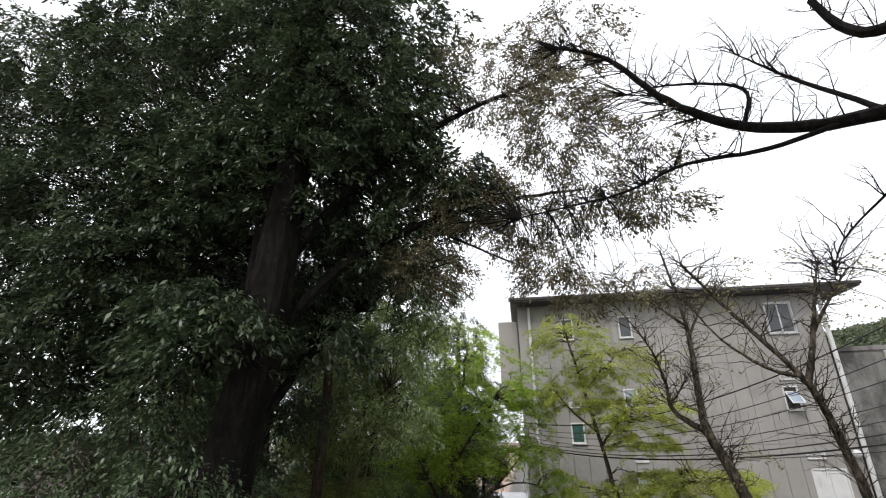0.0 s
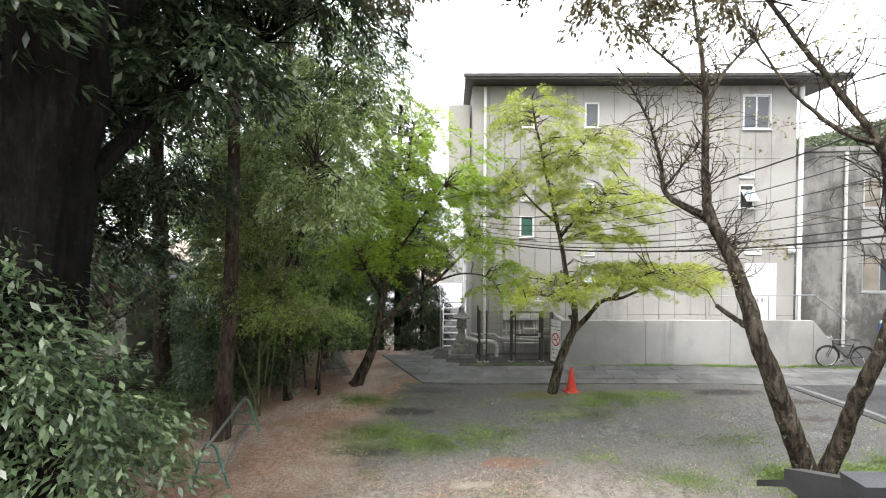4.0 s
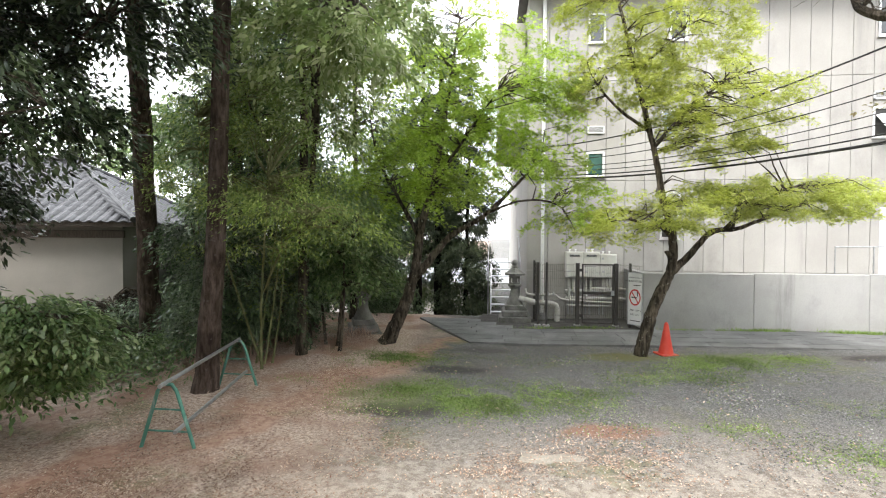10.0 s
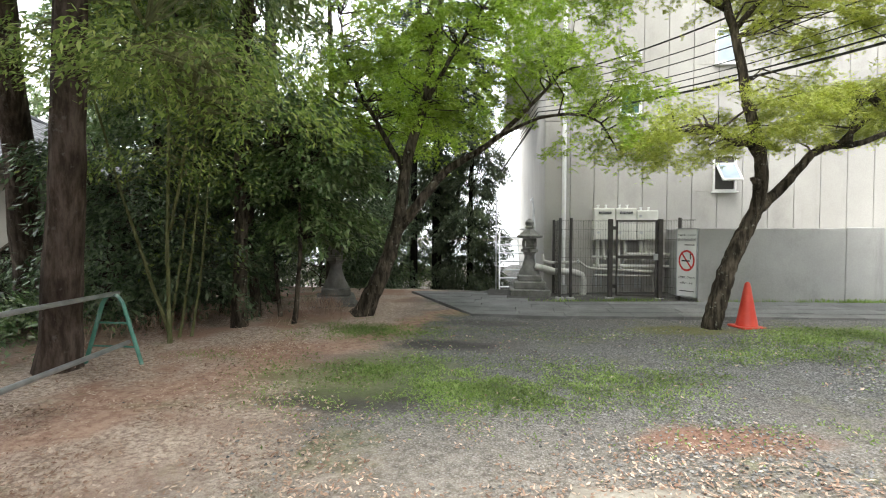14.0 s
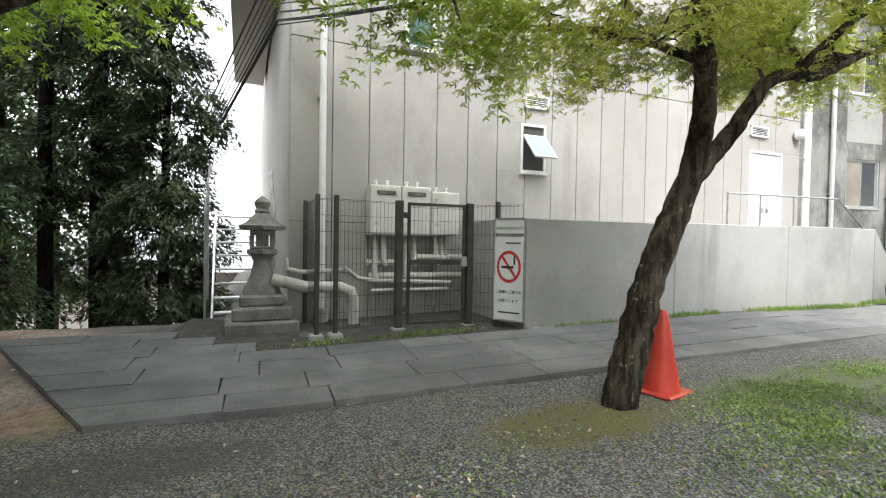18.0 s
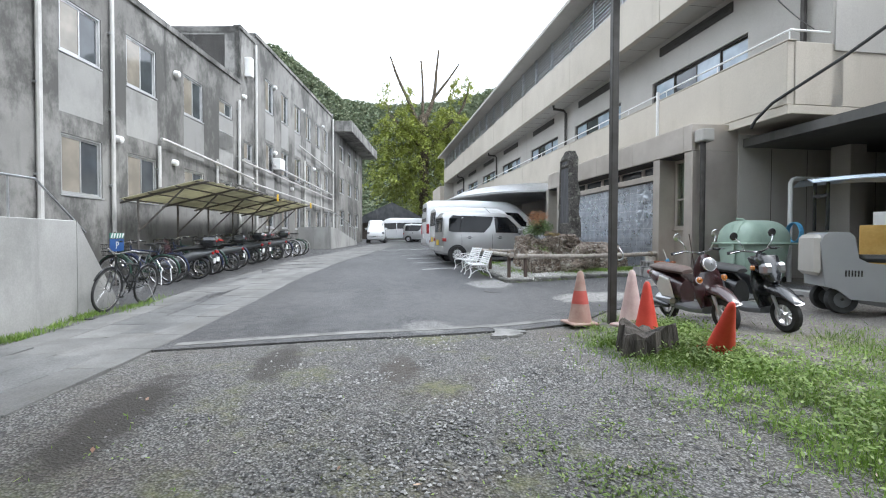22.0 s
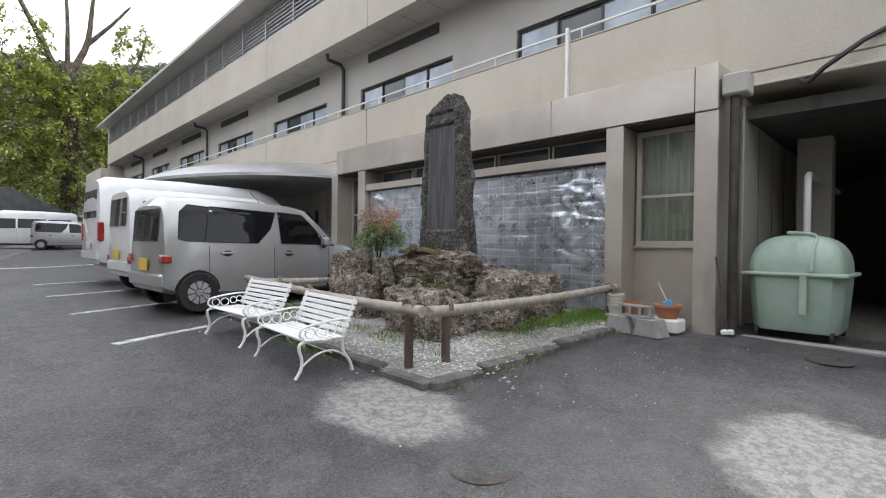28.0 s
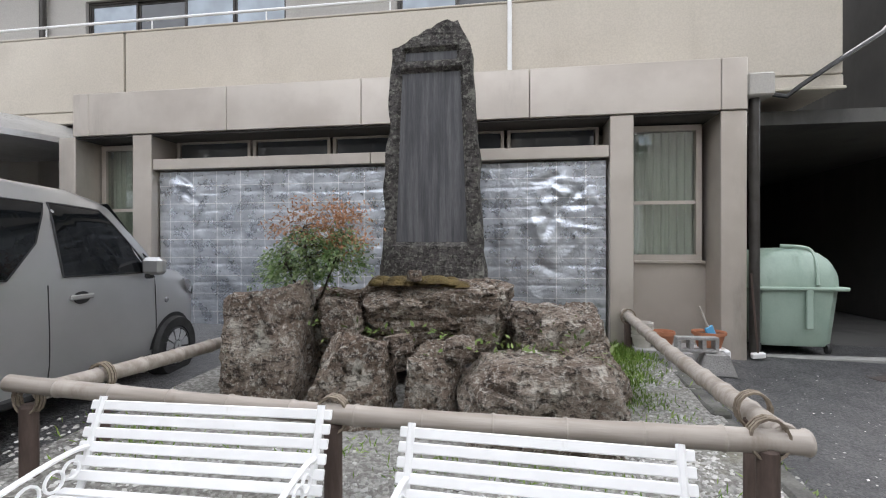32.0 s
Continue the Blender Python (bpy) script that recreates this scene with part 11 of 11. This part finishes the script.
ac = Geo().box((15.2, -0.42, 4.75), (15.9, -0.06, 5.3), 0.02).obj("air_unit", M_WHITE, fix, "white air-conditioning unit")
rampw = thing("entrance_ramp", "concrete entrance ramp with a steel handrail", "ramp", (12.6, 21.75, 0), OLDA)
xa, xb = old_x(31.6), old_x(39.5)
Geo().prism([(xa, 0.2), (xb, 0.4), (xb, 1.15), (xa + 1.6, 2.0), (xa, 2.05)], -1.9, -0.02, "y").obj("ramp", M_CONC, rampw)
Geo().tube([(xa, -1.8, 2.1), (xa, -1.8, 2.95), (xa + 1.6, -1.8, 2.9), (xb, -1.8, 2.1), (xb, -1.8, 1.2)], 0.03, 7).obj("top_rail", M_STEEL, rampw)
for k in range(9):
    x = xa + 0.5 + (xb - xa - 0.5) * k / 9
    zb = 2.0 if x < xa + 1.6 else 2.0 - (x - xa - 1.6) / (xb - xa - 1.6) * 0.85
    Geo().tube([(x, -1.8, zb), (x, -1.8, zb + 0.9)], 0.015, 6).obj("baluster", M_STEEL, rampw)
hut = thing("shrine_hut", "low dark-roofed wooden hut at the street's end", "hut", (62, 13.5, 1.3))
Geo().box((-2, -3.5, 0), (2, 3.5, 2.2)).obj("wall", M_WOOD, hut)
Geo().prism([(-4.6, 2.1), (0, 4.3), (4.6, 2.1), (4.4, 1.9), (-4.4, 1.9)], -2.6, 2.6, "x").obj("roof", M_SEAM, hut)
Geo().tube([(0.1, 0.0, 1.64), (-0.12, 0.0, 1.86)], 0.006, 5).obj("antenna", C_TRIM, wag)

# ---- stone-slab path along the buildings ----
M_SLAB = surf("grey path slab", (0.115, 0.115, 0.113), (0.185, 0.184, 0.18), 1.4, 0.62, 0.5, 60, rand=0.13, world_space=True, grime=((0.07, 0.07, 0.066), 0.35, 2.5))
M_SLABL = surf("pale path slab", (0.145, 0.143, 0.138), (0.215, 0.212, 0.205), 1.4, 0.85, 0.4, 60, rand=0.13, world_space=True, grime=((0.12, 0.115, 0.105), 0.4, 2.5))
path = thing("stone_path", "path of worn grey stone slabs", "path", kind="structure")
unit_ob = Geo().box((-0.5, -0.5, -0.07), (0.5, 0.5, 0.0), 0.006).obj("slab", M_SLAB, path)
NEAR = ([-4, -1.52, 2.5, 9.0, 12.0, 15.3, 18.4, 24.7, 32, 60], [17.35, 17.23, 17.06, 16.86, 16.68, 16.48, 16.1, 15.2, 14.35, 11.0])
ROWSW = (0.42, 0.5, 0.5, 0.48, 0.46, 0.46, 0.46)
rs = random.Random(11)
first = True
for r, wdt in enumerate(ROWSW):
    off = sum(ROWSW[:r]) + wdt / 2
    x = -1.45 - off * 0.52
    end = 58 if r < 4 else -0.1 - (off - 1.9) * 1.0
    while x < end - 0.05:
        ln = min(rs.uniform(0.7, 1.25) if x < 14 else (1.2 if x < 28 else 2.6), end - x)
        xm = x + ln / 2
        y0, y1 = np.interp(x, *NEAR), np.interp(x + ln, *NEAR)
        ya = (y0 + y1) / 2 + off
        lift = 0.05 if xm < 3 else max(0.022, 0.05 - (xm - 3) * 0.006)
        m = Matrix.Translation((xm, ya, gz(xm, ya) + lift + rs.uniform(-0.002, 0.002))) @ pose(0, 0, 0, rs.uniform(-0.25, 0.25), math.degrees(math.atan2(gz(x, y0) - gz(x + ln, y1), ln)) + rs.uniform(-0.2, 0.2), math.degrees(math.atan2(y1 - y0, ln))) @ Matrix.Diagonal((ln - rs.uniform(0.005, 0.009) - (0.013 if xm > 3 else 0), wdt - rs.uniform(0.005, 0.009) - (0.015 if xm > 3 else 0), 1, 1))
        if x < -1.4 - off * 0.52:
            # the row's first slab is cut along the path's slanting end
            h = wdt / 2 - 0.004
            ob = Geo().prism([(x + h * 0.52, ya - h), (x + ln - 0.008, ya - h), (x + ln - 0.008, ya + h), (x - h * 0.52, ya + h)], gz(xm, ya) - 0.03, gz(xm, ya) + 0.05, "z").obj("slab", M_SLAB, path)
            x += ln
            continue
        if first:
            ob, first = unit_ob, False
        else:
            ob = new("slab", unit_ob.data)
            ob.parent = path
        if rs.random() < (x - 6.0) / 10.0 or (r == 0 and x > 4):
            ob.material_slots[0].link = "OBJECT"
            ob.material_slots[0].material = M_SLABL
        ob.matrix_basis = m
        x += ln
M_EARTH = surf("dark path bedding", (0.045, 0.042, 0.037), (0.085, 0.08, 0.072), 5, 0.95, 0.5, 50, world_space=True)
sheet("path_bedding", [(-1.5, 17.28), (2.5, 17.12), (9.0, 16.93), (12.0, 16.75), (15.3, 16.55), (18.4, 16.17), (26, 15.12), (26.3, 16.95), (18.7, 18.0), (13.2, 18.5), (9.0, 18.76), (0.2, 19.0), (-1.6, 20.5), (-3.1, 20.5)], M_EARTH, 0.008, "dark joints between the path's slabs", "path", 0.05, 1.2)
sheet("strip_gravel", [(-1.4, 20.4), (0.0, 19.05), (3.1, 18.95), (3.1, 20.95), (0.1, 20.95), (-1.2, 21.8)], M_EARTH, 0.012, "dark gravel under the machinery", "gravel", 0.05, 0.8)
sl = thing("sunken_slab", "cracked flat stone sunk in the gravel", "slab", (-0.25, 11.35, gz(-0.25, 11.35) + 0.012), 8)
Geo().prism([(-0.42, -0.1), (-0.1, -0.14), (0.08, -0.1), (0.3, -0.12), (0.42, -0.02), (0.2, 0.1), (0.0, 0.06), (-0.3, 0.12)], -0.05, 0.004, "z").obj("slab", surf("dusty sunken stone", (0.26, 0.23, 0.19), (0.36, 0.33, 0.28), 4, 0.9, 0.5, 40, world_space=True), sl)


# ---- grass, weeds, fallen leaves, loose stones ----
def in_regions(regions, n, rng):
    tot = sum(r[4] for r in regions)
    out = []
    for cx, cy, rx, ry, w in regions:
        k = int(n * w / tot)
        a, u = rng.uniform(0, 2 * np.pi, k), np.sqrt(rng.uniform(0, 1, k)) * (1 + 0.4 * rng.normal(size=k))
        out.append(np.stack([cx + rx * u * np.cos(a), cy + ry * u * np.sin(a)], -1))
    p = np.concatenate(out)
    lim = rng.uniform(-0.42, 0.4, len(p))
    keep = np.array([noise.noise((x * 0.9, y * 0.9, 3.0)) + 0.6 * noise.noise((x * 3.7, y * 3.7, 1.0)) > q for (x, y), q in zip(p, lim)])
    return p[keep]


def scatter(name, label, category, regions, n, size, droop, width, mat, seed, lift=0.0, tilt=0.35, rise=0.0):
    rng = np.random.default_rng(seed)
    p = in_regions(regions, n, rng)
    z = ground_z(p[:, 0], p[:, 1]) + lift + rise * rng.uniform(0, 1, len(p))
    v, f = leaf_quads(np.column_stack([p, z]), size, droop, width, rng, tilt)
    ob = np_mesh(name, v, f, mat)
    return tagged(ob, label, category, kind="stuff")


L_GRASS = leaf_mat("fresh grass blades", (0.11, 0.2, 0.03), (0.18, 0.29, 0.05), (0.29, 0.39, 0.1), 0.4, 0.55)
L_WEED = leaf_mat("low weeds", (0.12, 0.19, 0.04), (0.19, 0.28, 0.07), (0.3, 0.37, 0.13), 0.35, 0.55)
L_LITTER = leaf_mat("fallen brown leaves", (0.2, 0.11, 0.075), (0.42, 0.285, 0.205), (0.6, 0.48, 0.385), 0.1, 0.8)
M_PEB = leaf_mat("loose gravel stones", (0.06, 0.06, 0.061), (0.155, 0.153, 0.15), (0.36, 0.352, 0.34), 0.0, 0.9)
scatter("grass", "lush green grass round the stump and cones", "grass", [(7.4, 11.35, 1.5, 0.75, 2.2), (6.0, 10.7, 1.3, 1.1, 1.6), (8.7, 11.4, 0.8, 0.4, 1.4), (9.1, 11.3, 0.5, 0.35, 0.8), (8.0, 11.75, 0.6, 0.3, 0.9), (6.6, 9.4, 1.6, 0.9, 1.2), (5.4, 11.4, 0.6, 0.5, 0.5)], 70000, 0.085, -0.9, 0.08, L_GRASS, 1, -0.01)
scatter("weed", "leafy weeds growing through the grass", "weeds", [(7.2, 11.2, 1.6, 0.8, 2.0), (6.0, 10.4, 1.3, 1.2, 1.4), (8.6, 11.4, 0.8, 0.45, 1.2)], 30000, 0.04, -0.2, 0.5, L_WEED, 2, 0.01, 0.4, 0.1)
scatter("grass", "thin grass along the ramp wall's foot", "grass", [(5.5, 18.92, 2.4, 0.1, 1.2), (8.5, 18.9, 2.4, 0.12, 1.4), (10.6, 18.85, 1.0, 0.14, 1.2), (12.4, 18.6, 0.7, 0.18, 0.6), (1.2, 19.3, 1.4, 0.12, 0.6)], 9000, 0.1, -1.0, 0.09, L_GRASS, 3, -0.005)
scatter("weed", "low green weeds in trodden gravel", "weeds", [(-1.2, 13.1, 1.6, 0.8, 2.4), (-2.1, 13.6, 1.1, 0.6, 1.6), (0.4, 13.6, 1.2, 0.7, 0.9), (-2.9, 15.6, 0.9, 0.55, 1.2), (4.2, 15.9, 1.5, 0.45, 1.4), (3.3, 15.4, 1.2, 0.4, 0.8), (5.6, 13.1, 1.1, 0.5, 0.5), (2.0, 12.4, 1.0, 0.4, 0.5), (3.6, 11.4, 1.0, 0.5, 0.5), (2.4, 14.6, 1.6, 0.5, 0.6)], 90000, 0.033, -0.35, 0.4, L_WEED, 4, 0.002, 0.4, 0.014)
scatter("grass", "short grass in the yard", "grass", [(-1.8, 13.3, 1.3, 0.7, 1.5), (-2.9, 15.7, 0.9, 0.5, 1.0), (4.4, 16.0, 1.6, 0.35, 1.2), (-2.6, 16.6, 0.8, 0.4, 0.5), (-4.4, 13.9, 0.4, 0.25, 0.3)], 8000, 0.05, -0.7, 0.12, L_GRASS, 5, -0.005)
scatter("fallen_leaf", "brown fallen leaves scattered over the yard", "leaves", [(-4.6, 12.0, 2.2, 2.0, 3.0), (-1.6, 10.8, 2.8, 1.3, 3.0), (-5.6, 15.2, 1.6, 1.6, 1.0), (1.0, 11.4, 2.0, 1.0, 0.6), (-8, 12, 2, 3, 1.0), (-3.6, 14.6, 1.2, 1.4, 0.8), (-4.6, 10.0, 1.3, 0.7, 2.4)], 60000, 0.036, 0.05, 0.42, L_LITTER, 6, 0.012, 0.3, 0.012)
scatter("fallen_leaf", "few dry leaves and petals on the gravel", "leaves", [(2.5, 13.8, 3.0, 2.0, 1.0), (-0.5, 15.4, 2.0, 1.0, 0.6), (1.2, 18.6, 2.5, 0.8, 0.3), (16, 11.3, 2.2, 0.5, 0.3)], 1400, 0.045, 0.05, 0.5, L_LITTER, 7, 0.02, 0.3)
scatter("weed", "weeds in the memorial bed", "weeds", [(14.6, 9.1, 0.35, 0.8, 1.4), (14.45, 8.2, 0.3, 0.4, 1.0), (15.9, 10.95, 1.2, 0.18, 0.5), (17.6, 10.9, 0.4, 0.4, 0.6)], 11000, 0.06, -0.8, 0.16, L_GRASS, 8, 0.075, 0.4, 0.03)
scatter("weed", "small plants in the mound's crevices", "weeds", [(15.6, 10.2, 0.6, 0.15, 0.6), (16.5, 10.15, 0.5, 0.15, 0.5), (15.2, 9.4, 0.3, 0.3, 0.4)], 420, 0.06, -0.4, 0.4, L_WEED, 9, 0.5, 0.4, 0.15)


def pebbles(name, label, regions, n, r0, r1, mat, seed, lift=0.0):
    rng = np.random.default_rng(seed)
    p = in_regions(regions, n, rng)
    k = len(p)
    c = np.column_stack([p, ground_z(p[:, 0], p[:, 1]) + lift])
    s = rng.uniform(r0, r1, (k, 1, 1)) * rng.uniform(0.6, 1.3, (k, 1, 3)) * np.array([1, 1, 0.6])
    a = rng.uniform(0, 6.28, k)
    base = np.array([[1, 0, 0], [0, 1, 0], [-1, 0, 0], [0, -1, 0], [0.35, 0.35, 0.9], [-0.4, -0.2, 0.85]])
    v = base[None] * s
    ca, sa = np.cos(a)[:, None], np.sin(a)[:, None]
    v = np.stack([v[:, :, 0] * ca - v[:, :, 1] * sa, v[:, :, 0] * sa + v[:, :, 1] * ca, v[:, :, 2]], -1) + c[:, None, :]
    tri = np.array([[0, 1, 4], [1, 2, 5], [1, 5, 4], [2, 3, 5], [3, 0, 4], [3, 4, 5]])
    f = (tri[None] + 6 * np.arange(k)[:, None, None]).reshape(-1, 3)
    return tagged(np_mesh(name, v.reshape(-1, 3), f, mat), label, "gravel", kind="stuff")


pebbles("loose_gravel", "loose grey gravel over the yard", [(4.0, 13.6, 4.2, 2.2, 3.0), (1.5, 14.6, 2.6, 1.6, 1.8), (0.5, 19.9, 1.8, 0.7, 1.6), (7.4, 13.4, 1.6, 1.6, 1.4), (1.5, 11.5, 3.5, 1.6, 1.0)], 56000, 0.006, 0.017, M_PEB, 12, 0.004)
M_WPEB = leaf_mat("white bed pebbles", (0.22, 0.21, 0.195), (0.4, 0.39, 0.365), (0.62, 0.61, 0.585), 0.0, 0.9)
pebbles("bed_gravel", "white gravel chips in the memorial bed", [(14.6, 10.6, 0.5, 0.8, 1.2), (15.8, 11.15, 1.6, 0.3, 1.5), (14.4, 9.2, 0.35, 1.0, 1.0), (17.6, 11.1, 0.6, 0.5, 0.6)], 9000, 0.008, 0.02, M_WPEB, 13, 0.078)
L_PETAL = leaf_mat("fallen white petals", (0.55, 0.52, 0.5), (0.68, 0.65, 0.63), (0.78, 0.76, 0.74), 0.1, 0.8)
scatter("fallen_petal", "white petals strewn on the asphalt", "petals", [(13.2, 10.0, 0.8, 1.6, 1.4), (13.0, 8.6, 1.2, 0.6, 0.8), (15.4, 12.0, 1.4, 0.4, 0.8), (17.0, 12.2, 1.0, 0.6, 0.4)], 420, 0.02, 0.05, 0.7, L_PETAL, 21, 0.018, 0.2)
scatter("weed", "weeds and moss along the bed's kerb", "weeds", [(13.92, 9.4, 0.06, 1.6, 1.0), (13.95, 11.3, 0.1, 0.3, 0.5), (16.2, 11.75, 1.8, 0.06, 0.8), (13.9, 8.2, 0.12, 0.3, 0.5)], 2600, 0.045, -0.7, 0.3, L_WEED, 22, 0.008, 0.4, 0.02)
scatter("undergrowth", "leafy undergrowth of the wood", "undergrowth", [(-6.7, 15.6, 0.8, 1.0, 1.2), (-7.0, 18.3, 1.4, 1.4, 1.8), (-5.9, 16.6, 0.9, 1.0, 1.0), (-8.3, 9.0, 1.2, 1.2, 1.2), (-5.6, 21.6, 1.6, 0.9, 1.2), (-8.2, 21.5, 1.6, 1.4, 2.0)], 30000, 0.11, 0.2, 0.4, L_DARK, 14, 0.02, 0.6, 1.5)
scatter("weed", "thin weeds scattered over the gravel", "weeds", [(1.8, 14.3, 3.4, 1.6, 2.0), (0.2, 15.6, 2.0, 0.8, 1.2), (4.6, 12.6, 2.0, 1.2, 0.8)], 14000, 0.026, -0.3, 0.4, L_WEED, 17, 0.004, 0.35, 0.02)
scatter("undergrowth", "low ferny plants under the cedars", "undergrowth", [(-8.6, 14.6, 1.6, 1.8, 1.4), (-10.2, 17.2, 1.8, 1.4, 1.2), (-7.2, 13.0, 0.9, 0.8, 0.6)], 16000, 0.11, 0.1, 0.35, L_MID, 18, 0.02, 0.5, 0.55)
scatter("dry_brush", "dry brown brushwood under the shrubs", "brushwood", [(-5.0, 16.0, 1.2, 0.5, 1.2), (-6.4, 15.0, 1.0, 0.8, 1.0), (-4.2, 17.2, 0.5, 0.5, 0.5)], 5000, 0.22, -0.9, 0.03, L_LITTER, 16, 0.0, 0.5, 0.15)
scatter("back_wood", "mixed trees closing the view behind the wood", "trees", [(-22, 14, 2.0, 7, 2.4), (-15, 5, 3, 2.5, 2.0), (-12, 9.5, 1.5, 2.0, 1.6), (-7.5, 28.5, 3.0, 1.5, 1.2), (-22, 30, 4, 3, 1.2)], 52000, 0.3, 0.4, 0.45, L_DARK, 15, -0.5, 0.6, 8.0)
